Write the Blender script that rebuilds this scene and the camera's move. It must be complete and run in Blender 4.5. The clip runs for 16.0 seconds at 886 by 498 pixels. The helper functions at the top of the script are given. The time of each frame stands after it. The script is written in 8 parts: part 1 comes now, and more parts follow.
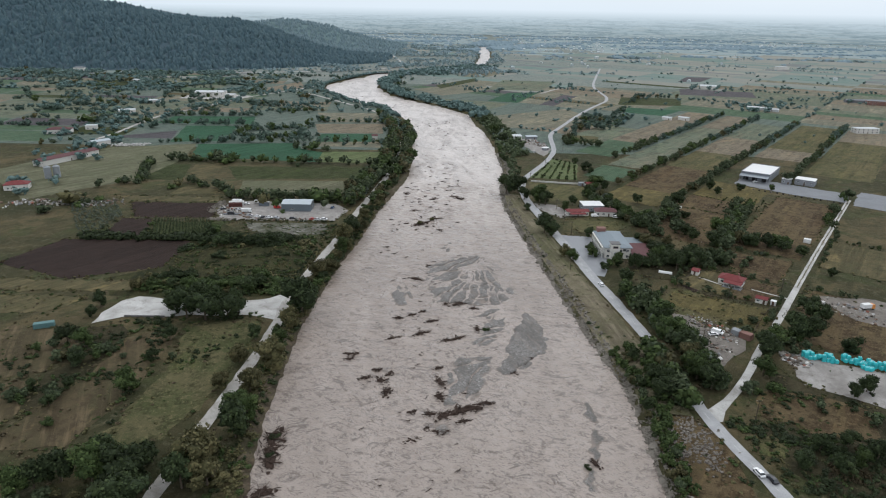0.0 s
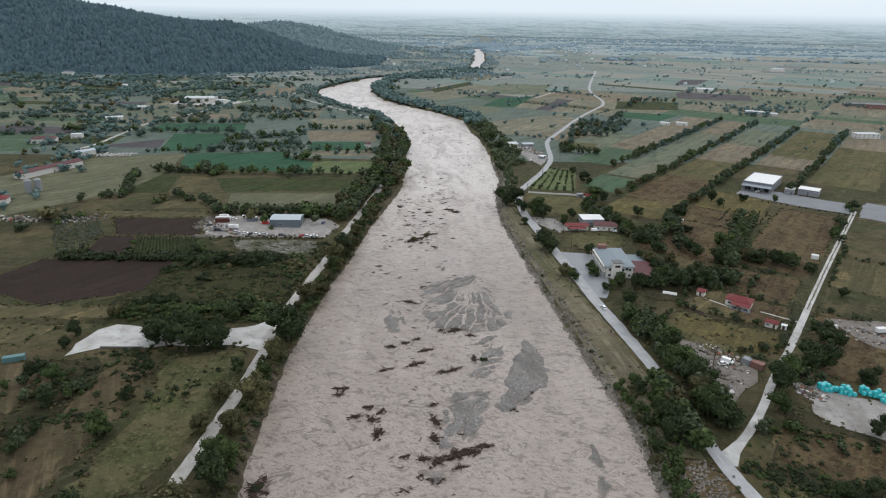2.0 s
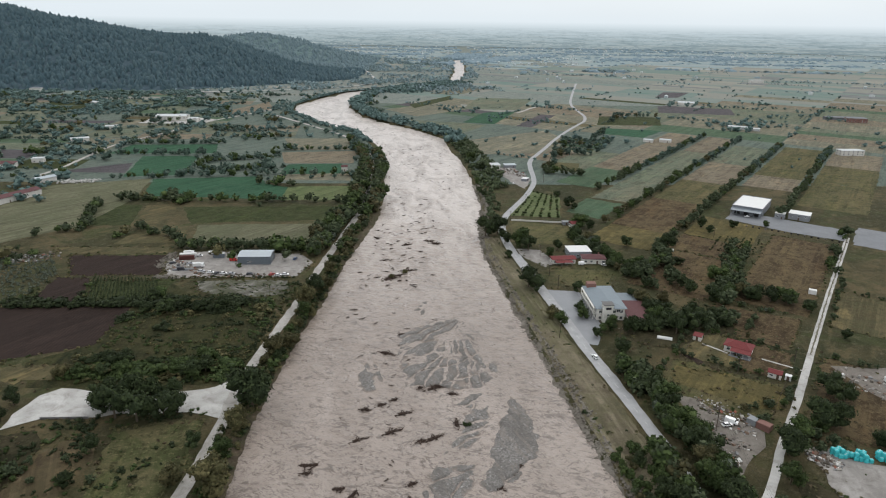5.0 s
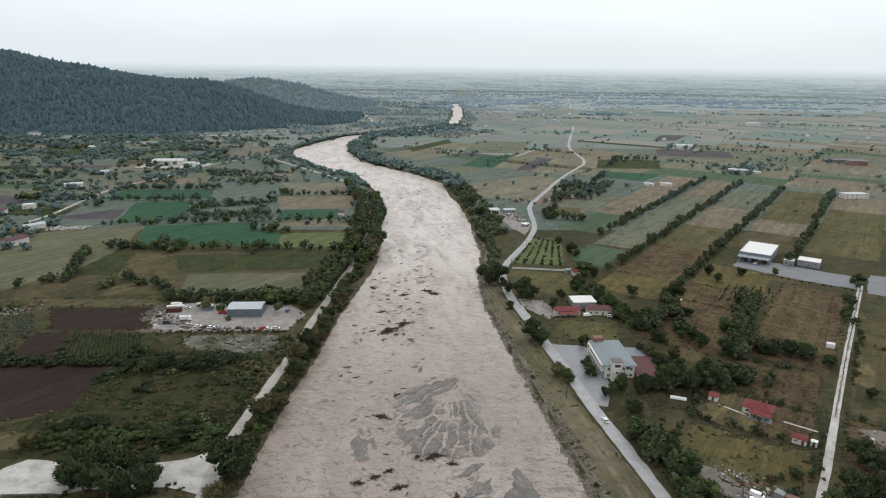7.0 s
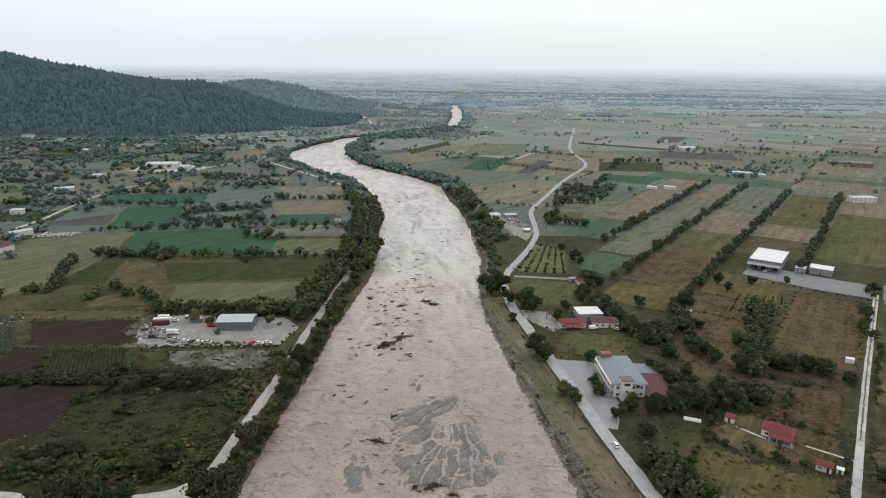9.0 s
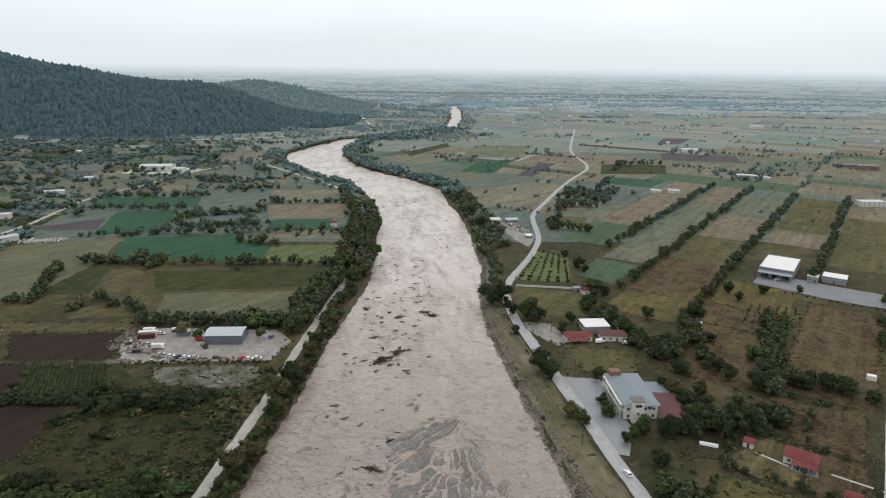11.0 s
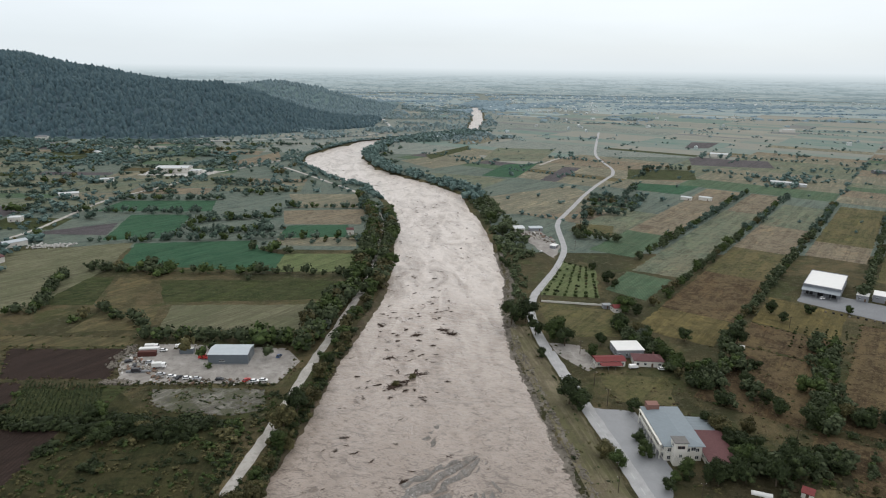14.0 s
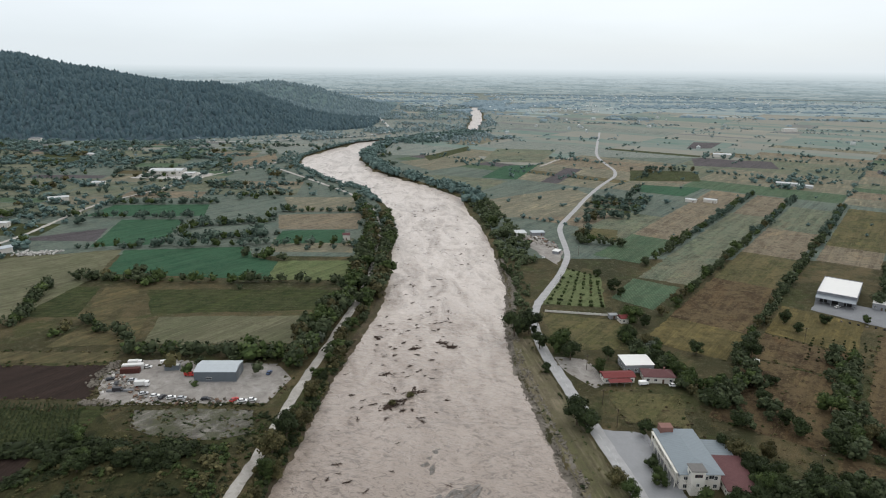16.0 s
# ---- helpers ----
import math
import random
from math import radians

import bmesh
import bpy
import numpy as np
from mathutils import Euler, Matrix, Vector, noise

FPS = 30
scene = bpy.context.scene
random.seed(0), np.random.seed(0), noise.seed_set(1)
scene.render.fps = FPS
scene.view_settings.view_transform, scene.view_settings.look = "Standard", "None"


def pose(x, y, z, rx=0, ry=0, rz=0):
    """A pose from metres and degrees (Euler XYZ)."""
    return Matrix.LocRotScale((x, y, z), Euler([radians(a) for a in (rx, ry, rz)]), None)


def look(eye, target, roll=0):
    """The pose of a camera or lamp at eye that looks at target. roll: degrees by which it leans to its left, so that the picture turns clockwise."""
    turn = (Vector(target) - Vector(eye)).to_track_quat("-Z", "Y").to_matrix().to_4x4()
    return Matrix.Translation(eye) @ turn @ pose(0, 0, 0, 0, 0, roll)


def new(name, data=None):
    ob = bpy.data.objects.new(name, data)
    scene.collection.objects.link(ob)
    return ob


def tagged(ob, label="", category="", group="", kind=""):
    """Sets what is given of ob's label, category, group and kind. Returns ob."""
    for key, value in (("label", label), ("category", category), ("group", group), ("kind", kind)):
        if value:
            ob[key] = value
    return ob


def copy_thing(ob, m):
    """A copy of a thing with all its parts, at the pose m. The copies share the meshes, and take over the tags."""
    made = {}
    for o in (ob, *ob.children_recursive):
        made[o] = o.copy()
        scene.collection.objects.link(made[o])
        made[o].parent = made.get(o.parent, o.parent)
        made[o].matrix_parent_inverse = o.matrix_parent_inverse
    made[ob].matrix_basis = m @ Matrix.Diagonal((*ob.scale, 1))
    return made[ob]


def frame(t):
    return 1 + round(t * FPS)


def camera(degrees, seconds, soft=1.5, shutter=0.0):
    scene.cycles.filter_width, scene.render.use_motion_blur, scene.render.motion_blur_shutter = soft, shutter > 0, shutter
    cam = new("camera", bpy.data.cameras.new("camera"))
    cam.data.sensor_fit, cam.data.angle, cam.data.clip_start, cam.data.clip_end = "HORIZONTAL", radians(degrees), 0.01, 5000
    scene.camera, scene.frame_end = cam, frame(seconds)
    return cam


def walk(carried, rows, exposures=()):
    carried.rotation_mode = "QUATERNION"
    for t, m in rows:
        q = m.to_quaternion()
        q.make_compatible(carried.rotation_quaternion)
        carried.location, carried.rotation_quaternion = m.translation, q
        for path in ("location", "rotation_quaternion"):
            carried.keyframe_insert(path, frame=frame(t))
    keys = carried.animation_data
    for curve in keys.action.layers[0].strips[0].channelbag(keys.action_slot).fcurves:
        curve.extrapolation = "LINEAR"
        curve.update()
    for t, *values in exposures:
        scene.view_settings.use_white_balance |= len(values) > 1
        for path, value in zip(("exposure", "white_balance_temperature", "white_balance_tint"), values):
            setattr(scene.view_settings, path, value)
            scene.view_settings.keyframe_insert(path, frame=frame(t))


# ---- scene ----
cam = camera(69.13, 16.0, soft=1.1)
# seconds, place in metres, then heading, pitch and roll in degrees
ROWS = [
    (0.0, 0.00, -0.00, 129.99, 0.00, -20.13, 1.06),
    (0.5, 0.03, 4.41, 130.26, -0.03, -20.12, 1.01),
    (1.0, 0.27, 8.88, 131.10, -0.29, -20.09, 0.96),
    (1.5, 0.29, 13.44, 132.70, -0.40, -20.07, 0.93),
    (2.0, 0.16, 17.94, 134.69, -0.44, -20.08, 0.92),
    (2.5, 0.15, 22.45, 136.61, -0.49, -20.08, 0.86),
    (3.0, 0.49, 26.83, 138.30, -0.59, -20.05, 0.78),
    (3.2, 0.66, 28.61, 138.88, -1.07, -20.02, 0.74),
    (3.6, 0.93, 32.45, 139.85, -1.85, -19.95, 0.75),
    (4.9, 1.80, 44.92, 142.97, -2.09, -19.50, 0.80),
    (5.3, 2.06, 48.76, 143.94, -2.11, -18.26, 0.81),
    (5.5, 2.12, 50.34, 143.96, -2.09, -17.38, 0.67),
    (5.8, 2.18, 52.83, 144.00, -2.10, -16.05, 0.67),
    (6.0, 2.22, 54.48, 144.02, -2.11, -15.88, 0.66),
    (6.5, 2.31, 58.73, 144.08, -2.13, -15.76, 0.68),
    (7.0, 2.52, 63.06, 144.17, -2.16, -15.72, 0.65),
    (7.5, 2.59, 67.37, 144.37, -2.17, -15.69, 0.64),
    (8.0, 2.61, 71.92, 144.38, -2.22, -15.66, 0.63),
    (8.5, 2.80, 76.44, 144.33, -2.23, -15.64, 0.63),
    (9.0, 3.17, 80.85, 144.29, -2.22, -15.62, 0.59),
    (11.5, 3.52, 103.60, 144.53, -2.35, -15.56, 0.66),
    (12.0, 3.36, 107.97, 144.45, -2.39, -15.53, 0.66),
    (12.5, 3.35, 112.37, 144.48, -2.42, -15.49, 0.68),
    (13.0, 3.12, 117.00, 144.74, -2.39, -15.50, 0.68),
    (13.1, 3.18, 117.88, 144.76, -1.35, -15.50, 0.71),
    (13.2, 3.24, 118.77, 144.77, -0.78, -15.50, 0.74),
    (13.3, 3.30, 119.66, 144.79, -0.52, -15.50, 0.77),
    (13.5, 3.41, 121.43, 144.82, -0.49, -15.50, 0.83),
    (14.0, 3.63, 125.79, 144.69, -0.51, -15.51, 0.82),
    (14.5, 3.84, 130.17, 144.78, -0.50, -15.52, 0.77),
    (15.0, 4.00, 134.60, 145.05, -0.51, -15.55, 0.72),
    (15.5, 3.97, 139.18, 145.11, -0.53, -15.57, 0.70),
    (16.0, 3.96, 143.82, 145.08, -0.56, -15.54, 0.66),
]
walk(cam, [(t, pose(x, y, z, 0, 0, yaw) @ pose(0, 0, 0, 90 + pitch) @ pose(0, 0, 0, 0, 0, roll)) for t, x, y, z, yaw, pitch, roll in ROWS],
     exposures=[(0.0, 0.03, 6120, 10), (3.2, 0.03, 6240, 10), (5.5, 0.03, 6430, 10), (16.0, 0.0, 6500, 10)])


# ---- sky and sun: a bright, even overcast ----
def make_world():
    world = bpy.data.worlds.new("overcast_sky")
    world.use_nodes = True
    scene.world = world
    nt = world.node_tree
    nt.nodes.clear()
    out = nt.nodes.new("ShaderNodeOutputWorld")
    back = nt.nodes.new("ShaderNodeBackground")
    sky = nt.nodes.new("ShaderNodeTexSky")
    sky.sky_type, sky.sun_disc = "NISHITA", False
    sky.sun_elevation, sky.sun_rotation = radians(45), radians(28)
    dim = nt.nodes.new("ShaderNodeVectorMath")
    dim.operation = "SCALE"
    dim.inputs["Scale"].default_value = 0.10
    nt.links.new(sky.outputs[0], dim.inputs[0])
    co = nt.nodes.new("ShaderNodeTexCoord")
    sep = nt.nodes.new("ShaderNodeSeparateXYZ")
    nt.links.new(co.outputs["Generated"], sep.inputs[0])
    ramp = nt.nodes.new("ShaderNodeValToRGB")
    el = ramp.color_ramp.elements
    el[0].position, el[0].color = 0.0, (0.70, 0.79, 0.85, 1)
    el[1].position, el[1].color = 0.16, (1.06, 1.11, 1.15, 1)
    for at, col in ((0.03, (0.78, 0.86, 0.92, 1)), (0.075, (0.92, 0.99, 1.05, 1)), (0.45, (1.16, 1.18, 1.19, 1)), (0.85, (1.42, 1.43, 1.42, 1))):
        e = el.new(at)
        e.color = col
    nt.links.new(sep.outputs["Z"], ramp.inputs[0])
    cloud = nt.nodes.new("ShaderNodeTexNoise")
    cloud.inputs["Scale"].default_value, cloud.inputs["Detail"].default_value = 2.6, 4
    stretch = nt.nodes.new("ShaderNodeMapping")
    stretch.inputs["Scale"].default_value = (1, 1, 5)
    nt.links.new(co.outputs["Generated"], stretch.inputs[0])
    nt.links.new(stretch.outputs[0], cloud.inputs["Vector"])
    amount = nt.nodes.new("ShaderNodeMapRange")
    amount.inputs["To Min"].default_value, amount.inputs["To Max"].default_value = 0.90, 1.08
    nt.links.new(cloud.outputs[0], amount.inputs[0])
    shade = nt.nodes.new("ShaderNodeVectorMath")
    shade.operation = "SCALE"
    nt.links.new(ramp.outputs[0], shade.inputs[0])
    nt.links.new(amount.outputs[0], shade.inputs["Scale"])
    mix = nt.nodes.new("ShaderNodeMix")
    mix.data_type = "RGBA"
    mix.inputs[0].default_value = 0.88
    nt.links.new(dim.outputs[0], mix.inputs[6])
    nt.links.new(shade.outputs[0], mix.inputs[7])
    nt.links.new(mix.outputs[2], back.inputs[0])
    back.inputs[1].default_value = 1.0
    nt.links.new(back.outputs[0], out.inputs[0])


make_world()
sun = new("sun", bpy.data.lights.new("sun", "SUN"))
sun.data.energy, sun.data.angle, sun.data.color = 0.6, radians(30), (1, 0.97, 0.92)
sun.matrix_world = look((220, 420, 470), (0, 0, 0))


# ---- materials ----
class Mat:
    """A node material under construction: short calls that add nodes and return sockets."""

    def __init__(self, name, rough=0.9, metal=0.0, spec=0.3):
        self.m = bpy.data.materials.new(name)
        self.m.use_nodes = True
        self.nt = self.m.node_tree
        self.bsdf = self.nt.nodes["Principled BSDF"]
        self.bsdf.inputs["Roughness"].default_value = rough
        self.bsdf.inputs["Metallic"].default_value = metal
        self.bsdf.inputs["Specular IOR Level"].default_value = spec
        geo = self.nt.nodes.new("ShaderNodeNewGeometry")
        self.where, self.island = geo.outputs["Position"], geo.outputs["Random Per Island"]

    def link(self, a, b):
        self.nt.links.new(a, b)

    def mapped(self, scale=(1, 1, 1), turn=0.0, src=None):
        n = self.nt.nodes.new("ShaderNodeMapping")
        n.inputs["Scale"].default_value = scale
        n.inputs["Rotation"].default_value = (0, 0, radians(turn))
        self.link(src or self.where, n.inputs[0])
        return n.outputs[0]

    def streak(self, stretch, turn, src=None):
        """Coordinates drawn out along a line that leans turn degrees from north towards west."""
        n = self.nt.nodes.new("ShaderNodeMapping")
        n.vector_type = "TEXTURE"
        n.inputs["Scale"].default_value = (1, stretch, 1)
        n.inputs["Rotation"].default_value = (0, 0, radians(turn))
        self.link(src or self.where, n.inputs[0])
        return n.outputs[0]

    def noise(self, scale, detail=3, vec=None, rough=0.55, warp=0.0):
        n = self.nt.nodes.new("ShaderNodeTexNoise")
        n.inputs["Scale"].default_value, n.inputs["Detail"].default_value = scale, detail
        n.inputs["Roughness"].default_value, n.inputs["Distortion"].default_value = rough, warp
        self.link(vec or self.where, n.inputs["Vector"])
        return n.outputs[0]

    def cells(self, scale, vec=None, what="Distance"):
        n = self.nt.nodes.new("ShaderNodeTexVoronoi")
        n.inputs["Scale"].default_value = scale
        self.link(vec or self.where, n.inputs["Vector"])
        return n.outputs[what]

    def wave(self, scale, turn, warp=1.0):
        n = self.nt.nodes.new("ShaderNodeTexWave")
        n.inputs["Scale"].default_value = scale
        n.inputs["Distortion"].default_value = warp
        n.inputs["Detail Scale"].default_value = 0.4
        self.link(self.mapped(turn=turn), n.inputs["Vector"])
        return n.outputs["Fac"]

    def random(self):
        return self.nt.nodes.new("ShaderNodeObjectInfo").outputs["Random"]

    def ramp(self, fac, *stops):
        n = self.nt.nodes.new("ShaderNodeValToRGB")
        el = n.color_ramp.elements
        while len(el) < len(stops):
            el.new(0.5)
        for e, (at, col) in zip(el, stops):
            e.position, e.color = at, (*col, 1) if len(col) == 3 else col
        self.link(fac, n.inputs[0])
        return n.outputs[0]

    def grey(self, fac, a, b, lo=0.0, hi=1.0):
        n = self.nt.nodes.new("ShaderNodeMapRange")
        for key, v in (("From Min", a), ("From Max", b), ("To Min", lo), ("To Max", hi)):
            n.inputs[key].default_value = v
        self.link(fac, n.inputs[0])
        return n.outputs[0]

    def mix(self, fac, a, b, mode="MIX"):
        n = self.nt.nodes.new("ShaderNodeMix")
        n.data_type, n.blend_type = "RGBA", mode
        for sock, v in ((n.inputs[0], fac), (n.inputs[6], a), (n.inputs[7], b)):
            if isinstance(v, (int, float)):
                sock.default_value = v
            elif isinstance(v, tuple):
                sock.default_value = (*v, 1)
            else:
                self.link(v, sock)
        return n.outputs[2]

    def bump(self, height, strength, distance):
        n = self.nt.nodes.new("ShaderNodeBump")
        n.inputs["Strength"].default_value, n.inputs["Distance"].default_value = strength, distance
        self.link(height, n.inputs["Height"])
        self.link(n.outputs[0], self.bsdf.inputs["Normal"])

    def done(self, col, rough=None):
        if isinstance(col, tuple):
            self.bsdf.inputs["Base Color"].default_value = (*col, 1)
        else:
            self.link(col, self.bsdf.inputs["Base Color"])
        if rough is not None:
            self.link(rough, self.bsdf.inputs["Roughness"])
        return self.m


def plain(name, col, rough=0.7, metal=0.0, worn=0.25, scale=1.5):
    """A painted or weathered surface: its colour with stains at two scales."""
    k = Mat(name, rough, metal)
    dark = tuple(c * (1 - worn) for c in col)
    a = k.mix(k.noise(scale, 4), dark, col)
    return k.done(k.mix(k.grey(k.noise(scale * 9, 2), 0.35, 0.7, 0, worn), a, dark))


def field_mat(name, c1, c2, c3, row=0.0, turn=0.0, rough_row=0.35, patch=0.03, wild=0.6, alt=None, lie=-36.87, comb=0.5):
    """Farmland: large patches, swaths along the field's lie, ragged mottling down to single tufts and, with row, drilled rows that far apart."""
    k = Mat(name, 0.95, spec=0.1)
    a = k.mix(k.grey(k.noise(patch, 4, warp=0.6), 0.35, 0.65), c1, c2)
    if alt:
        a = k.mix(k.grey(k.noise(0.03, 6, k.streak(2.2, lie), 0.62, 0.8), 0.49, 0.56, 0, 0.85), a, alt)
    if wild >= 0.6:
        a = k.mix(k.grey(k.noise(0.036, 7, rough=0.62, warp=1.0), 0.53, 0.60, 0, 0.65), a, tuple(0.45 * c for c in c1))
        a = k.mix(k.grey(k.noise(0.06, 7, k.streak(3.0, lie), 0.62, 0.6), 0.53, 0.60, 0, 0.65), a, (1.6 * c2[0], 1.5 * c2[1], 1.3 * c2[2]))
    a = k.mix(k.grey(k.noise(0.085, 2, k.streak(30, lie), 0.4), 0.48, 0.51, 0, 0.8 * comb), a, tuple(0.5 * (p + q) for p, q in zip(c1, c3)))
    a = k.mix(k.grey(k.noise(0.14, 2, k.streak(36, lie), 0.4), 0.53, 0.55, 0, comb), a, tuple(0.66 * c for c in c1))
    a = k.mix(k.grey(k.noise(0.28, 5, k.streak(14, lie), 0.6, 0.3), 0.50, 0.60, 0, comb), a, tuple(0.55 * c for c in c1))
    a = k.mix(k.grey(k.noise(0.45, 4, k.streak(20, lie), 0.6, 0.3), 0.52, 0.62, 0, comb), a, tuple(min(0.5, 1.35 * c) for c in c2))
    a = k.mix(k.grey(k.noise(0.07, 9, rough=0.74, warp=0.4), 0.45, 0.56, 0, wild), a, c3)
    a = k.mix(k.grey(k.noise(0.19, 8, rough=0.78), 0.50, 0.60, 0, wild), a, tuple(0.38 * c for c in c2))
    a = k.mix(k.grey(k.noise(0.5, 6, rough=0.8), 0.53, 0.64, 0, wild), a, tuple(min(0.5, 1.5 * c) for c in c3))
    if row:
        a = k.mix(k.grey(k.wave(0.314 / row, turn, 1.2), 0.2, 0.9, 0, rough_row), a, tuple(0.5 * c for c in c1))
    k.bump(k.noise(1.3, 6, rough=0.8), 0.8, 0.7)
    return k.done(a)


def ground_mat():
    k = Mat("rough_grass_and_soil", 0.95, spec=0.1)
    a = k.ramp(k.noise(0.012, 6, warp=0.8), (0.32, (0.032, 0.034, 0.016)), (0.5, (0.060, 0.052, 0.027)), (0.68, (0.118, 0.092, 0.050)))
    a = k.mix(k.grey(k.noise(0.03, 6, rough=0.6, warp=0.8), 0.52, 0.60, 0, 0.7), a, (0.052, 0.062, 0.024))
    a = k.mix(k.grey(k.noise(0.05, 6, k.streak(3, -36.87), 0.6, 0.6), 0.54, 0.62, 0, 0.6), a, (0.125, 0.098, 0.052))
    a = k.mix(k.grey(k.noise(0.08, 9, rough=0.75), 0.46, 0.62, 0, 0.7), a, (0.030, 0.036, 0.016))
    a = k.mix(k.grey(k.noise(0.22, 8, rough=0.8), 0.52, 0.66, 0, 0.75), a, (0.13, 0.112, 0.073))
    a = k.mix(k.grey(k.noise(0.9, 5, rough=0.8), 0.5, 0.66, 0, 0.6), a, (0.03, 0.036, 0.018))
    k.bump(k.noise(0.9, 6, rough=0.8), 0.9, 0.9)
    return k.done(a)


def leaf_mat(name, a, b, c, lo=0.75, hi=1.2, deep=0.55):
    k = Mat(name, 0.8, spec=0.15)
    col = k.ramp(k.island, (0.0, a), (0.55, b), (1.0, c))
    col = k.mix(k.grey(k.noise(0.35, 3), 0.3, 0.7, 0, deep), col, tuple(0.55 * v for v in a))
    tint = k.grey(k.random(), 0, 1, lo, hi)
    n = k.nt.nodes.new("ShaderNodeVectorMath")
    n.operation = "SCALE"
    k.link(col, n.inputs[0])
    k.link(tint, n.inputs["Scale"])
    k.bump(k.noise(2.6, 4, rough=0.7), 0.5 * deep / 0.55, 0.4)
    m = k.done(n.outputs[0])
    k.bsdf.inputs["Subsurface Weight"].default_value = 0.0
    return m


def times(k, a, b):
    n = k.nt.nodes.new("ShaderNodeMath")
    n.operation = "MULTIPLY"
    k.link(a, n.inputs[0])
    k.link(b, n.inputs[1])
    return n.outputs[0]


def mud_colour(k):
    """Silt-laden water: broad tones along the current, dark strokes painted for the shaded faces of waves, pale foam
    streaks.
    """
    flow = k.streak(3.5, 4)
    a = k.ramp(k.noise(0.04, 5, flow, warp=1.0), (0.3, (0.226, 0.184, 0.154)), (0.55, (0.266, 0.219, 0.186)), (0.75, (0.306, 0.256, 0.221)))
    broad = k.grey(k.noise(0.022, 3, k.streak(2.2, 4)), 0.40, 0.56, 0.25, 1.0)
    a = k.mix(times(k, k.grey(k.noise(0.16, 5, k.streak(0.7, 24), 0.6, 1.2), 0.5, 0.64, 0, 0.30), broad), a, (0.150, 0.120, 0.100))
    # shade on the wave faces, put into the colour as short dark strokes
    for scale, lean, keep in ((0.42, 62, 0.57), (0.80, 66, 0.56), (0.30, 112, 0.58), (0.20, 78, 0.59), (1.3, 50, 0.56)):
        clumps = k.grey(k.noise(scale * 0.22, 4, k.streak(1.3, lean), 0.6, 0.8), 0.44, 0.54, 0.10, 1.0)
        a = k.mix(times(k, k.grey(k.noise(scale, 4, k.streak(2.2, lean), 0.68, 1.4), keep - 0.015, keep + 0.05, 0, 0.85), clumps), a, (0.088, 0.066, 0.052))
    a = k.mix(k.grey(k.noise(0.6, 4, k.streak(2.5, 24), 0.6, 2.0), 0.56, 0.70, 0, 0.18), a, (0.36, 0.32, 0.285))
    # churned foam where the river races down from the bend; its pale colour also stands for sky sheen
    sep = k.nt.nodes.new("ShaderNodeSeparateXYZ")
    k.link(k.where, sep.inputs[0])
    race = times(k, k.grey(sep.outputs["Y"], 330, 600, 0.03, 0.95), k.grey(sep.outputs["Y"], 1500, 1150, 0.6, 1.0))
    foam = times(k, k.grey(k.noise(0.07, 6, k.streak(3.0, 6), 0.65, 0.8), 0.36, 0.56, 0.15, 0.9), race)
    a = k.mix(foam, a, (0.53, 0.475, 0.435))
    return k.mix(times(k, k.grey(k.noise(0.35, 5, k.streak(1.6, 60), 0.62, 1.2), 0.54, 0.66, 0, 0.55), race), a, (0.205, 0.168, 0.142))


def water_mat():
    k = Mat("muddy_flood_water", 0.2, spec=0.5)
    a = mud_colour(k)
    h = k.mix(0.45, k.noise(0.34, 5, k.streak(1.8, 66), 0.55, 1.6), k.noise(1.3, 4, k.streak(2.2, 58), 0.6, 1.0))
    k.bump(h, 0.9, 0.7)
    return k.done(a, k.grey(k.noise(0.2, 3, k.streak(2, 16)), 0.3, 0.7, 0.26, 0.42))


def shingle_mat():
    """Grey river stones, sorted in bands and half drowned in silt along braided rills and at the waterline."""
    k = Mat("river_shingle", 0.75, spec=0.3)
    st = k.ramp(k.cells(1.9, what="Color"), (0.15, (0.105, 0.097, 0.090)), (0.5, (0.150, 0.140, 0.131)), (0.82, (0.205, 0.194, 0.183)), (0.95, (0.37, 0.36, 0.345)))
    st = k.mix(k.grey(k.noise(0.12, 6, k.streak(4, 24), 0.65, 0.8), 0.42, 0.62, 0, 0.7), st, (0.098, 0.089, 0.080))
    st = k.mix(k.grey(k.noise(0.45, 5, k.streak(5, 22), 0.6, 0.8), 0.52, 0.60, 0, 0.5), st, (0.190, 0.163, 0.142))
    sep = k.nt.nodes.new("ShaderNodeSeparateXYZ")
    k.link(k.where, sep.inputs[0])
    wet = k.grey(sep.outputs["Z"], -1.60, -1.38, 0.9, 0.0)
    a = k.mix(wet, st, (0.212, 0.175, 0.148))
    k.bump(k.cells(1.9), 0.8, 0.3)
    return k.done(a)


def gravel_mat(name, lo, mid, hi, scale=2.0):
    """Crushed stone: damp stains, trodden pale patches, brown dirt and a fine grain."""
    k = Mat(name, 0.95, spec=0.15)
    a = k.ramp(k.noise(0.09, 6, warp=0.6, rough=0.65), (0.3, lo), (0.5, mid), (0.72, hi))
    a = k.mix(k.grey(k.noise(0.22, 7, rough=0.7, warp=0.5), 0.50, 0.66, 0, 0.55), a, (0.52 * lo[0], 0.48 * lo[1], 0.43 * lo[2]))
    a = k.mix(k.grey(k.cells(scale * 2.5), 0.1, 0.6, 0.0, 0.3), a, tuple(0.6 * c for c in lo))
    a = k.mix(k.grey(k.noise(1.2, 5, rough=0.75), 0.5, 0.7, 0, 0.45), a, tuple(0.7 * c for c in mid))
    k.bump(k.cells(scale * 2.5), 0.5, 0.15)
    return k.done(a)


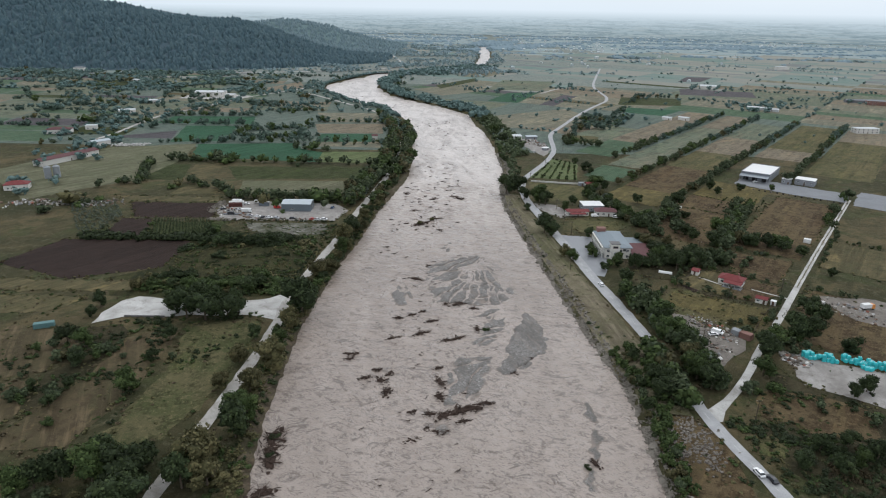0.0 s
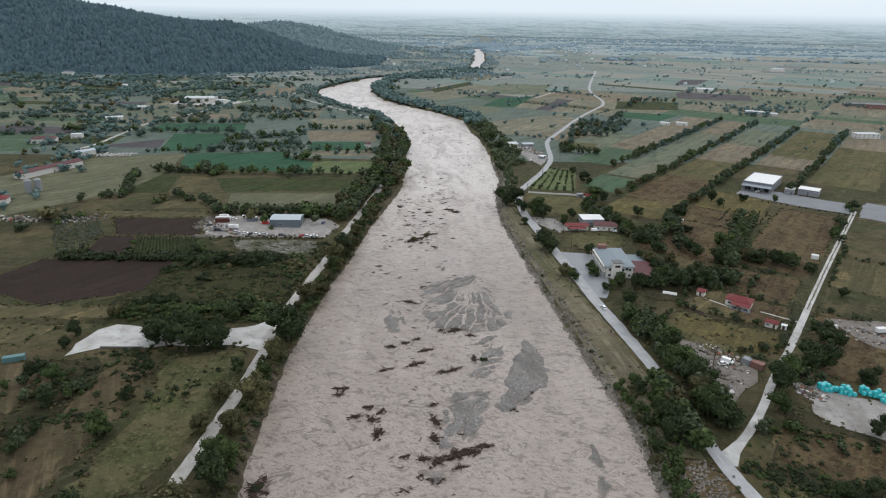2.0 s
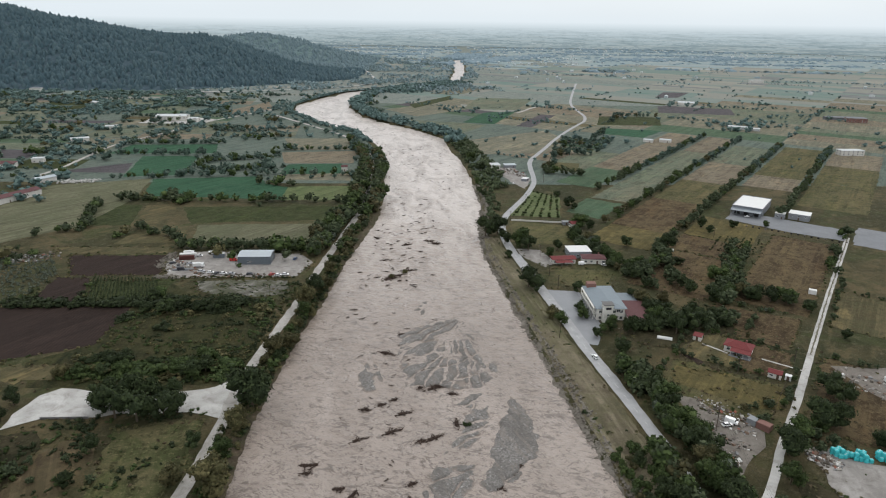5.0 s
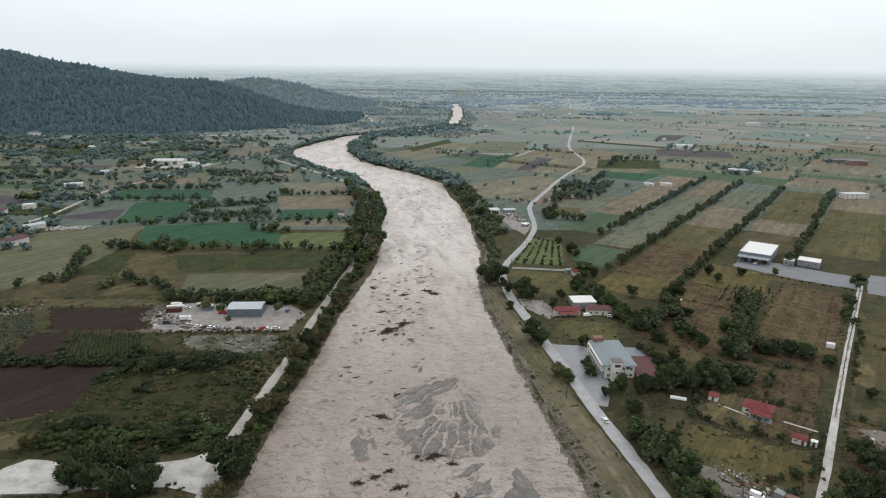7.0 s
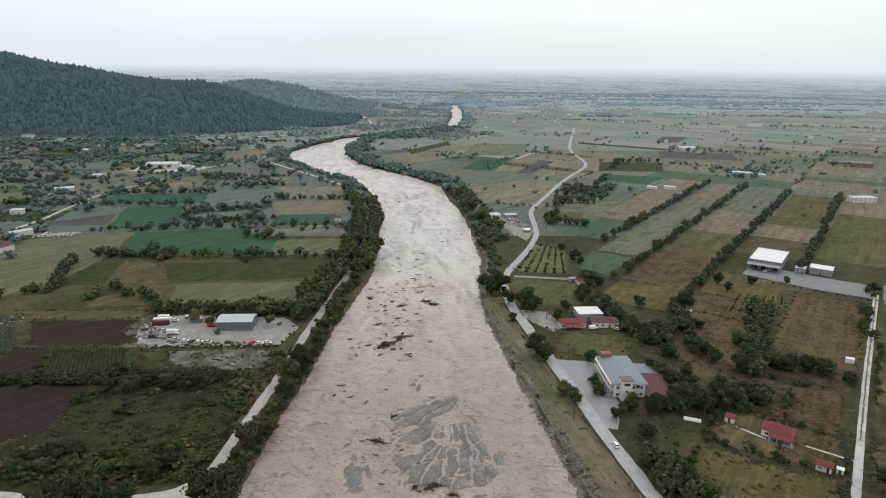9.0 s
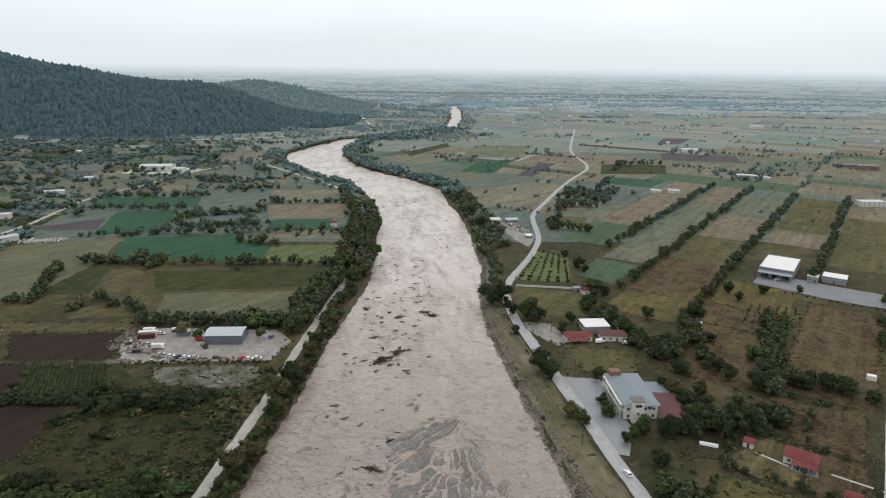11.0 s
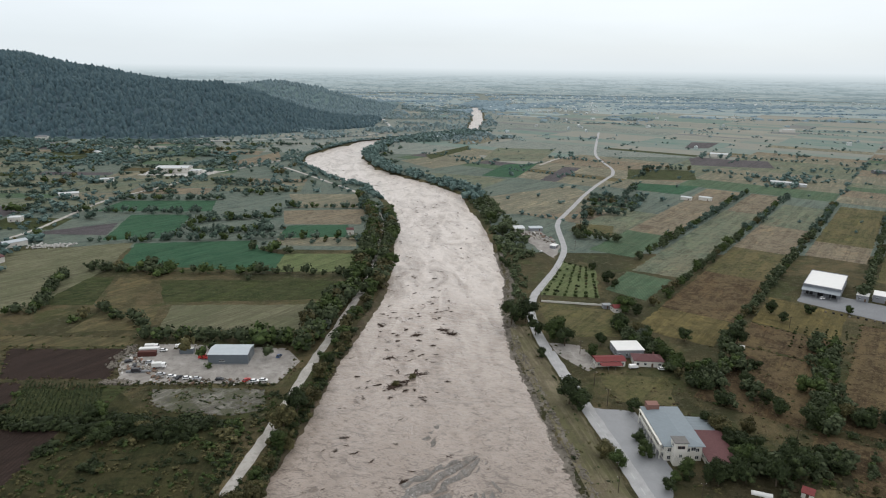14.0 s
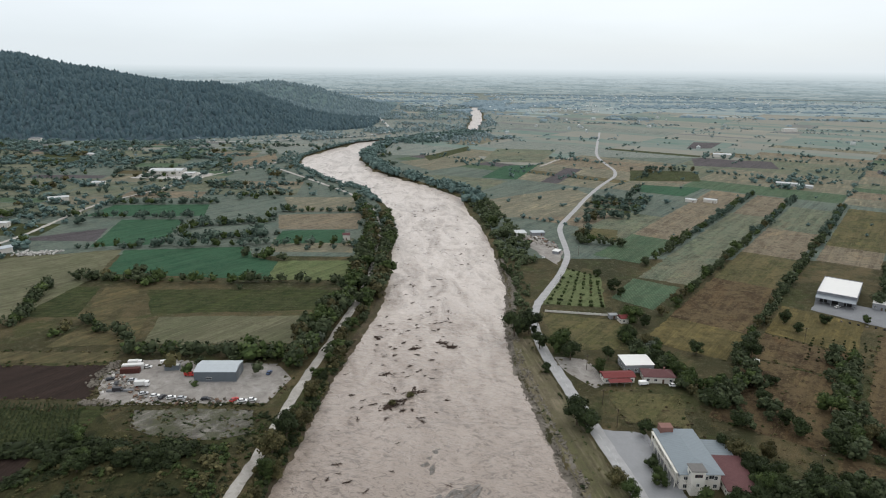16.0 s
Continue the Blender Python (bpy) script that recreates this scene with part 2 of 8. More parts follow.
def asphalt_mat():
    k = Mat("worn_grey_asphalt", 0.85, spec=0.3)
    a = k.ramp(k.noise(0.25, 4), (0.3, (0.265, 0.266, 0.27)), (0.7, (0.345, 0.346, 0.348)))
    a = k.mix(k.grey(k.noise(3.0, 4), 0.5, 0.7, 0, 0.4), a, (0.15, 0.15, 0.155))
    k.bump(k.noise(9, 2), 0.3, 0.02)
    return k.done(a)


def sheet_mat(name, col, pitch, turn, rough=0.45, metal=0.3):
    """Corrugated or standing-seam sheet metal with rust and dirt runs."""
    k = Mat(name, rough, metal)
    a = k.mix(k.noise(0.5, 4), tuple(0.82 * c for c in col), col)
    a = k.mix(k.grey(k.noise(2.5, 4, rough=0.7), 0.55, 0.8, 0, 0.5), a, tuple(0.55 * c for c in col))
    k.bump(k.wave(0.314 / pitch, turn, 0.0), 0.5, 0.05)
    return k.done(a)


def tile_mat(name, col):
    k = Mat(name, 0.85)
    a = k.mix(k.noise(0.8, 4), tuple(0.6 * c for c in col), col)
    a = k.mix(k.grey(k.noise(5, 3), 0.45, 0.7, 0, 0.5), a, tuple(0.45 * c for c in col))
    k.bump(k.cells(3.5), 0.6, 0.06)
    return k.done(a)


GRASS = ground_mat()
WATER = water_mat()
ASPHALT = asphalt_mat()
CHALK = gravel_mat("pale_crushed_stone", (0.36, 0.35, 0.33), (0.48, 0.47, 0.45), (0.62, 0.61, 0.59), 3.0)
DUST = gravel_mat("dusty_gravel", (0.30, 0.285, 0.262), (0.40, 0.382, 0.355), (0.51, 0.495, 0.465), 3.0)
YARD = gravel_mat("grey_gravel_yard", (0.20, 0.185, 0.172), (0.285, 0.268, 0.25), (0.40, 0.385, 0.365), 2.0)
DIRT = gravel_mat("grey_brown_dirt", (0.125, 0.110, 0.096), (0.185, 0.166, 0.146), (0.285, 0.262, 0.236), 1.2)
SHINGLE = shingle_mat()
ROCK = gravel_mat("bank_rubble", (0.112, 0.100, 0.083), (0.172, 0.155, 0.132), (0.26, 0.238, 0.206), 0.9)
OLD_ASPHALT = plain("old_forecourt_asphalt", (0.25, 0.258, 0.272), 0.55, worn=0.35, scale=0.15)
CONCRETE = plain("wet_concrete", (0.205, 0.215, 0.23), 0.7, worn=0.5, scale=0.12)
FIELDS = {
    "green": field_mat("young_green_crop", (0.028, 0.082, 0.046), (0.037, 0.095, 0.053), (0.050, 0.100, 0.058), 1.4, 0, wild=0.35),
    "lightgreen": field_mat("light_green_pasture", (0.092, 0.122, 0.052), (0.112, 0.136, 0.062), (0.135, 0.145, 0.072), 2.2, 88, wild=0.4),
    "darkrows": field_mat("dark_green_rows", (0.032, 0.046, 0.016), (0.041, 0.054, 0.019), (0.062, 0.064, 0.029), 3.0, 86, 0.4),
    "straw": field_mat("dry_straw_grass", (0.090, 0.076, 0.040), (0.124, 0.103, 0.056), (0.060, 0.060, 0.030)),
    "rust": field_mat("rusty_dry_weeds", (0.050, 0.035, 0.020), (0.076, 0.052, 0.029), (0.102, 0.077, 0.043), wild=0.75, alt=(0.142, 0.110, 0.054)),
    "brown": field_mat("ploughed_dark_soil", (0.034, 0.023, 0.019), (0.043, 0.029, 0.024), (0.031, 0.022, 0.019), 1.6, 2, 0.45, wild=0.4),
    "olive": field_mat("olive_meadow", (0.060, 0.064, 0.027), (0.080, 0.079, 0.035), (0.106, 0.092, 0.048), wild=0.6, alt=(0.132, 0.106, 0.052)),
    "tan": field_mat("dry_tan_weeds", (0.094, 0.072, 0.043), (0.130, 0.100, 0.061), (0.066, 0.055, 0.030), wild=0.6, lie=24, alt=(0.060, 0.058, 0.030)),
    "turf": field_mat("mown_green_turf", (0.049, 0.057, 0.023), (0.065, 0.071, 0.030), (0.104, 0.091, 0.048), wild=0.75, lie=12, comb=0.3),
    "yellow": field_mat("yellow_stubble", (0.105, 0.088, 0.036), (0.135, 0.110, 0.047), (0.076, 0.066, 0.030), wild=0.7),
}
WASTE = field_mat("weedy_gravel", (0.145, 0.137, 0.122), (0.205, 0.195, 0.176), (0.055, 0.060, 0.032), wild=0.8)
LEAF = {
    "dark": leaf_mat("dark_broadleaf", (0.020, 0.030, 0.013), (0.035, 0.050, 0.020), (0.060, 0.080, 0.031)),
    "mid": leaf_mat("mid_green_leaves", (0.029, 0.046, 0.015), (0.053, 0.079, 0.025), (0.088, 0.118, 0.039)),
    "olive": leaf_mat("olive_autumn_leaves", (0.048, 0.048, 0.021), (0.088, 0.082, 0.036), (0.145, 0.126, 0.060)),
    "silver": leaf_mat("silvery_olive_leaves", (0.055, 0.068, 0.050), (0.095, 0.112, 0.083), (0.14, 0.155, 0.118)),
    "dry": leaf_mat("dry_weeds", (0.06, 0.047, 0.026), (0.105, 0.083, 0.048), (0.16, 0.13, 0.08)),
    "belt": leaf_mat("hedgerow_leaves", (0.037, 0.052, 0.026), (0.065, 0.084, 0.042), (0.102, 0.124, 0.064), deep=0.45),
    # far to mist: haze put into the leaf colour, paler and bluer with distance
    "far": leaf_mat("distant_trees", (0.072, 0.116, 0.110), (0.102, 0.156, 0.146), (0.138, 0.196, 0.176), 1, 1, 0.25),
    "pale": leaf_mat("hazed_valley_woods", (0.172, 0.238, 0.252), (0.200, 0.268, 0.280), (0.234, 0.302, 0.310), 1, 1, 0.1),
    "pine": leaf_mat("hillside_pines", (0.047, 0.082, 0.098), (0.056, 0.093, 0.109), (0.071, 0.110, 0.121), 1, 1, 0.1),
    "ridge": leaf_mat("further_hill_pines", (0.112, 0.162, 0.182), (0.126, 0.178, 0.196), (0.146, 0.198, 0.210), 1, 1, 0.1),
    "hedge": leaf_mat("hazed_hedges", (0.042, 0.067, 0.054), (0.067, 0.099, 0.078), (0.102, 0.138, 0.104), deep=0.4),
    "mist": leaf_mat("hazed_far_woods", (0.140, 0.198, 0.232), (0.156, 0.216, 0.248), (0.178, 0.240, 0.268), 1, 1, 0.1),
    # darker copy of the dark broadleaf tones, the thicket's shade in its colour
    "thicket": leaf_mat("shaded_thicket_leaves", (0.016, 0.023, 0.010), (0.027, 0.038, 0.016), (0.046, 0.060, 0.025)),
}
BARK = plain("grey_brown_bark", (0.13, 0.10, 0.075), 0.95, worn=0.5, scale=3)
DRIFT = plain("wet_dark_driftwood", (0.058, 0.036, 0.026), 0.9, worn=0.55, scale=2)
PLASTER = plain("off_white_plaster", (0.62, 0.60, 0.56), 0.9, worn=0.2, scale=0.4)
WHITE = plain("white_painted_metal", (0.64, 0.64, 0.63), 0.5, worn=0.14, scale=0.5)
RED_TILE = tile_mat("red_roof_tiles", (0.185, 0.042, 0.042))
MAROON = tile_mat("faded_maroon_roof", (0.13, 0.058, 0.06))
SLATE = sheet_mat("blue_grey_sheet_roof", (0.19, 0.225, 0.25), 1.1, 88, 0.7, 0.0)
SHED_ROOF = sheet_mat("pale_blue_grey_sheet", (0.40, 0.44, 0.47), 1.0, 0, 0.7, 0.0)
SHED_WALL = sheet_mat("slate_blue_cladding", (0.15, 0.175, 0.20), 0.6, 0)
GLASS = Mat("dark_window_glass", 0.08, 0.0, 0.6).done((0.03, 0.035, 0.04))
RUBBER = plain("black_rubber", (0.025, 0.025, 0.025), 0.9)
RUST = plain("rusty_red_steel", (0.10, 0.035, 0.028), 0.8, worn=0.5)
# land of the middle distance, its colours paled and cooled as by haze
for kind_of, name, cs, row in (
    ("hay", "cut_hay_field", ((0.164, 0.154, 0.112), (0.206, 0.188, 0.138), (0.126, 0.128, 0.094)), 0),
    ("sage", "sage_green_meadow", ((0.084, 0.110, 0.077), (0.106, 0.131, 0.092), (0.142, 0.144, 0.102)), 0),
    ("clay", "reddish_clay_fallow", ((0.128, 0.105, 0.076), (0.160, 0.131, 0.094), (0.178, 0.156, 0.114)), 0),
    ("cabbage", "blue_green_vegetable_rows", ((0.058, 0.102, 0.060), (0.070, 0.115, 0.068), (0.098, 0.122, 0.076)), 2.0),
    ("tilled", "tilled_grey_soil", ((0.078, 0.070, 0.076), (0.092, 0.083, 0.088), (0.084, 0.079, 0.081)), 2.5),
):
    FIELDS[kind_of] = field_mat(name, *cs, row=row, turn=2, wild=0.42 if row else 0.62, alt=None if row else tuple(0.62 * v for v in cs[1]) if kind_of == "hay" else (0.158, 0.138, 0.094))
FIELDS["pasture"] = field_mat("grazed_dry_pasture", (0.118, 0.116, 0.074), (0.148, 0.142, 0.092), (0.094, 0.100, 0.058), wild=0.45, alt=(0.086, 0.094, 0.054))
FIELDS["bramble"] = field_mat("olive_bramble_ground", (0.020, 0.025, 0.010), (0.030, 0.034, 0.014), (0.050, 0.046, 0.021), wild=0.62, alt=(0.048, 0.037, 0.020), lie=4)
FIELDS["rank"] = field_mat("dark_rank_weeds", (0.027, 0.028, 0.014), (0.038, 0.036, 0.019), (0.058, 0.048, 0.028), wild=0.6)
# these four grounds carry the distance haze as paler, bluer base colour
FAR_MEADOW = field_mat("hazed_far_meadow", (0.142, 0.174, 0.158), (0.172, 0.194, 0.172), (0.200, 0.204, 0.178), wild=0.4, patch=0.008)
MID_MEADOW = field_mat("hazed_mid_grassland", (0.080, 0.110, 0.094), (0.104, 0.130, 0.108), (0.134, 0.148, 0.122), wild=0.4, patch=0.012)
FIELDS["pale"] = field_mat("hazed_hill_meadow", (0.092, 0.142, 0.148), (0.112, 0.165, 0.168), (0.140, 0.194, 0.188), wild=0.3)
UNDERWOOD = field_mat("hazed_forest_floor", (0.048, 0.075, 0.094), (0.056, 0.086, 0.104), (0.068, 0.097, 0.108), wild=0.2)


# ---- builders ----
def mesh_of(name, verts, faces, material, smooth=False):
    me = bpy.data.meshes.new(name)
    me.from_pydata([tuple(v) for v in verts], [], [tuple(f) for f in faces])
    for m in material if isinstance(material, (list, tuple)) else [material]:
        me.materials.append(m)
    if smooth:
        me.shade_smooth()
    me.update()
    return me


def part(name, bm, material, parent, label=""):
    """Links a bmesh or mesh as one mesh object under a thing or a part."""
    if isinstance(bm, bmesh.types.BMesh):
        me = bpy.data.meshes.new(name)
        bm.to_mesh(me)
        bm.free()
        me.materials.append(material)
    else:
        me = bm
    ob = new(name, me)
    ob.parent = parent
    if label:
        tagged(ob, label)
    return ob


def base(name, m, label, category, group="", kind=""):
    ob = new(name)
    ob.empty_display_size = 0.3
    ob.matrix_basis = m
    return tagged(ob, label, category, group, kind)


def box(x0, x1, y0, y1, z0, z1, bevel=0.0, bm=None):
    bm = bm or bmesh.new()
    got = bmesh.ops.create_cube(bm, size=1, matrix=Matrix.Translation(((x0 + x1) / 2, (y0 + y1) / 2, (z0 + z1) / 2)) @ Matrix.Diagonal((x1 - x0, y1 - y0, z1 - z0, 1)))
    if bevel:
        edges = list({e for v in got["verts"] for e in v.link_edges})
        bmesh.ops.bevel(bm, geom=edges, offset=bevel, segments=1, affect="EDGES", profile=0.5)
    return bm


def rod(a, b, r0, r1, sides=6, bm=None):
    bm = bm or bmesh.new()
    a, b = Vector(a), Vector(b)
    m = Matrix.Translation((a + b) / 2) @ (b - a).to_track_quat("Z", "Y").to_matrix().to_4x4()
    bmesh.ops.create_cone(bm, cap_ends=True, segments=sides, radius1=r0, radius2=r1, depth=(b - a).length, matrix=m)
    return bm


def between(line, y):
    """x on a polyline given as (y, x) pairs in rising y."""
    return np.interp(y, [p[0] for p in line], [p[1] for p in line])


def along(line, step):
    """Points and unit directions every step metres on a polyline."""
    p = np.array(line, float)
    d = np.hypot(*np.diff(p, axis=0).T)
    s = np.concatenate([[0], np.cumsum(d)])
    at = np.linspace(0, s[-1], max(2, int(s[-1] / step) + 1))
    xy = np.stack([np.interp(at, s, p[:, 0]), np.interp(at, s, p[:, 1])], 1)
    t = np.gradient(xy, axis=0)
    return xy, t / np.maximum(np.hypot(t[:, 0], t[:, 1])[:, None], 1e-9)


def softened(line, rounds=2):
    """A polyline with its corners cut round."""
    p = [np.array(q, float) for q in line]
    for _ in range(rounds):
        q = [p[0]]
        for a, b in zip(p, p[1:]):
            q += [a * 0.75 + b * 0.25, a * 0.25 + b * 0.75]
        p = q + [p[-1]]
    return p


def ribbon(name, line, width, z, material, uneven=0.0, step=4.0, cross=3):
    """A road surface along a polyline, with rough edges."""
    xy, t = along(softened(line), step)
    nrm = np.stack([t[:, 1], -t[:, 0]], 1)
    rng = np.random.default_rng(len(xy))
    verts, faces = [], []
    for i, (p, n) in enumerate(zip(xy, nrm)):
        for k in range(cross + 1):
            f = k / cross - 0.5
            off = (width(p) if callable(width) else width) * f + (rng.normal(0, uneven) if k in (0, cross) else 0)
            verts.append((*(p + n * off), z + 0.12 * (0.25 - f * f)))
    for i in range(len(xy) - 1):
        for k in range(cross):
            a = i * (cross + 1) + k
            faces.append((a, a + cross + 1, a + cross + 2, a + 1))
    return new(name, mesh_of(name, verts, faces, material, True))


def patch(name, corners, z, material, ragged=0.5, step=5.0, seed=1):
    """A flat piece of ground with slightly ragged edges."""
    rng = np.random.default_rng(seed)
    ring = []
    for a, b in zip(corners, corners[1:] + corners[:1]):
        a, b = np.array(a, float), np.array(b, float)
        n = max(1, int(np.hypot(*(b - a)) / step))
        for i in range(n):
            ring.append(a + (b - a) * i / n + rng.normal(0, ragged, 2) * (i > 0))
    bm = bmesh.new()
    if sum((p[0] * q[1] - q[0] * p[1]) for p, q in zip(ring, ring[1:] + ring[:1])) < 0:
        ring.reverse()
    f = bm.faces.new([bm.verts.new((*p, z)) for p in ring])
    f.normal_update()
    bmesh.ops.triangulate(bm, faces=[f], ngon_method="EAR_CLIP")
    return part(name, bm, material, None)


def inside(px, py, poly):
    """True for the points in a polygon."""
    px, py = np.asarray(px), np.asarray(py)
    hit = np.zeros(px.shape, bool)
    for (x0, y0), (x1, y1) in zip(poly, poly[1:] + poly[:1]):
        if y0 != y1:
            hit ^= ((y0 > py) != (y1 > py)) & (px < (x1 - x0) * (py - y0) / (y1 - y0) + x0)
    return hit


# ---- the plain, the river and the hills ----
LEFT_BANK = [(-400, -50), (146, -56), (191, -61), (254, -62.5), (288, -61), (334, -57), (376, -51), (427, -47), (470, -40), (527, -32), (603, -29), (733, -37), (842, -50), (949, -84), (999, -131), (1088, -178), (1146, -211), (1250, -223), (1363, -197), (1489, -158), (1540, -110), (1650, -20), (1790, 77), (2195, 112), (2762, 128), (3300, 230)]
RIGHT_BANK = [(-400, 60), (150, 66), (173, 68), (207, 69), (236, 65), (274, 60.5), (323, 55.5), (379, 49.5), (447, 43), (499, 44), (564, 52), (674, 50), (774, 44), (804, 37), (898, 31), (976, -8), (1044, -57), (1113, -96), (1236, -131), (1343, -130), (1473, -109), (1540, -85), (1650, 8), (1790, 102), (2195, 143), (2762, 169), (3300, 265)]
WATER_Z = -1.6


def axis(dense0, dense1, step, lo, hi):
    mid = list(np.arange(dense0, dense1, step))
    out, s, a = [], step, dense0
    while a > lo:
        s *= 1.25
        a -= s
        out.insert(0, a)
    b, s = dense1, step
    end = [b]
    while b < hi:
        s *= 1.25 if s < 120 else 1.0
        b += s
        end.append(b)
    return np.array(out + mid + end)


def fbm(x, y, scale, octaves=4, seed=0.0):
    """Smooth noise on arrays, about -1 to 1."""
    flat = [noise.fractal(Vector((a / scale + seed, b / scale - seed, seed)), 0.9, 2.0, octaves) for a, b in zip(np.ravel(x), np.ravel(y))]
    return np.array(flat).reshape(np.shape(x))


def grid_mesh(name, X, Y, Z, material, smooth=True):
    rows, cols = X.shape
    verts = np.stack([X.ravel(), Y.ravel(), Z.ravel()], 1)
    i, j = np.meshgrid(np.arange(rows - 1), np.arange(cols - 1), indexing="ij")
    a = (i * cols + j).ravel()
    faces = np.stack([a, a + 1, a + cols + 1, a + cols], 1)
    me = bpy.data.meshes.new(name)
    me.from_pydata(verts.tolist(), [], faces.tolist())
    me.materials.append(material)
    if smooth:
        me.shade_smooth()
    return me


def bank_distance(X, Y):
    return np.maximum(between(LEFT_BANK, Y) - X, X - between(RIGHT_BANK, Y))


def make_ground():
    xs, ys = axis(-270, 120, 3.0, -4600, 4600), axis(90, 900, 4.0, -900, 4640)
    X, Y = np.meshgrid(xs, ys)
    d = bank_distance(X, Y)
    d = np.where(Y > 3290, 40.0, d)
    d = d + np.where(np.abs(d) < 30, 1.3 * fbm(X, Y, 9, 3, 1.7), 0)
    s = np.clip((d + 2.0) / 5.0, 0, 1)
    Z = -4.0 + 4.0 * s * s * (3 - 2 * s)
    ob = new("ground", grid_mesh("ground", X, Y, Z, GRASS))
    tagged(ob, "flat farmland of rough grass and bare soil", "ground", kind="structure")


def make_water():
    ys = np.concatenate([np.arange(-300, 120, 12), np.arange(120, 520, 0.7), np.arange(520, 1000, 2.5), np.arange(1000, 3300, 14)])
    w = np.linspace(0, 1, 140)
    Y, W = np.meshgrid(ys, w, indexing="ij")
    lo, hi = between(LEFT_BANK, ys)[:, None] - 2, between(RIGHT_BANK, ys)[:, None] + 2
    X = lo + (hi - lo) * W
    near = np.clip((1400 - Y) / 900, 0, 1)
    Z = np.zeros_like(X)
    sel = near > 0
    crest = 1 - 2.2 * np.abs(fbm(0.55 * X[sel], Y[sel] + 0.3 * X[sel], 5.5, 2, 12.3))
    Z[sel] = 0.30 * fbm(X[sel] * 0.6, Y[sel], 7.0, 3, 3.1) + 0.20 * np.maximum(crest, 0) ** 2 + 0.12 * fbm(0.6 * X[sel], Y[sel] + 0.3 * X[sel], 2.4, 2, 7.7)
    # short steep ripples bend across the fast water under the east bank
    arcs = np.clip(1.6 * fbm(X[sel], 0.6 * Y[sel], 22, 2, 21.0) + 0.25, 0, 1) * np.exp(-((X[sel] - 44) / 15) ** 2) * np.clip((330 - Y[sel]) / 80, 0, 1)
    Z[sel] += 0.12 * arcs * np.sin(2 * math.pi * (Y[sel] + 0.5 * X[sel] - 0.012 * (X[sel] - 40) ** 2) / 3.1 + 3.0 * fbm(X[sel], Y[sel], 14, 2, 5.0))
    rapid = np.exp(-((Y - 470 + 0.5 * X) / 90) ** 2) + np.exp(-((Y - 800) / 120) ** 2)
    Z = WATER_Z + Z * near * (1.1 + 0.8 * rapid)
    ob = new("river", grid_mesh("river", X, Y, Z, WATER))
    tagged(ob, "wide river in flood with muddy pinkish-brown rippled water", "river", kind="structure")


def hill_height(X, Y):
    """Two wooded ridges that end at the river's bend."""
    h = np.zeros_like(X)
    crest = np.interp(X, [-2600, -1500, -1225, -1070, -983, -910, -690, -650, -568, -485, -402, -319, -250, -150], [215, 200, 174, 146, 135, 120, 101, 99, 79, 58, 26, 9, 3, 0])
    mid = np.interp(X, [-2600, -1100, -500, -150], [2050, 1950, 1960, 1880])
    foot = np.interp(X, [-2600, -870, -560, -410, -240, -120], [1420, 1440, 1450, 1560, 1700, 1760])
    t = np.clip((Y - foot) / np.maximum(mid - foot, 50), 0, 1)
    back = np.clip((2700 - Y) / 650, 0, 1)
    h = crest * np.sin(t * math.pi / 2) ** 1.25 * np.where(Y > mid, back, 1)
    c2 = np.interp(X, [-1800, -1100, -817, -690, -600, -517, -430, -330, -250, -150], [45, 55, 74, 94, 92, 78, 56, 30, 13, 0])
    t2 = np.exp(-((Y - 2750) / 330) ** 2)
    return np.maximum(h, c2 * t2)


def make_hills():
    X, Y = np.meshgrid(np.linspace(-2500, -100, 100), np.linspace(1380, 3500, 90))
    h = hill_height(X, Y)
    Z = h + np.clip(h / 60, 0, 1) * (11 * fbm(X, Y, 190, 4, 5.2)) - 1.0 - 6 * (h < 0.4)
    k = 42
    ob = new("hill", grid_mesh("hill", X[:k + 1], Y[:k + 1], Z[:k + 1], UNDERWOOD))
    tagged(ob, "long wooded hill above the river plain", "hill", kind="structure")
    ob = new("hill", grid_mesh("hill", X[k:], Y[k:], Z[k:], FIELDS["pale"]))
    tagged(ob, "lower hill with haze-paled meadows and open woods", "hill", kind="structure")
    return X, Y, Z


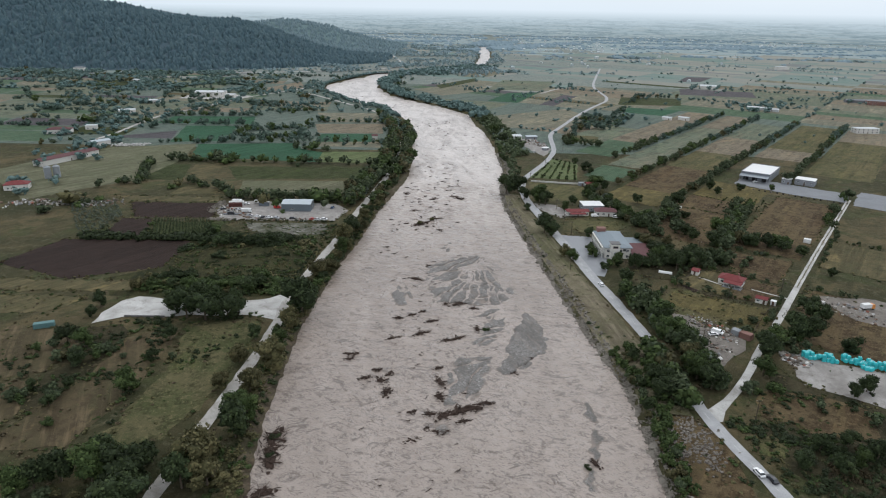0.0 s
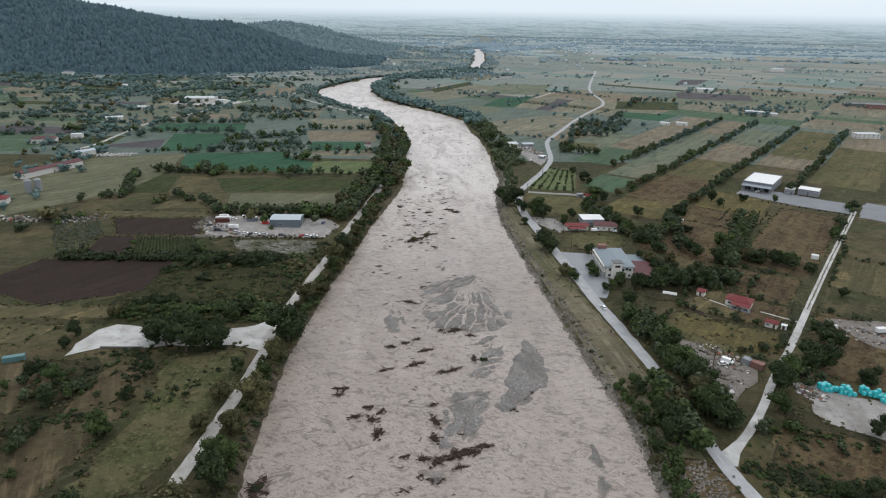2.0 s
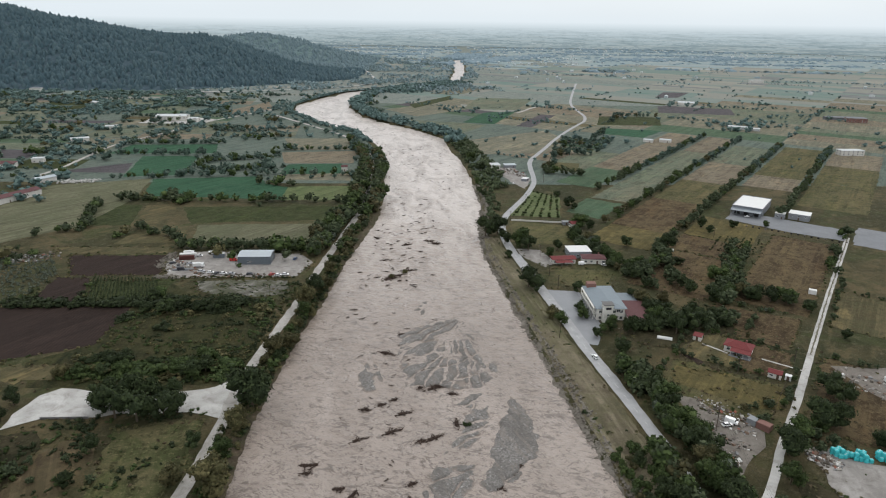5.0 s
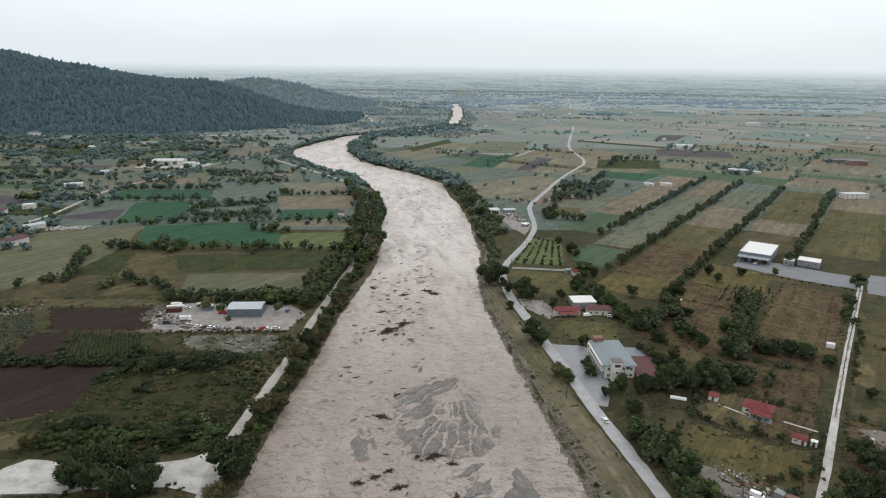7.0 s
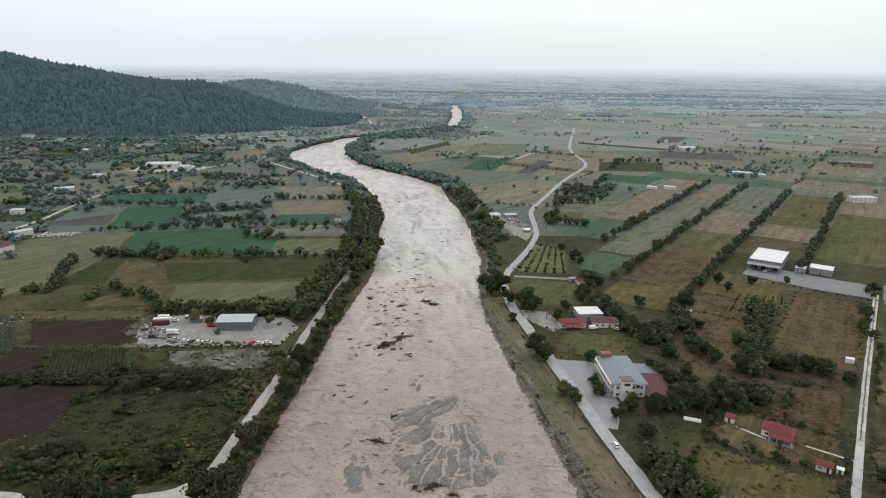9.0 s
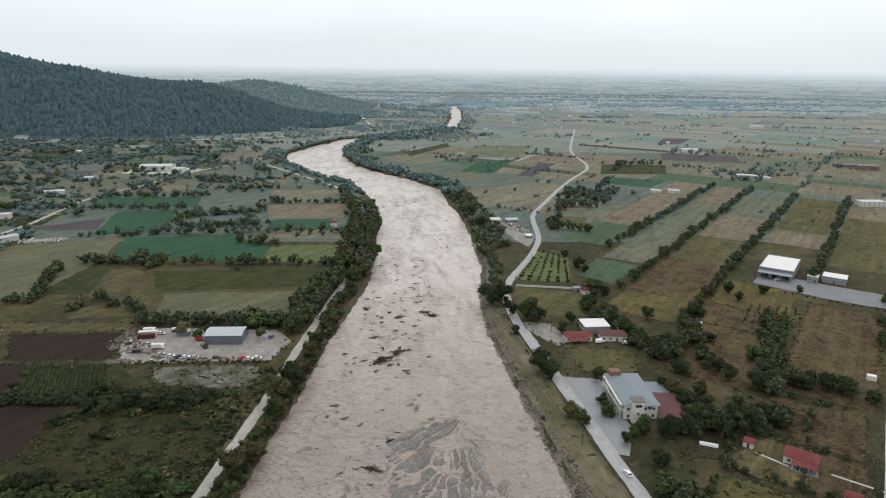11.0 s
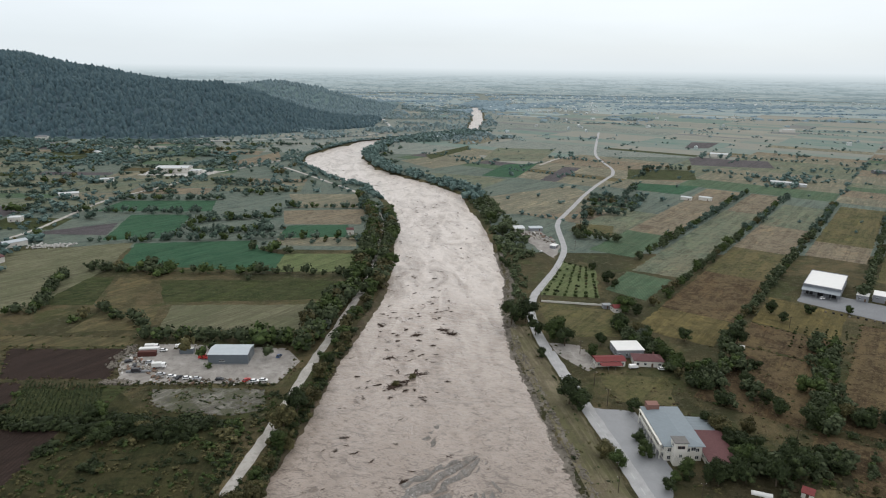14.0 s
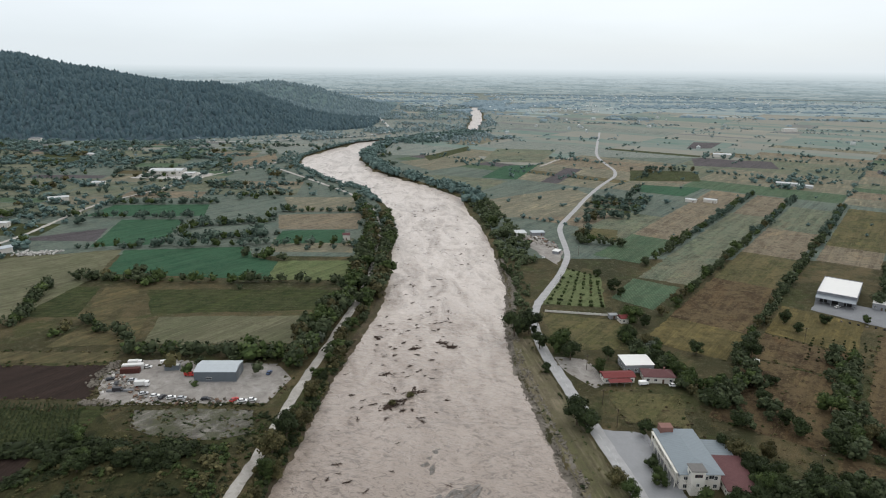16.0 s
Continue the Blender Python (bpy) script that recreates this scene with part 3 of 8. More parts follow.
def make_backdrop():
    """The hazy far plain and faint mountains at the edge of the world, milky air painted into their glow."""
    k = Mat("far_haze", 1.0)
    n = k.nt.nodes
    n.remove(k.bsdf)

    def calc(op, a, b, c=0.0):
        m = n.new("ShaderNodeMath")
        m.operation = op
        for sock, v in zip(m.inputs, (a, b, c)):
            if isinstance(v, (int, float)):
                sock.default_value = v
            else:
                k.link(v, sock)
        return m.outputs[0]

    sep = n.new("ShaderNodeSeparateXYZ")
    k.link(k.where, sep.inputs[0])
    z = sep.outputs["Z"]

    def plane(fx, fz):
        c = n.new("ShaderNodeCombineXYZ")
        k.link(calc("MULTIPLY", sep.outputs["X"], fx), c.inputs[0])
        k.link(calc("MULTIPLY", z, fz), c.inputs[1])
        return c.outputs[0]

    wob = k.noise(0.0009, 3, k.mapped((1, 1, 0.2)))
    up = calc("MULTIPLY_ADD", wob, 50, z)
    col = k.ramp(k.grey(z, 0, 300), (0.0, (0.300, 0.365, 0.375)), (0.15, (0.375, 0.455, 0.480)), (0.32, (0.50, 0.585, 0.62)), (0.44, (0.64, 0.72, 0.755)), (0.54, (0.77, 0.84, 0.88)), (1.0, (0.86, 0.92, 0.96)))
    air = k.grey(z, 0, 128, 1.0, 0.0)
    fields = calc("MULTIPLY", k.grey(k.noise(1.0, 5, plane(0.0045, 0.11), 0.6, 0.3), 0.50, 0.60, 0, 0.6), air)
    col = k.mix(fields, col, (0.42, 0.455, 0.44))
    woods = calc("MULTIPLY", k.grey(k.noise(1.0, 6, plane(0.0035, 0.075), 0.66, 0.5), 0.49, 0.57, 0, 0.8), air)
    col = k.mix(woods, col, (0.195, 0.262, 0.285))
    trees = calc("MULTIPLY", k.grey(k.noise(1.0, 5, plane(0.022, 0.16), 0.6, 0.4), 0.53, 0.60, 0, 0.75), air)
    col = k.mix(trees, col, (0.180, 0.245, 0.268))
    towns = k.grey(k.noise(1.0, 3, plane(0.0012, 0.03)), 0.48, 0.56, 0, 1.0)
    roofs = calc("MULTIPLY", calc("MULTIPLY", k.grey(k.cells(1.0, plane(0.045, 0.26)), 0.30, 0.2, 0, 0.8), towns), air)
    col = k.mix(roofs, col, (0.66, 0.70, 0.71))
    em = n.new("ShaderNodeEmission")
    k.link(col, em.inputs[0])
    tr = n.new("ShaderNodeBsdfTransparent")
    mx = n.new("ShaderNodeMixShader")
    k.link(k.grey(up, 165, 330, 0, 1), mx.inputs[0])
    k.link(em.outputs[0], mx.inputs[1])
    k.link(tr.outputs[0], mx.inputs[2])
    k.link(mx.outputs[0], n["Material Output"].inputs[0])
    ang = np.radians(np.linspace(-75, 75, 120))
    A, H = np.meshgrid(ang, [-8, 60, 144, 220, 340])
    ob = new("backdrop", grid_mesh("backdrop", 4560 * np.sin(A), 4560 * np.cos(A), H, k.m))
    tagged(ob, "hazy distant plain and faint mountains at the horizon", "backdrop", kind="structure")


def make_west_bank():
    """The raw, undercut earth bank between the track and the water."""
    ys = np.arange(-120, 560, 1.6)
    W = np.linspace(0, 1, 8)
    X = between(LEFT_BANK, ys)[:, None] + 1.6 - 6.0 * W
    Y = np.repeat(ys[:, None], 8, 1)
    X = X + 0.9 * fbm(X, Y, 5, 3, 8.8)
    Z = -2.3 + 2.55 * np.clip(W * 1.5, 0, 1) ** 0.8 - 0.35 * (W > 0.9) + 0.25 * fbm(X, Y, 2.5, 3, 4.6)
    earth = field_mat("raw_bank_earth", (0.085, 0.066, 0.046), (0.125, 0.098, 0.070), (0.055, 0.052, 0.030), wild=0.8)
    tagged(new("earth_bank", grid_mesh("earth_bank", X, Y, Z, earth)), "raw brown earth bank with weeds at the river's edge", "bank", kind="structure")


make_ground()
make_water()
make_west_bank()
HILL = make_hills()
make_backdrop()


# ---- roads, yards and fields ----
def strip(u, v):
    """Plan point from the field grid east of the river: u along its lanes, v across them."""
    return (0.6 * u + 0.8 * v, 0.8 * u - 0.6 * v)


TRACK = [(-100, -320), (-90, 0), (-84, 110), (-81, 150), (-77, 189), (-73, 236), (-73, 265), (-73.5, 281), (-71.5, 309), (-67, 345), (-63.5, 370), (-61, 415), (-56, 456), (-51, 505), (-46.5, 540), (-44, 640), (-52, 760), (-80, 880), (-150, 985), (-230, 1100)]
ROAD = [(160, -320), (126, 0), (108, 110), (100.4, 150), (97, 166), (92.6, 188), (91.6, 207), (90.9, 228), (88.5, 250), (84.5, 280), (80, 310), (75.5, 350), (71, 385), (66.5, 425), (61.6, 460), (61.5, 500), (67.5, 530), (77, 553), (94, 593), (108, 635), (113, 660), (117.5, 714), (122, 749), (138, 789), (158, 838), (176, 885), (199, 938), (222, 989), (248, 1040), (261, 1066), (276, 1125), (278, 1187), (287, 1298), (336, 1491), (405, 1757)]
WEST_LANE = [(-367, 663), (-361, 698), (-367, 780), (-367, 845), (-340, 917), (-320, 1024), (-280, 1110), (-249, 1181), (-225, 1290)]
LANE = [(94, 190), (108, 204), (122, 222), (133, 239), (152, 263), (183, 306), (221, 358), (268, 421), (312, 480)]

# paved and gravel ways
tagged(ribbon("road", ROAD, lambda p: np.interp(p[1], [195, 300, 440, 560], [5.0, 5.9, 6.2, 5.0]), 0.26, ASPHALT, 0.15), "two-lane grey asphalt road along the river bank", "road", kind="structure")
tagged(ribbon("gravel_track", TRACK, 4.7, 0.24, DUST, 0.22), "pale gravel track on the river bank", "track", kind="structure")
tagged(ribbon("farm_lane", LANE, 3.1, 0.22, CHALK, 0.07), "straight pale farm lane between fields", "lane", kind="structure")
tagged(ribbon("farm_spur", [(166, 1160), (175, 1174), (207, 1240), (240, 1268)], 5.0, 0.21, DUST, 0.5), "short pale dirt road into the fields", "lane", kind="structure")
tagged(ribbon("field_lane", WEST_LANE, 4.5, 0.21, DUST, 0.4), "pale farm road across the western plain", "lane", kind="structure")
PLAIN = plain("white_road_paint", (0.5, 0.5, 0.49), 0.8)
LINE_XY, LINE_T = along(softened(ROAD), 1.0)
dash_v, dash_f = [], []
for i in range(0, len(LINE_XY) - 4, 9):
    if 100 < LINE_XY[i][1] < 470:
        (x0, y0), (x1, y1), (tx, ty) = LINE_XY[i], LINE_XY[i + 4], LINE_T[i]
        k = len(dash_v)
        dash_v += [(x0 - 0.09 * ty, y0 + 0.09 * tx, 0.31), (x0 + 0.09 * ty, y0 - 0.09 * tx, 0.31), (x1 + 0.09 * ty, y1 - 0.09 * tx, 0.31), (x1 - 0.09 * ty, y1 + 0.09 * tx, 0.31)]
        dash_f.append((k, k + 1, k + 2, k + 3))
tagged(new("road_marking", mesh_of("road_marking", dash_v, dash_f, PLAIN)), "dashed white line in the middle of the road", "road marking", kind="structure")
CROWN = field_mat("trodden_weeds", (0.17, 0.155, 0.12), (0.23, 0.21, 0.17), (0.10, 0.095, 0.06), wild=0.8)
tagged(ribbon("lane_crown", LANE[5:], 0.75, 0.245, CROWN, 0.16, 2.0), "weedy strip between the wheel tracks of a lane", "verge", kind="structure")

FIELD_LIST = [
    ("green", [(-237, 590), (-252, 653), (-156, 668), (-142, 637), (-118, 622), (-112, 580)]),
    ("green", [(-306, 762), (-247, 767), (-229, 672), (-285, 662)]),
    ("green", [(-350, 776), (-346, 832), (-246, 840), (-232, 783)]),
    ("green", [(-139, 724), (-83, 731), (-77, 683), (-138, 677)]),
    ("lightgreen", [(-120, 627), (-54, 630), (-50, 582), (-117, 579)]),
    ("darkrows", [(-191, 556), (-54, 560), (-64, 522), (-170, 512)]),
    ("pasture", [(-163, 507), (-79, 511), (-74, 470), (-155, 466)]),
    ("darkrows", [(-266, 560), (-225, 562), (-212, 506), (-244, 505)]),
    ("straw", [(-222, 562), (-195, 557), (-194, 512), (-209, 506)]),
    ("pasture", [(-346, 622), (-255, 656), (-240, 581), (-247, 505), (-300, 440), (-380, 520)]),
    ("brown", [(-222, 440), (-159, 441), (-153, 406), (-205, 406)]),
    ("straw", [(-240, 457), (-162, 456), (-160, 444), (-232, 443)]),
    ("brown", [(-211, 403), (-191, 401), (-180, 364), (-207, 364)]),
    ("darkrows", [(-186, 397), (-141, 397), (-144, 366), (-178, 364)]),
    ("hay", [(-175, 885), (-88, 890), (-73, 811), (-150, 806)]),
    ("clay", [(-159, 791), (-74, 803), (-71, 733), (-144, 729)]),
    ("brown", [(-225, 360), (-150, 362), (-150, 318), (-190, 300), (-240, 320)]),
    ("straw", [(-255, 300), (-150, 300), (-150, 287), (-255, 284)]),
    ("straw", [(-200, 505), (-170, 505), (-160, 468), (-205, 462)]),
    ("tan", [(-122, 252), (-112, 245), (-113, 223), (-111, 205), (-114, 184), (-118, 166), (-142, 164), (-138, 195), (-132, 214), (-130, 233)]),
    ("turf", [(-112, 253), (-80, 258), (-78, 243), (-80, 218), (-83, 194), (-88, 172), (-106, 164), (-108, 184), (-106, 205), (-107, 232)]),
    ("tan", [(-186, 249), (-160, 246), (-147, 232), (-150, 212), (-172, 204), (-196, 220)]),
    ("tan", [(-176, 200), (-150, 206), (-142, 192), (-146, 170), (-170, 166)]),
    ("rank", [(-159, 246), (-140, 252), (-132, 240), (-133, 216), (-139, 196), (-141.5, 184), (-147, 196), (-149, 211), (-147, 233)]),
    ("straw", [(-250, 281), (-168, 279), (-180, 262), (-250, 255)]),
    ("hay", [(60, 882), (178, 967), (194, 908), (150, 800), (120, 790), (60, 789)]),
    ("olive", [(70, 520), (118, 505), (110, 465), (68, 462)]),
    ("lightgreen", [(70, 534), (112, 529), (124, 592), (103, 614)]),
    ("sage", [strip(650, -330), strip(780, -330), strip(780, -285), strip(650, -285)]),
    ("cabbage", [strip(510, -232), strip(560, -236), strip(560, -202), strip(505, -202)]),
    ("cabbage", [strip(600, -285), strip(690, -285), strip(690, -246), strip(600, -246)]),
    ("clay", [strip(690, -285), strip(980, -290), strip(980, -246), strip(690, -246)]),
    ("sage", [strip(565, -234), strip(850, -236), strip(850, -198), strip(570, -198)]),
    ("clay", [strip(850, -234), strip(980, -236), strip(980, -198), strip(850, -198)]),
    ("yellow", [strip(455, -190), strip(500, -190), strip(500, -146), strip(455, -146)]),
    ("rust", [strip(500, -190), strip(600, -190), strip(600, -146), strip(500, -146)]),
    ("olive", [strip(600, -190), strip(690, -190), strip(690, -146), strip(600, -146)]),
    ("clay", [strip(690, -190), strip(800, -190), strip(800, -146), strip(690, -146)]),
    ("sage", [strip(800, -190), strip(930, -190), strip(930, -146), strip(800, -146)]),
    ("yellow", [strip(510, -138), strip(565, -138), strip(560, -92), strip(505, -92)]),
    ("rust", [strip(468, -138), strip(508, -138), strip(503, -92), strip(468, -92)]),
    ("rust", [strip(390, -138), strip(466, -138), strip(466, -92), strip(390, -92)]),
    ("rust", [strip(400, -82), strip(545, -84), strip(545, -43), strip(400, -43)]),
    ("clay", [strip(700, -136), strip(760, -136), strip(760, -92), strip(700, -92)]),
    ("olive", [strip(760, -136), strip(960, -136), strip(960, -92), strip(760, -92)]),
    ("olive", [strip(650, -82), strip(760, -82), strip(760, -30), strip(650, -30)]),
    ("olive", [strip(760, -82), strip(860, -82), strip(860, -30), strip(760, -30)]),
    ("clay", [strip(860, -82), strip(960, -82), strip(960, -30), strip(860, -30)]),
    ("green", [(66, 1043), (110, 1161), (167, 1179), (113, 1027)]),
    ("sage", [(-22, 1070), (64, 1037), (100, 1015), (50, 920), (38, 930)]),
    ("hay", [(-60, 1192), (71, 1337), (82, 1200), (-5, 1104)]),
    ("tilled", [(144, 1010), (204, 1144), (228, 1133), (165, 998)]),
    ("darkrows", [(-20, 1268), (64, 1428), (64, 1363), (-10, 1212)]),
    ("tilled", [(452, 1276), (420, 1182), (545, 1154), (576, 1242)]),
    ("tilled", [(499, 1427), (560, 1550), (620, 1546), (550, 1433)]),
    ("green", [(253, 946), (278, 995), (352, 974), (304, 912)]),
    ("tilled", [(-350, 692), (-302, 727), (-289, 679), (-352, 681)]),
    ("sage", [(75, 1206), (172, 1200), (230, 1378), (119, 1394)]),
    ("darkrows", [(270, 1026), (300, 1126), (400, 1118), (369, 1026)]),
    ("olive", [(84, 418), (118, 414), (112, 384), (86, 390)]),
    ("olive", [(104, 290), (128, 300), (142, 276), (112, 276)]),
    ("brown", [(122.7, 308), (135.3, 319.2), (137.8, 311.3), (126.3, 296.5)]),
    ("straw", [strip(320, -88), strip(350, -88), strip(350, -66), strip(320, -64)]),
    ("rust", [strip(320, -62), strip(350, -64), strip(350, -44), strip(322, -44)]),
    ("olive", [strip(270, -88), strip(312, -88), strip(318, -43), strip(285, -43)]),
    ("rust", [strip(354, -88), strip(390, -88), strip(394, -46), strip(354, -46)]),
    ("straw", [strip(395, -34), strip(450, -34), strip(450, 20), strip(395, 20)]),
    ("rust", [strip(290, -32), strip(355, -32), strip(355, 25), strip(290, 25)]),
    ("rank", [strip(205, -18), strip(255, -28), strip(250, 40), strip(200, 40)]),
    ("rank", [(106, 184), (118, 190), (150, 160), (150, 132), (116, 132)]),
    ("rank", [(103, 334), (120, 342), (140, 350), (162, 340), (158, 326), (140, 326), (122, 312), (106, 318)]),
    ("rust", [(120, 207), (140, 205), (152, 196), (146, 178), (126, 180), (112, 191)]),
    ("turf", [(103.5, 180), (115, 178), (109, 168), (102, 170)]),
    ("darkrows", [(166, 822), (208, 810), (214, 824), (172, 838)]),
    ("cabbage", [(175, 845), (217, 831), (223, 846), (182, 860)]),
    ("tan", [(184, 866), (226, 852), (233, 868), (190, 882)]),
    ("olive", [(132, 706), (165, 700), (176, 738), (140, 748)]),
    ("darkrows", [(192, 888), (236, 874), (245, 892), (198, 905)]),
    ("hay", [(20, 1470), (106, 1640), (150, 1600), (95, 1470), (64, 1446)]),
    ("clay", [(-328, 1145), (-283, 1285), (-252, 1182), (-300, 1108)]),
    ("rust", [(76, 189), (88, 190), (93, 174), (92, 150), (98, 132), (70, 132), (71, 172)]),
    ("yellow", [(116, 297), (136, 290), (155, 276), (146, 261), (133, 263), (119, 275), (110, 284)]),
]
NAMES = {"green": "young green crop in a field", "lightgreen": "light green mown pasture", "darkrows": "dark green crop planted in rows", "straw": "dry straw-coloured grass field", "rust": "field of rusty brown dry weeds", "brown": "freshly ploughed dark brown soil", "pasture": "grazed pasture of dry grey-green grass", "olive": "olive-green meadow with dry patches", "yellow": "yellow stubble field", "hay": "field of pale cut hay", "sage": "sage-green meadow with dry patches", "clay": "reddish fallow clay field", "cabbage": "blue-green vegetables planted in rows", "tilled": "tilled grey-brown soil", "rank": "fallow plot of dark rank weeds", "tan": "plot of dry tan weeds", "turf": "mown green meadow"}
for i, (kind_of, corners) in enumerate(FIELD_LIST):
    tagged(patch("field", corners, 0.07 + 0.0012 * i, FIELDS[kind_of], 1.1 if np.mean([q[1] for q in corners]) < 330 else 0.5, 4, i + 3), NAMES[kind_of], "field", "fields of the plain", "structure")

YARDS = [
    ("thicket_floor", [(-212, 398), (-145, 398), (-128, 380), (-78, 372), (-72, 310), (-76, 285.5), (-120, 281), (-160, 281), (-172, 302), (-152, 318), (-149, 364), (-178, 366), (-178, 380), (-205, 388)], 0.045, FIELDS["bramble"], "weedy ground of brambles under a thicket"),
    ("gravel_apron", [(93, 187), (93.6, 193.5), (100, 198.8), (104, 202), (106, 200), (100.5, 193.5), (97, 187)], 0.2, CHALK, "flared gravel mouth of a farm lane"),
    ("gravel_yard", [(-157, 426), (-150, 448), (-77, 444), (-66, 428), (-72, 404), (-146, 401)], 0.21, YARD, "grey gravel yard around a workshop shed"),
    ("gravel_pit", [(-128, 397), (-100, 399), (-76, 398), (-70, 380), (-84, 374), (-112, 377), (-124, 384)], 0.18, WASTE, "scraped gravel ground with weeds"),
    ("white_yard", [(-153, 251.5), (-154, 262), (-151, 275), (-145, 280.5), (-132, 278), (-93, 278), (-83, 281), (-77, 287), (-69, 287), (-69, 262), (-74, 258), (-87, 262.5), (-109, 261.5), (-124, 259.4), (-141, 259.2), (-148, 255)], 0.22, CHALK, "yard of pale crushed limestone"),
    ("concrete_yard", [strip(568, -122), strip(598, -122), strip(592, -40), strip(560, -40), strip(560, -75)], 0.22, CONCRETE, "pale concrete yard of an industrial building"),
    ("concrete_yard", [strip(555, -34), strip(605, -34), strip(605, 40), strip(555, 40)], 0.22, CONCRETE, "pale concrete yard beside a lane"),
    ("parking", [(74, 384), (92, 380), (94, 336), (91, 330), (86, 316), (80, 318)], 0.22, OLD_ASPHALT, "grey asphalt forecourt of a white building"),
    ("dirt_yard", [(107.5, 273), (115, 269.5), (119, 259), (125, 254), (131, 247), (127, 238), (119, 232), (108, 219), (103.5, 222), (106, 246)], 0.20, DIRT, "grey dirt yard of a scrap dealer"),
    ("gravel_yard", [(140, 230), (150, 232), (175, 222), (185, 205), (170, 190), (150, 204), (138, 212)], 0.20, YARD, "pale gravel yard with stacked sacks"),
    ("dirt_yard", [(186, 296), (215, 292), (235, 270), (215, 255), (192, 268)], 0.20, DIRT, "dirt yard strewn with debris"),
    ("dirt_yard", [(76, 712), (100, 716), (110, 660), (98, 622), (88, 650)], 0.20, YARD, "grey dirt farmyard beside the road"),
    ("driveway", [(66, 455), (82, 452), (88, 428), (80, 420), (70, 436)], 0.2, YARD, "beige gravel drive of a low house"),
]
for name, corners, z, m, label in YARDS:
    tagged(patch(name, corners, z, m, 0.6, 5, len(corners)), label, "yard" if "yard" in name else name.replace("_", " "), kind="structure")


def make_far_meadow():
    """The grass of the further plain on both sides of the river, haze painted into its paler tones."""
    far_ys = np.concatenate([np.arange(1280, 1800, 15), np.arange(1800, 4640, 60)])
    mid_ys = np.concatenate([np.arange(640, 1276, 12), [1279.0]])
    for ys, east, west, material, label in ((far_ys, 4400, -3600, FAR_MEADOW, "grassland of the further plain, paled and blued as by haze"), (mid_ys, 1500, -1500, MID_MEADOW, "grassland between the fields, greyed and blued as by haze")):
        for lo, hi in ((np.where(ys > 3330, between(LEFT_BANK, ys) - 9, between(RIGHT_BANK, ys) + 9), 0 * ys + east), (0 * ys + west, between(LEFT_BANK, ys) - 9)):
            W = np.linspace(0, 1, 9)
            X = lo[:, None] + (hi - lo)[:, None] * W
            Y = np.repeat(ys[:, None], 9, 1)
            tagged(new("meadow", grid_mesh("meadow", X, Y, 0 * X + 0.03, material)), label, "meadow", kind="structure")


def make_levee():
    """The dry, weedy embankment between river and road, with a low crest."""
    ys = np.arange(190, 478, 2.5)
    W = np.linspace(0, 1, 9)
    lo, hi = between(RIGHT_BANK, ys) + 3.0, between([(q[1], q[0]) for q in ROAD], ys) - 3.8
    X = lo[:, None] + (hi - lo)[:, None] * W
    Y = np.repeat(ys[:, None], 9, 1)
    Z = -0.6 + 1.5 * np.sin(math.pi * np.clip(W * 0.75 + 0.14, 0, 1)) + 0.22 * fbm(X, Y, 6, 3, 2.4)
    tagged(new("levee", grid_mesh("levee", X, Y, Z, LEVEE)), "embankment of dry weeds and stones between river and road", "embankment", kind="structure")
    ys = np.arange(-120, 640, 1.5)
    W = np.linspace(0, 1, 10)
    Y = np.repeat(ys[:, None], 10, 1)
    X = between(RIGHT_BANK, ys)[:, None] - 1.8 + 8.4 * W
    X = X + 0.7 * fbm(X, Y, 4, 3, 6.3)
    Z = -2.4 + 3.0 * np.clip(W * 1.12, 0, 1) ** 0.9 - 0.5 * (W > 0.95) + 0.35 * fbm(X, Y, 2.2, 3, 1.9)
    tagged(new("stone_slope", grid_mesh("stone_slope", X, Y, Z, ROCK, False)), "slope of dark broken stone above the water", "bank", kind="structure")


for path in ([(136.9, 317.6), (144.9, 308)], [(158.1, 302.5), (165, 297), (173, 290)]):
    tagged(ribbon("garden_path", path, 1.1, 0.2, CHALK, 0.05, 2.0), "narrow pale concrete garden path", "path", kind="structure")
LEVEE = field_mat("dry_levee_weeds", (0.128, 0.108, 0.074), (0.176, 0.150, 0.106), (0.098, 0.094, 0.052), wild=0.5, alt=(0.088, 0.090, 0.044), lie=8)
make_levee()
make_far_meadow()


# ---- trees ----
RNG = np.random.default_rng(11)


def ball(sub):
    """A unit icosphere as arrays."""
    bm = bmesh.new()
    bmesh.ops.create_icosphere(bm, subdivisions=sub, radius=1)
    bm.verts.ensure_lookup_table()
    v, f = np.array([q.co[:] for q in bm.verts]), np.array([[w.index for w in t.verts] for t in bm.faces])
    bm.free()
    return v, f


BALLS = {1: ball(1), 2: ball(2)}


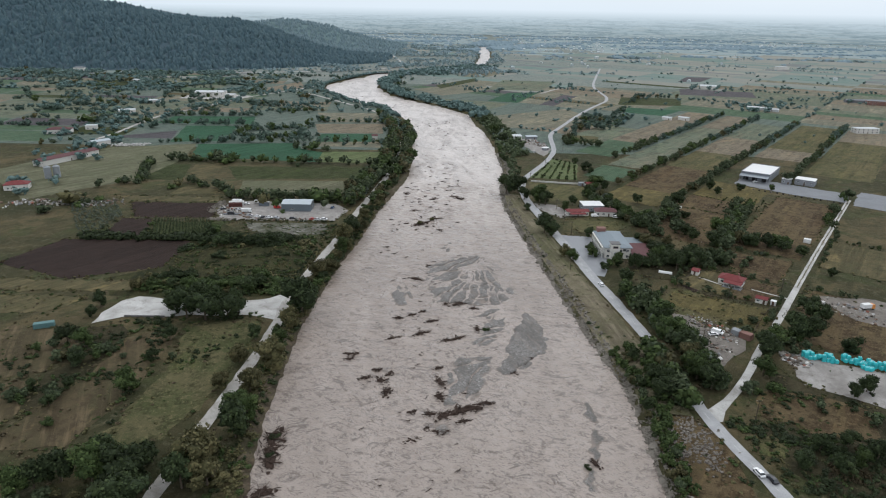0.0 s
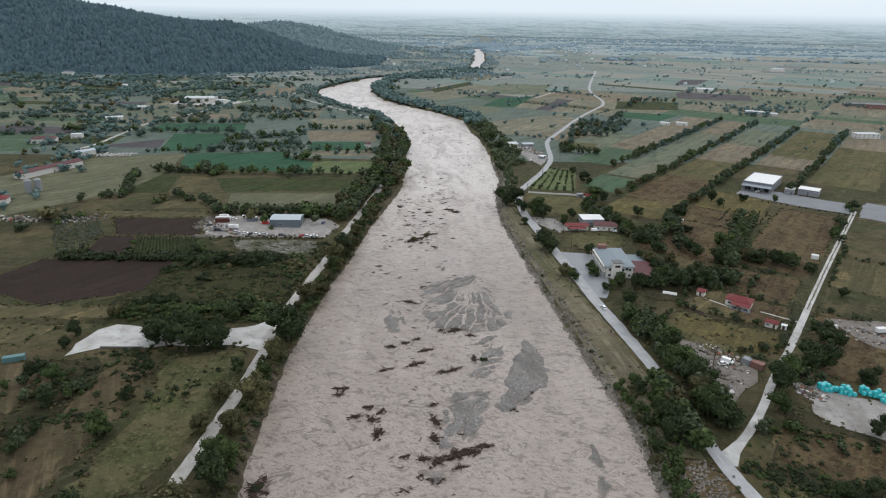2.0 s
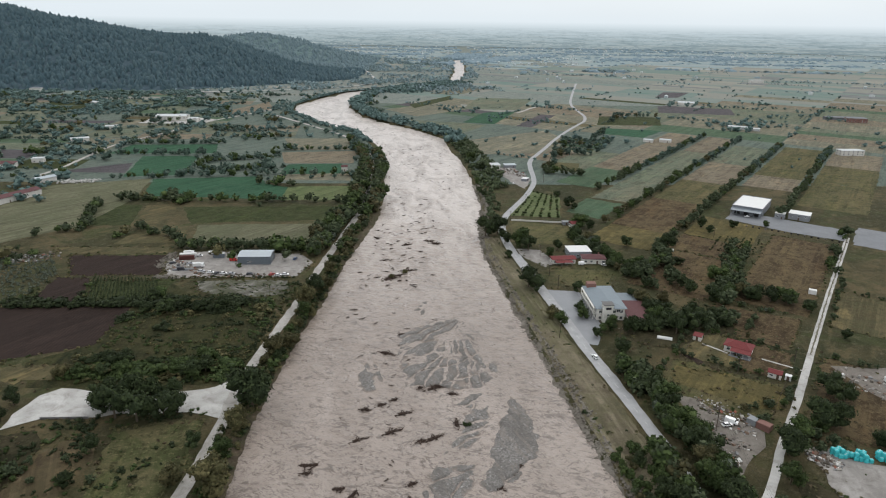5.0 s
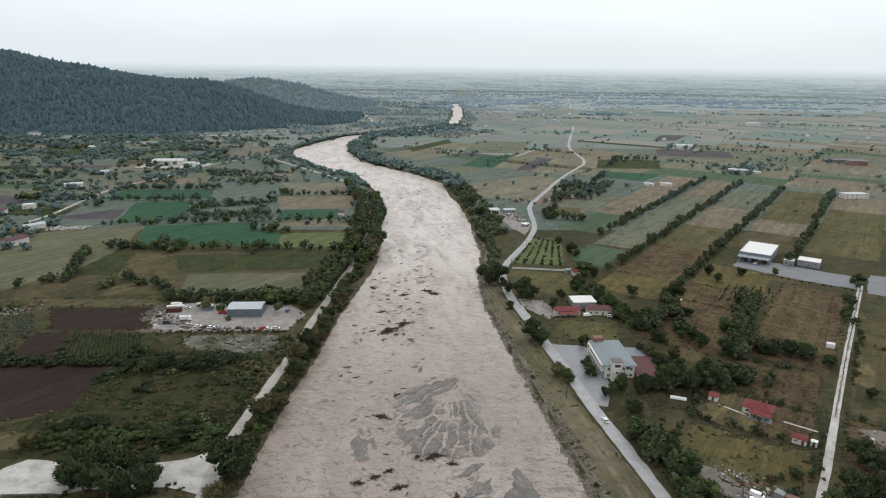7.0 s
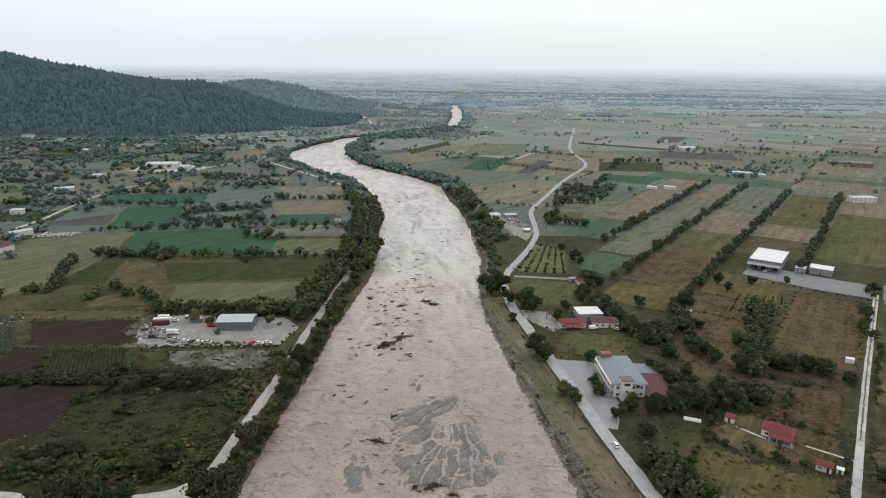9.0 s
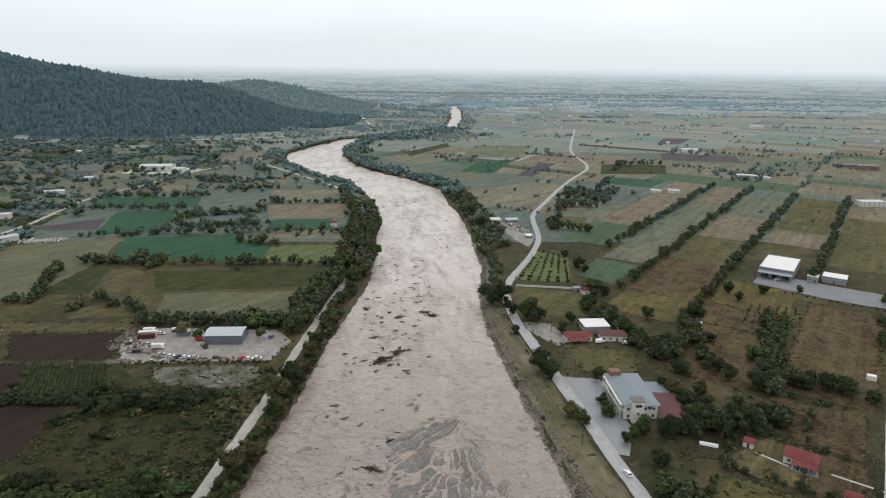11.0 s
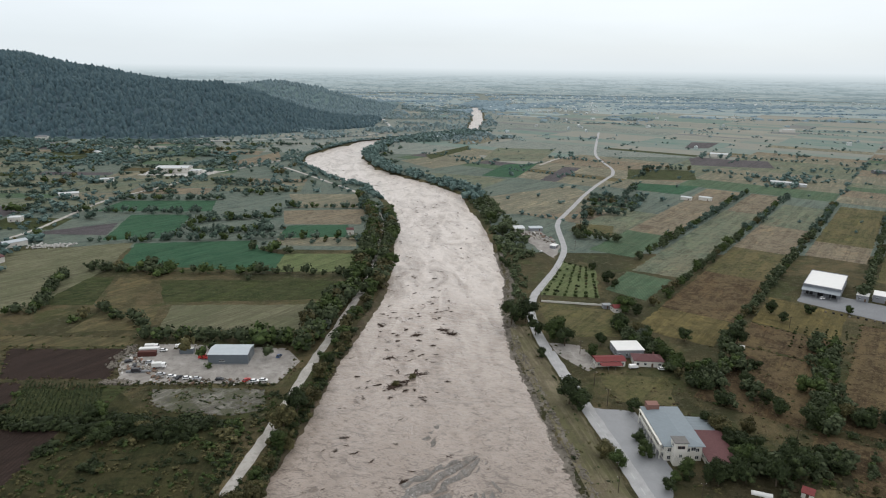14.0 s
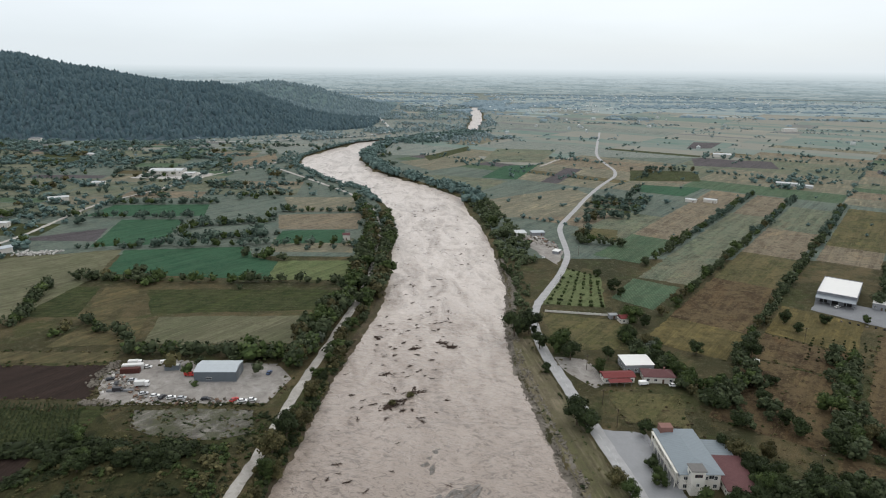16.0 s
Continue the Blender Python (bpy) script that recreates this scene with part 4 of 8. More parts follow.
def crown_shape(n, size, lobes, rng, flat=0.35, sub=1):
    """A crown about 1 high: uneven leafy lobes under a coat of folded leaf clumps that face outwards."""
    verts, faces = [], []
    bv, bf = BALLS[sub]
    for cx, cy, cz, r in lobes:
        rough = 1 + rng.normal(0, 0.24, (len(bv), 1))
        faces += (bf + len(verts)).tolist()
        verts += (bv * rough * r * 0.74 * np.array([1, 1, 0.85]) + np.array([cx, cy, cz])).tolist()
    w = np.array([r ** 2 for *_, r in lobes])
    for k in rng.choice(len(lobes), n, p=w / w.sum()):
        cx, cy, cz, r = lobes[k]
        d = rng.normal(size=3)
        d[2] = abs(d[2]) if rng.random() < 0.7 else d[2]
        d /= np.linalg.norm(d)
        c = np.array([cx, cy, cz]) + d * r * rng.uniform(0.62, 1.28) * np.array([1, 1, 0.85])
        nrm = d + rng.normal(0, flat, 3)
        nrm /= np.linalg.norm(nrm)
        t = np.cross(nrm, rng.normal(size=3))
        t /= np.linalg.norm(t)
        b = np.cross(nrm, t)
        s = size * rng.uniform(0.7, 1.75)
        i = len(verts)
        verts += [(c - t * s - b * s * 0.5).tolist(), (c + t * s * 0.25 - b * s + nrm * s * 0.25).tolist(), (c + t * s + b * s * 0.4).tolist(), (c - t * s * 0.3 + b * s * 0.9 - nrm * s * 0.2).tolist()]
        faces += [(i, i + 1, i + 2), (i, i + 2, i + 3)]
    return np.array(verts), np.array(faces)


def spire_shape(rng):
    """A pointed conifer, 1 high: two drooping tiers of boughs with a ragged rim."""
    n = 6
    verts, faces = [(rng.normal(0, 0.02), rng.normal(0, 0.02), 1.0)], []
    for z, r in ((0.66, 0.17), (0.36, 0.27), (0.0, 0.34)):
        for i in range(n):
            a = (i + rng.uniform(-0.3, 0.3)) * 2 * math.pi / n
            q = r * rng.uniform(0.7, 1.25)
            verts.append((q * math.cos(a), q * math.sin(a), z + rng.uniform(-0.07, 0.07)))
    for i in range(n):
        j = (i + 1) % n
        faces.append((0, 1 + i, 1 + j))
        for k in (1, 1 + n):
            faces += [(k + i, k + n + i, k + n + j), (k + i, k + n + j, k + j)]
    return np.array(verts), np.array(faces)


def mound_shape(rng):
    """A broad low stand of trees with a rolling top, half as high as it is wide, mounded so that few shaded sides show,
    as in haze.
    """
    n = 8
    verts, faces = [(0, 0, rng.uniform(0.5, 0.62))], []
    for z, r in ((0.46, 0.22), (0.30, 0.38), (0.0, 0.47)):
        for i in range(n):
            a = (i + rng.uniform(-0.3, 0.3)) * 2 * math.pi / n
            q = r * rng.uniform(0.8, 1.2)
            verts.append((q * math.cos(a), q * math.sin(a), z + (rng.uniform(-0.1, 0.1) if z else 0)))
    for i in range(n):
        j = (i + 1) % n
        faces.append((0, 1 + i, 1 + j))
        for k in (1, 1 + n):
            faces += [(k + i, k + n + i, k + n + j), (k + i, k + n + j, k + j)]
    return np.array(verts), np.array(faces)


def crown_lobes(shape, rng):
    if shape == "round":
        return [(0, 0, 0.60, 0.30)] + [(0.27 * math.cos(a), 0.27 * math.sin(a), rng.uniform(0.42, 0.72), rng.uniform(0.15, 0.25)) for a in rng.uniform(0, 6.28, 5)] + [(0.2 * math.cos(a), 0.2 * math.sin(a), rng.uniform(0.2, 0.36), rng.uniform(0.14, 0.2)) for a in rng.uniform(0, 6.28, 3)] + [(rng.normal(0, 0.08), rng.normal(0, 0.08), 0.82, 0.17)]
    if shape == "wide":
        return [(0, 0, 0.52, 0.28)] + [(rng.uniform(0.2, 0.42) * math.cos(a), rng.uniform(0.2, 0.42) * math.sin(a), rng.uniform(0.18, 0.72), rng.uniform(0.14, 0.24)) for a in rng.uniform(0, 6.28, 12)]
    if shape == "tall":
        return [(rng.normal(0, 0.05), rng.normal(0, 0.05), z, r) for z, r in ((0.3, 0.16), (0.45, 0.2), (0.6, 0.19), (0.75, 0.15), (0.9, 0.09))] + [(0.14 * math.cos(a), 0.14 * math.sin(a), rng.uniform(0.3, 0.7), 0.12) for a in rng.uniform(0, 6.28, 4)]
    if shape == "pine":
        return [(rng.normal(0, 0.04), rng.normal(0, 0.04), z, r) for z, r in ((0.35, 0.30), (0.55, 0.26), (0.75, 0.18), (0.92, 0.09))]
    if shape == "clump":
        return [(rng.uniform(-0.22, 0.22), rng.uniform(-0.22, 0.22), rng.uniform(0.22, 0.6), rng.uniform(0.26, 0.38)) for _ in range(3)]
    if shape == "brush":
        return [(rng.uniform(-0.4, 0.4), rng.uniform(-0.4, 0.4), rng.uniform(0.2, 0.55), rng.uniform(0.22, 0.36)) for _ in range(4)]
    if shape == "tuft":
        return [(0, 0, 0.4, 0.32)]
    if shape == "cone":
        return [(0, 0, 0.42, 0.30), (rng.normal(0, 0.06), rng.normal(0, 0.06), 0.74, 0.2)]
    return [(rng.uniform(-0.4, 0.4), rng.uniform(-0.4, 0.4), rng.uniform(0.2, 0.55), rng.uniform(0.2, 0.34)) for _ in range(6)]


def trunk_mesh(shape, rng):
    bm = bmesh.new()
    top = 0.8 if shape == "tall" else 0.55
    rod((0, 0, -0.03), (0.01, 0, 0.28), 0.032, 0.024, 6, bm)
    rod((0.01, 0, 0.27), (rng.normal(0, 0.03), rng.normal(0, 0.03), top), 0.024, 0.008, 5, bm)
    for a in rng.uniform(0, 6.28, 4):
        z = rng.uniform(0.22, 0.4)
        rod((0.008, 0, z), (0.27 * math.cos(a), 0.27 * math.sin(a), z + rng.uniform(0.15, 0.3)), 0.014, 0.005, 4, bm)
    me = bpy.data.meshes.new("trunk")
    bm.to_mesh(me)
    bm.free()
    me.materials.append(BARK)
    return me


WORDS = {"dark": "dark green", "mid": "mid-green", "olive": "olive-yellow autumn", "silver": "silvery green"}
SHAPES = {"round": "round-crowned broadleaf tree", "wide": "spreading broadleaf tree", "tall": "slender upright tree", "bush": "dense shrub"}
PROTO = {}
AWAY = pose(0, -600, -60)


def prototype(kind_of, shape, i):
    rng = np.random.default_rng(sum(map(ord, kind_of + shape)) + 17 * i)
    v, f = crown_shape(620 if shape == "bush" else 1500, 0.022 if shape != "bush" else 0.032, crown_lobes(shape, rng), rng, 0.6, 2)
    name = "shrub" if shape == "bush" else "tree"
    ob = base(name, AWAY, f"{SHAPES[shape]} with {WORDS[kind_of]} leaves", name)
    if shape != "bush":
        part("trunk", trunk_mesh(shape, rng), BARK, ob)
    else:
        part("stems", trunk_mesh(shape, rng), BARK, ob)
    part("crown", mesh_of("crown", v, f, LEAF[kind_of], True), None, ob)
    return ob


def plant(x, y, h, kind_of="dark", shape="round", wide=1.0, group=""):
    """A single tree or shrub of that height, rooted in the ground."""
    h *= 1.35
    key = (kind_of, shape, int(RNG.integers(3)))
    m = Matrix.Translation((x, y, -0.05)) @ Matrix.Rotation(RNG.uniform(0, 6.28), 4, "Z") @ Matrix.Diagonal((h * wide, h * wide, h, 1))
    if key not in PROTO:
        PROTO[key] = prototype(*key)
        PROTO[key].matrix_basis = m
        ob = PROTO[key]
    else:
        src = PROTO[key]
        ob = copy_thing(src, m @ Matrix.Diagonal((1 / src.scale[0], 1 / src.scale[1], 1 / src.scale[2], 1)))
    if group:
        tagged(ob, group=group)
    elif "group" in ob:
        del ob["group"]
    return ob


class Thicket:
    """Many small trees in one mesh, for woods and scrub that nobody could count."""

    def __init__(self, quads, size, shape, seeds=5):
        self.templates = []
        for s in range(seeds):
            rng = np.random.default_rng(50 + s)
            self.templates.append({"spire": spire_shape, "mound": mound_shape}[shape](rng) if shape in ("spire", "mound") else crown_shape(quads, size, crown_lobes(shape, rng), rng, 0.5))
        self.verts, self.faces, self.count = [], [], 0

    def add(self, x, y, z, h, wide=1.0):
        v, f = self.templates[int(RNG.integers(len(self.templates)))]
        a = RNG.uniform(0, 6.28)
        c, s = math.cos(a), math.sin(a)
        out = np.empty_like(v)
        out[:, 0] = x + (v[:, 0] * c - v[:, 1] * s) * h * wide
        out[:, 1] = y + (v[:, 0] * s + v[:, 1] * c) * h * wide
        out[:, 2] = z + v[:, 2] * h
        self.verts.append(out)
        self.faces.append(f + self.count)
        self.count += len(v)

    def finish(self, name, kind_of, label):
        me = bpy.data.meshes.new(name)
        me.from_pydata(np.concatenate(self.verts).tolist(), [], np.concatenate(self.faces).tolist())
        me.materials.append(LEAF[kind_of])
        me.shade_smooth()
        return tagged(new(name, me), label, name.replace("_", " "), kind="stuff")


GROVE = {(k, off): Thicket(80 if off else 110, 0.058, "round", 8) for k in ("dark", "mid", "olive", "silver") for off in (False, True)}


def crowd(x, y, h, kind_of, wide=1.0):
    """A tree of a dense belt or hedge."""
    GROVE[kind_of, bool(y > 720)].add(x, y, -0.06 * h, h * 1.3, wide)


def kind_at_random(p_dark=0.55, p_mid=0.25, p_olive=0.15):
    r = RNG.random()
    return "dark" if r < p_dark else "mid" if r < p_dark + p_mid else "olive" if r < p_dark + p_mid + p_olive else "silver"


BANK = [(48, 481, 13), (57, 486, 10), (60, 465, 8), (70, 459, 10), (74, 451, 8), (64, 387, 10), (68, 382, 8), (73, 339, 6), (59, 436, 5), (63, 694, 8), (57, 750, 9), (50, 817, 8), (55, 638, 6), (54, 606, 5), (57, 592, 5)]
GARDEN = [(111, 474, 8), (118, 466, 7), (121, 457, 7), (123, 437, 7), (124, 421, 7), (127, 406, 7), (132, 401, 6), (133, 388, 6), (171, 456, 9), (153, 425, 6), (154, 388, 6), (155, 379, 6), (180, 399, 7), (164, 370, 8), (173, 370, 6), (91, 380, 6), (87, 358, 4), (86, 437, 6), (94, 452, 6), (118, 447, 6), (124, 434, 6), (128, 427, 6), (121, 506, 9), (125, 561, 7), (127, 497, 6), (125, 355, 7)]
YARD_TREES = [(128, 349, 7), (127, 338, 7), (113, 333, 5), (118, 330, 5), (142, 345, 7), (144, 338, 7), (153, 342, 7), (157, 337, 6), (189, 370, 6), (92, 330, 4), (97, 331, 4), (134, 363, 6), (119, 459, 6), (127, 549, 6), (122, 594, 5), (144, 516, 6), (214, 504, 7), (214, 490, 5), (239, 504, 5), (264, 505, 5), (154, 407, 5), (167, 425, 5), (143, 459, 6)]
ROADSIDE = [(97, 285, 7), (98, 275, 7), (99, 261, 8), (100, 250, 8), (99, 236, 8), (99, 226, 8), (98, 215, 9), (104, 222, 7), (101, 208, 8), (84, 207, 8), (80, 200, 7), (80, 212, 6), (77, 228, 4), (74, 209, 4), (73, 194, 4), (95, 309, 6), (97, 333, 6), (86, 347, 5), (70, 346, 6), (102, 268, 7), (103, 243, 7), (104, 232, 7), (83, 220, 5), (78, 238, 3)]
LANESIDE = [(133, 233, 8), (142, 243, 8), (154, 250, 9), (160, 250, 8), (125, 218, 6), (152, 204, 5), (159, 208, 5), (138, 168, 6), (132, 174, 6), (131, 165, 6), (122, 172, 5), (170, 272, 8), (173, 265, 8), (210, 322, 4), (171, 238, 6), (175, 381, 7), (182, 376, 6), (188, 371, 7), (195, 366, 7), (203, 362, 6), (210, 355, 6), (122, 340, 8), (128, 328, 8), (138, 335, 8), (122, 362, 7), (120, 367, 6), (123, 161, 6), (112, 164, 5)]
WEST = [(-122, 269, 8), (-113, 270, 9), (-104, 269, 9), (-96, 271, 8), (-157, 268, 6), (-156, 258, 5), (-114, 259, 11), (-105, 257, 11), (-96, 260, 10), (-92, 263, 8), (-120, 263, 8), (-112, 199, 7), (-113, 238, 6), (-145, 231, 7), (-140, 217, 6), (-154, 235, 6), (-116, 149, 8), (-110, 152, 8), (-101, 152, 9), (-92, 150, 10), (-88, 153, 9), (-88, 160, 7), (-119, 145, 8), (-100, 160, 8), (-113, 221, 4), (-135, 189, 4), (-129, 178, 3), (-147, 199, 4), (-134, 200, 4)]
TRACKSIDE = [(-64, 266, 11), (-65, 250, 7), (-66, 220, 8), (-78, 240, 5), (-79, 221, 5), (-66, 174, 9), (-70, 189, 6), (-65, 183, 7), (-73, 157, 9), (-74, 150, 8), (-67, 151, 7), (-69, 201, 6), (-65, 308, 7), (-58, 316, 6), (-56, 351, 6), (-56, 374, 9), (-53, 384, 8), (-59, 362, 8), (-58, 349, 6), (-53, 408, 6), (-67, 276, 6), (-67, 236, 5), (-85, 142, 8), (-72, 166, 5), (-80, 202, 5)]
for spots, label, tints in ((BANK, "trees of the river bank", (0.6, 0.25, 0.15)), (GARDEN, "garden trees", (0.7, 0.25, 0.03)), (YARD_TREES, "trees round the farmsteads", (0.7, 0.2, 0.05)), (ROADSIDE, "roadside trees", (0.45, 0.45, 0.08)), (LANESIDE, "trees along the lane", (0.75, 0.2, 0.05)), (WEST, "trees of the west meadows", (0.75, 0.25, 0.0)), ([(x, y, 1.2 * h) for x, y, h in TRACKSIDE], "trees beside the track", (0.2, 0.3, 0.5))):
    for x, y, h in spots:
        plant(x, y, h * RNG.uniform(0.9, 1.1), kind_at_random(*tints), "bush" if h < 4 else RNG.choice(["round", "round", "wide"]), RNG.uniform(0.85, 1.1), label)

for x, y, h in ((112, 336, 5), (118, 337, 6), (121, 343, 6), (110, 332, 4.5), (122, 352, 6), (88, 325, 4)):
    plant(x, y, h, "dark", "wide", 1.0, "garden trees")
# two dark firs stand by the white villa
for x, y in ((103, 329), (105, 331), (107, 328)):
    plant(x, y, 6.5, "dark", "tall", 0.9, "garden trees")

# hedgerows on the boundaries of the eastern strips
for v, u0, u1 in ((-240, 590, 985), (-194, 512, 985), (-142, 470, 965), (-87, 600, 980)):
    for u in np.arange(u0, u1, 6.0):
        if RNG.random() < 0.88:
            x, y = strip(u + RNG.normal(0, 1.2), v + RNG.normal(0, 1.3))
            crowd(x, y, RNG.uniform(3.2, 6.0) + 2.5 * RNG.random() ** 2, kind_at_random(0.7, 0.25, 0.05), RNG.uniform(0.9, 1.2))
# the belt between track and river
for y in np.arange(288, 800, 4.2):
    x0, x1 = between([(q[1], q[0]) for q in TRACK], y) + 3.4, between(LEFT_BANK, y) - 1.5
    for x in ([RNG.uniform(x0, x1)] if x1 - x0 > 1 else [x1]):
        if y < 440:
            plant(x, y, RNG.uniform(2.0, 4.0), kind_at_random(0.3, 0.3, 0.4), RNG.choice(["wide", "round"]), 1.1, "thicket between track and river")
        else:
            if RNG.random() < 0.9:
                crowd(x, y, RNG.uniform(3.5, 6.5) if y < 530 else RNG.uniform(6, 11), kind_at_random(0.35, 0.35, 0.3), 1.1)
# the belt on the field side of the track
for y in np.concatenate([np.arange(440, 535, 4.5), np.arange(535, 860, 5.5)]):
    x0 = between([(q[1], q[0]) for q in TRACK], y) - 4.0
    for x in (x0 - abs(RNG.normal(0, 5)), x0 - RNG.uniform(0, 16 if y < 535 else 9)):
        if not (520 < y < 640 and x < x0 - 9) and not (675 < y < 735 and x < x0 - 14):
            crowd(x, y, RNG.uniform(5, 10.5), kind_at_random(0.45, 0.4, 0.13), 1.05)

# the dense belt on the inland side of the road
for y in np.arange(196, 296, 1.6):
    x = between([(q[1], q[0]) for q in ROAD], y) + RNG.uniform(5.5, 15)
    if not (186 < y < 206 and x > 98):
        crowd(x, y, RNG.uniform(4, 8), kind_at_random(0.5, 0.42, 0.06), 1.0)
# the shrubby foot of the levee and the trees that lean over the road
for y in np.arange(150, 236, 0.8):
    lo, hi = between(RIGHT_BANK, y) + 2.5, between([(q[1], q[0]) for q in ROAD], y) - 5.0
    x = RNG.uniform(lo, lo + 0.75 * (hi - lo) if y > 192 else lo + 7)
    crowd(x, y, RNG.uniform(1.4, 3.8), kind_at_random(0.15, 0.75, 0.1), 1.0)
for y in np.arange(194, 234, 1.5):
    crowd(between([(q[1], q[0]) for q in ROAD], y) - RNG.uniform(4.0, 6.0), y, RNG.uniform(5.5, 8.0), kind_at_random(0.4, 0.55, 0.05), 1.0)
# garden hedges on the plot lines
for (u0, v0), (u1, v1) in (((268, -90), (350, -90)), ((318, -88), (322, -44)), ((352, -90), (352, -44)), ((352, -66), (400, -66)), ((392, -92), (398, -46)), ((300, -40), (340, -41)),  ((280, -60), (300, -42)), ((356, -30), (362, 20)), ((452, -33), (456, 24)), ((400, -33), (470, -34))):
    for i in range(int(math.hypot(u1 - u0, v1 - v0) / 3.2)):
        t = RNG.random()
        x, y = strip(u0 + (u1 - u0) * t + RNG.normal(0, 0.6), v0 + (v1 - v0) * t + RNG.normal(0, 0.6))
        crowd(x, y, RNG.uniform(1.0, 3.2), kind_at_random(0.75, 0.2, 0.04), 1.1)
# dark trees on the plot lines east of the villa
for (x0, y0), (x1, y1), n in (((214, 455), (190, 396), 20), ((190, 396), (165, 364), 16), ((126, 336), (164, 342), 16), ((206, 366), (176, 384), 10), ((150, 392), (164, 446), 12), ((134, 392), (150, 424), 10)):
    for _ in range(n):
        t = RNG.random()
        crowd(x0 + (x1 - x0) * t + RNG.normal(0, 1.8), y0 + (y1 - y0) * t + RNG.normal(0, 1.8), RNG.uniform(3.5, 7.5), kind_at_random(0.8, 0.15, 0.05), 1.05)
# gardens and tree lines between the road and the strips
for (x0, y0), (x1, y1), n in (((128, 686), (150, 744), 14), ((168, 842), (216, 827), 12), ((178, 863), (226, 848), 12), ((187, 885), (236, 870), 10), ((210, 806), (250, 894), 16), ((128, 690), (170, 678), 8), ((160, 800), (205, 790), 8), ((232, 900), (262, 960), 8), ((290, 1030), (330, 1130), 12), ((300, 1130), (398, 1122), 12), ((150, 760), (176, 800), 9)):
    for _ in range(n):
        t = RNG.random()
        crowd(x0 + (x1 - x0) * t + RNG.normal(0, 2.5), y0 + (y1 - y0) * t + RNG.normal(0, 2.5), RNG.uniform(3.5, 8.0), kind_at_random(0.8, 0.15, 0.05), 1.1)
# tall garden hedges behind the tavern and on the field lines
for (x0, y0), (x1, y1), n in (((109, 478), (136, 384), 34), (strip(470, -140), strip(400, -141), 22), (strip(492, -92), strip(400, -91), 30), ((104, 456), (126, 448), 10), ((122, 340), (160, 338), 6), (strip(590, -40), strip(480, -42), 12)):
    for _ in range(n):
        t = RNG.random()
        crowd(x0 + (x1 - x0) * t + RNG.normal(0, 2.0), y0 + (y1 - y0) * t + RNG.normal(0, 2.0), RNG.uniform(3.5, 6.5), kind_at_random(0.75, 0.22, 0.03), 1.0)
# dark overgrown ground beside the lane's foot and round the farmsteads
for cx, cy, rx, ry, n in ((118, 208, 10, 8, 8), (150, 190, 16, 8, 8), (134, 340, 20, 9, 9), (120, 470, 10, 6, 12), (152, 246, 12, 10, 22), (-140, 225, 26, 7, 26), (-150, 196, 22, 5, 18), (-96, 145, 18, 4, 14), (-140, 152, 18, 4, 14)):
    for _ in range(n):
        x, y = RNG.normal(cx, rx * 0.55), RNG.normal(cy, ry * 0.55)
        if abs(x - between([(q[1], q[0]) for q in ROAD], y)) > 7 and abs(x - between([(q[1], q[0]) for q in TRACK], y)) > 5 and abs(0.8 * x - 0.6 * y + 38) > 5:
            crowd(x, y, RNG.uniform(1.2, 4.2), kind_at_random(0.7, 0.2, 0.1), 1.15)

# orchard in rows beside the road
for i in range(6):
    for j in range(11):
        s, t = i / 5, j / 10
        x, y = (76 + 34 * s) * (1 - t) + (104 + 17 * s) * t, (535 - 5 * s) * (1 - t) + (610 - 18 * s) * t
        if RNG.random() < 0.9:
            plant(x, y, RNG.uniform(1.2, 2.0), kind_at_random(0.1, 0.8, 0.1), "bush", 1.0, "young fruit trees of the orchard")

for (kind_of, off), grove in GROVE.items():
    if grove.count:
        grove.finish("tree_belt", ("hedge" if off else "belt") if kind_of == "dark" else kind_of, f"belts and hedgerows of {WORDS[kind_of]} trees along {'the further' if off else 'the'} fields")

HARD = [c for _, c, _, m, _ in YARDS if m is not WASTE] + [c for k, c in FIELD_LIST if k in ("brown", "darkrows", "green")]
BLOCKS = [c for _, c in FIELD_LIST]


def open_ground(x, y, margin=3.0):
    """True where no field, water or road lies."""
    if bank_distance(np.array([x]), np.array([y]))[0] < margin:
        return False
    if any(inside(x, y, c) for c in BLOCKS):
        return False
    return all(abs(between([(q[1], q[0]) for q in r], y) - x) > 4.5 for r in (TRACK, ROAD, WEST_LANE))


